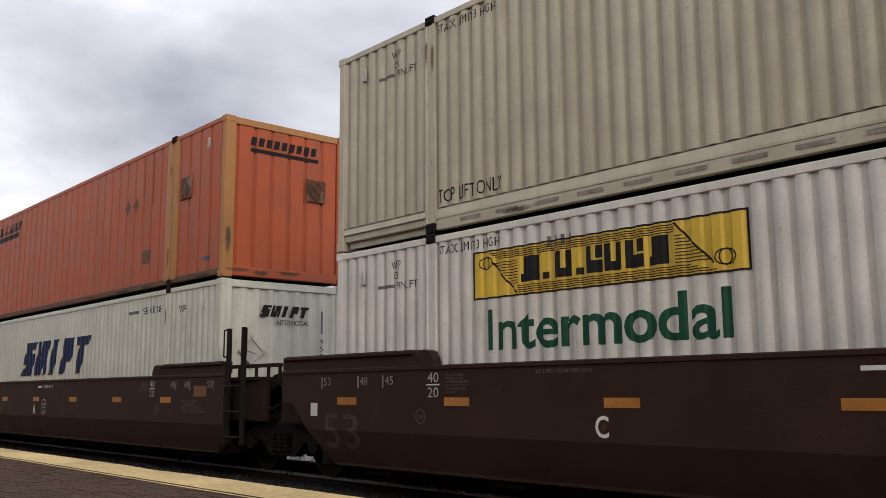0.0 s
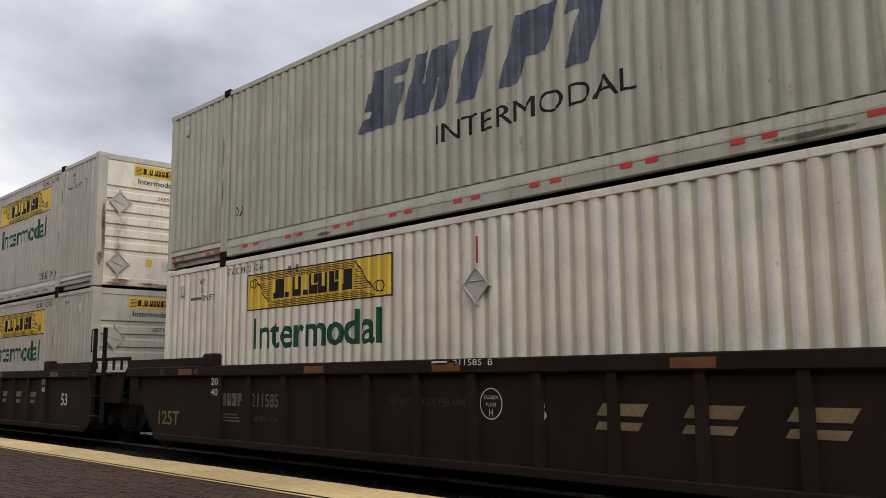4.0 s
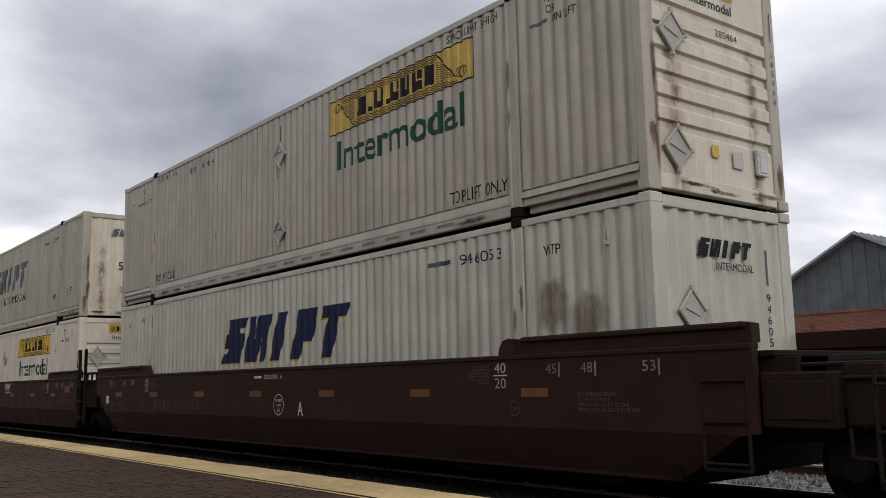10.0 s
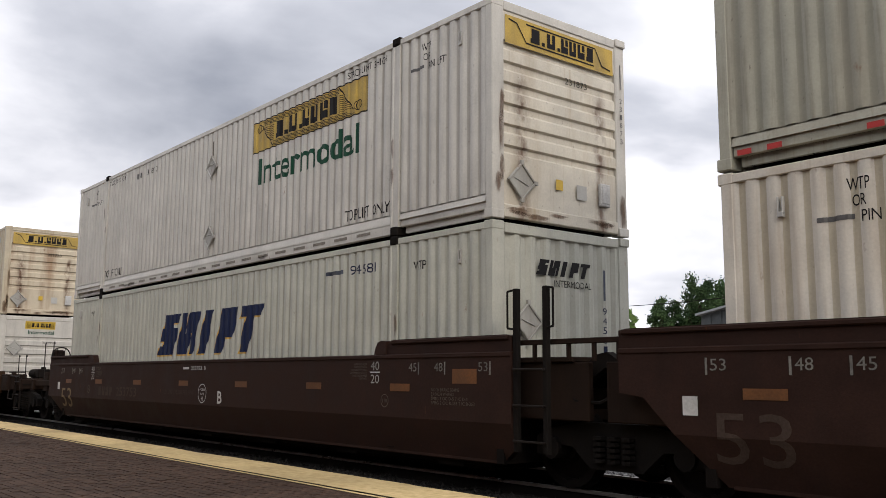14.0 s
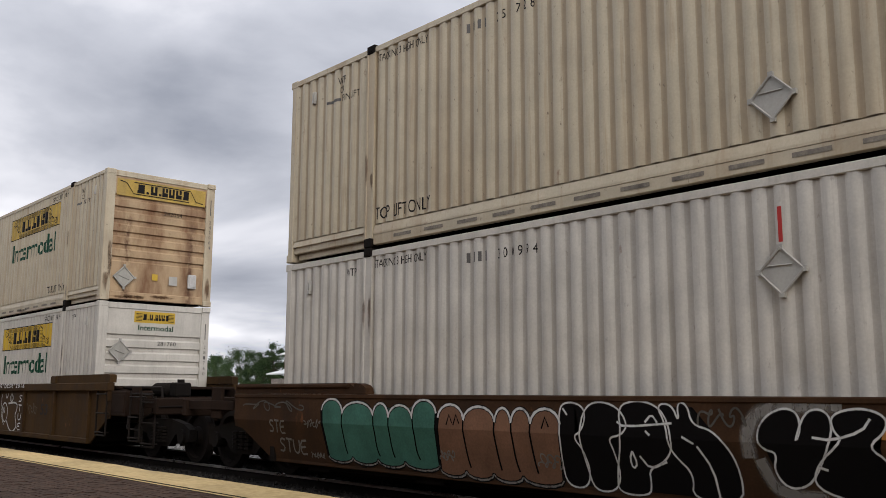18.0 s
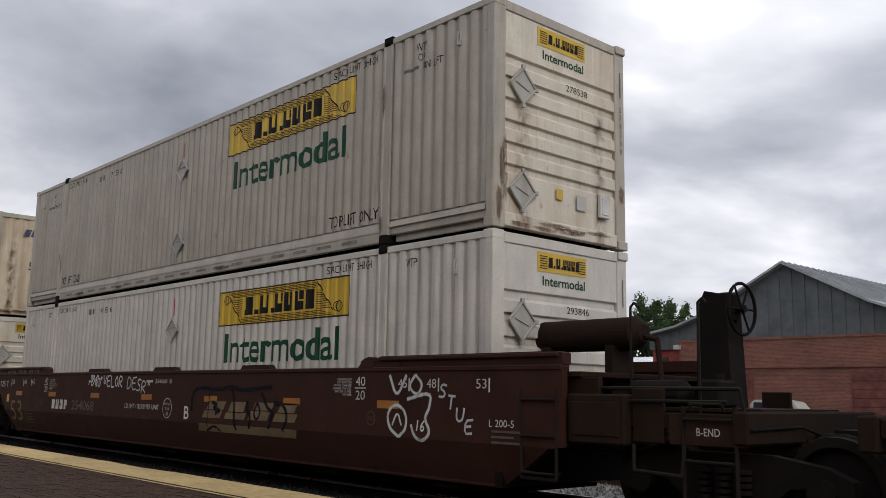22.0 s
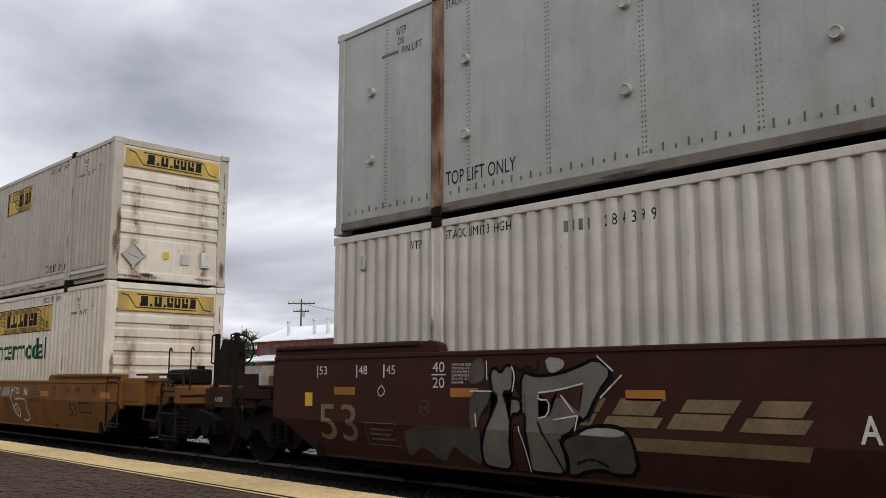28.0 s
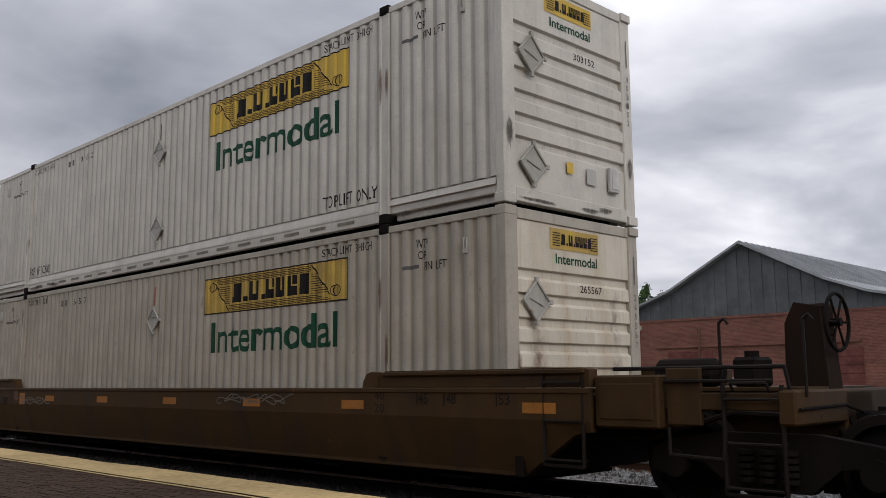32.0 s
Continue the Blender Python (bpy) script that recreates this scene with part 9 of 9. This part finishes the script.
for k in (10, 11, 12):
    on_car(CAR[k], "notice_frame", lambda bm: stroke(bm, [(-15.25, 0.47), (-14.65, 0.47), (-14.65, 0.74), (-15.25, 0.74), (-15.25, 0.47)], 0, 0.012), FADED)
    for i in range(3):
        on_car(CAR[k], "notice_line", lambda bm: quad(bm, -15.18, -14.72 - 0.07 * (i % 2), 0.53 + 0.06 * i, 0.555 + 0.06 * i), FADED)
on_car(CAR[10], "stencil", lambda bm: word(bm, "125 T", -17.1, -16.5, 1.28, 1.42), CHALK)

# raised stops along the sill of the three-unit car
def sill_stop():
    bm = bmesh.new()
    prism(bm, [(-0.43, 0.0), (0.43, 0.0), (0.36, 0.065), (-0.36, 0.065)], -0.15, -0.03)
    return finish(bm, "sill_stop", BROWN)


for x in (-11.1, -8.05, -4.95, -1.9):
    part("sill_stop", cached("stop", sill_stop), BROWN, CAR[10]).location = (x, 0.0, 1.60)

# number board on the rib-sided brown car
on_car(CAR[9], "number_board", lambda bm: quad(bm, -13.89, -12.3, 0.82, 1.06), SOOT, "dark number board", -0.0945)
on_car(CAR[9], "car_number", lambda bm: quad(bm, -13.8, -12.4, 0.90, 0.97), FADED, "worn row of digits", -0.0965)

for k in (0, 1, 6, 7, 11, 12):
    x = -0.58 if k < 10 else 0.1
    on_car(CAR[k], "reflector", lambda bm: quad(bm, x, x + (0.46 if k < 10 else 0.36), 1.19 if k < 10 else 1.30, 1.37 if k < 10 else 1.50), DIMREF, "grimy amber reflector patch", -0.1545)
for k in (0, 1, 5, 6, 7, 11, 12):
    for i, text in enumerate(BEAMS):
        car_text(CAR[k], "stencil_line", text, -1.0, 0.045 * len(text) * 0.72, 1.09 - 0.055 * i, 0.04, CHALK if k > 9 else FADED)

# end plates with their stencils
for k, x, text in ((10, 2.67, "B-END"), (12, -19.2, "A-END")):
    bm = bmesh.new()
    box(bm, x - 0.3, x + 0.5, -0.022, 0.0, 0.84, 1.13, 0.006)
    part("end_plate", bm, BROWN, CAR[k])
    car_text(CAR[k], "stencil", text, x, 0.24, 0.93, 0.07, CHALK, -0.0235)
for x in (-19.24, -18.66):
    part("guard_post", guard_mesh(2.0), IRON, CAR[12], "slim upright guard post").location = (x, 0.0, 0)


# ---- platform paving: bricks in running bond along the track ----
def paving():
    L, W, H = 0.205, 0.10, 0.045

    def brick():
        bm = bmesh.new()
        box(bm, -L / 2 + 0.004, L / 2 - 0.004, -W / 2 + 0.004, W / 2 - 0.004, -H - 0.002, 0.0, 0.004)
        return finish(bm, "brick", PAVER)
    me = brick()
    rng = random.Random(8)
    vs, fs = [], []
    row, y = 0, 5.65
    while y > -4.2:
        x = -46 + (row % 2) * L / 2
        while x < 12:
            h = rng.uniform(-0.006, 0.003)
            if -9.2 < x < -6.3 and y > 3.55:
                ob = part("brick", me, PAVER, platform)
                ob.location = (x, y, h)
            else:
                b = len(vs)
                a, c = L / 2 - 0.005, W / 2 - 0.005
                vs += [(x + sx * a, y + sy * c, z) for z in (-0.05, h) for sx, sy in ((-1, -1), (1, -1), (1, 1), (-1, 1))]
                fs += [(b + 4, b + 5, b + 6, b + 7), (b, b + 1, b + 5, b + 4), (b + 1, b + 2, b + 6, b + 5), (b + 2, b + 3, b + 7, b + 6), (b + 3, b, b + 4, b + 7)]
            x += L
        y -= W
        row += 1
    me2 = bpy.data.meshes.new("paving")
    me2.from_pydata(vs, [], fs)
    me2.materials.append(PAVER)
    tagged(new("paving", me2), "dark worn brick paving of the platform", "paving", "", "stuff")


paving()


# ---- motion ----
def run_at(t):
    """Distance run at t seconds, smooth through the RUN table."""
    i = min(max(int(t), 0), 31)
    u = t - i
    s = [RUN[min(max(j, 0), 32)] for j in (i - 1, i, i + 1, i + 2)]
    if i == 0:
        s[0] = 2 * s[1] - s[2]
    if i == 31:
        s[3] = 2 * s[2] - s[1]
    m0, m1 = (s[2] - s[0]) / 2, (s[3] - s[1]) / 2
    return (1 + 2 * u) * (1 - u) ** 2 * s[1] + u * (1 - u) ** 2 * m0 + u * u * (3 - 2 * u) * s[2] + u * u * (u - 1) * m1


def motions():
    for ob, (x, y, z) in MOVERS:
        walk(ob, [(t, pose(x + RUN[t], y, z)) for t in range(33)])
    steps = [i / 15 for i in range(481)]
    turns = [math.degrees(run_at(t) / 0.48) for t in steps]
    for ob, (x, y, z) in WHEELS:
        walk(ob, [(t, pose(x, y, z, 0, a, 0)) for t, a in zip(steps, turns)])


motions()
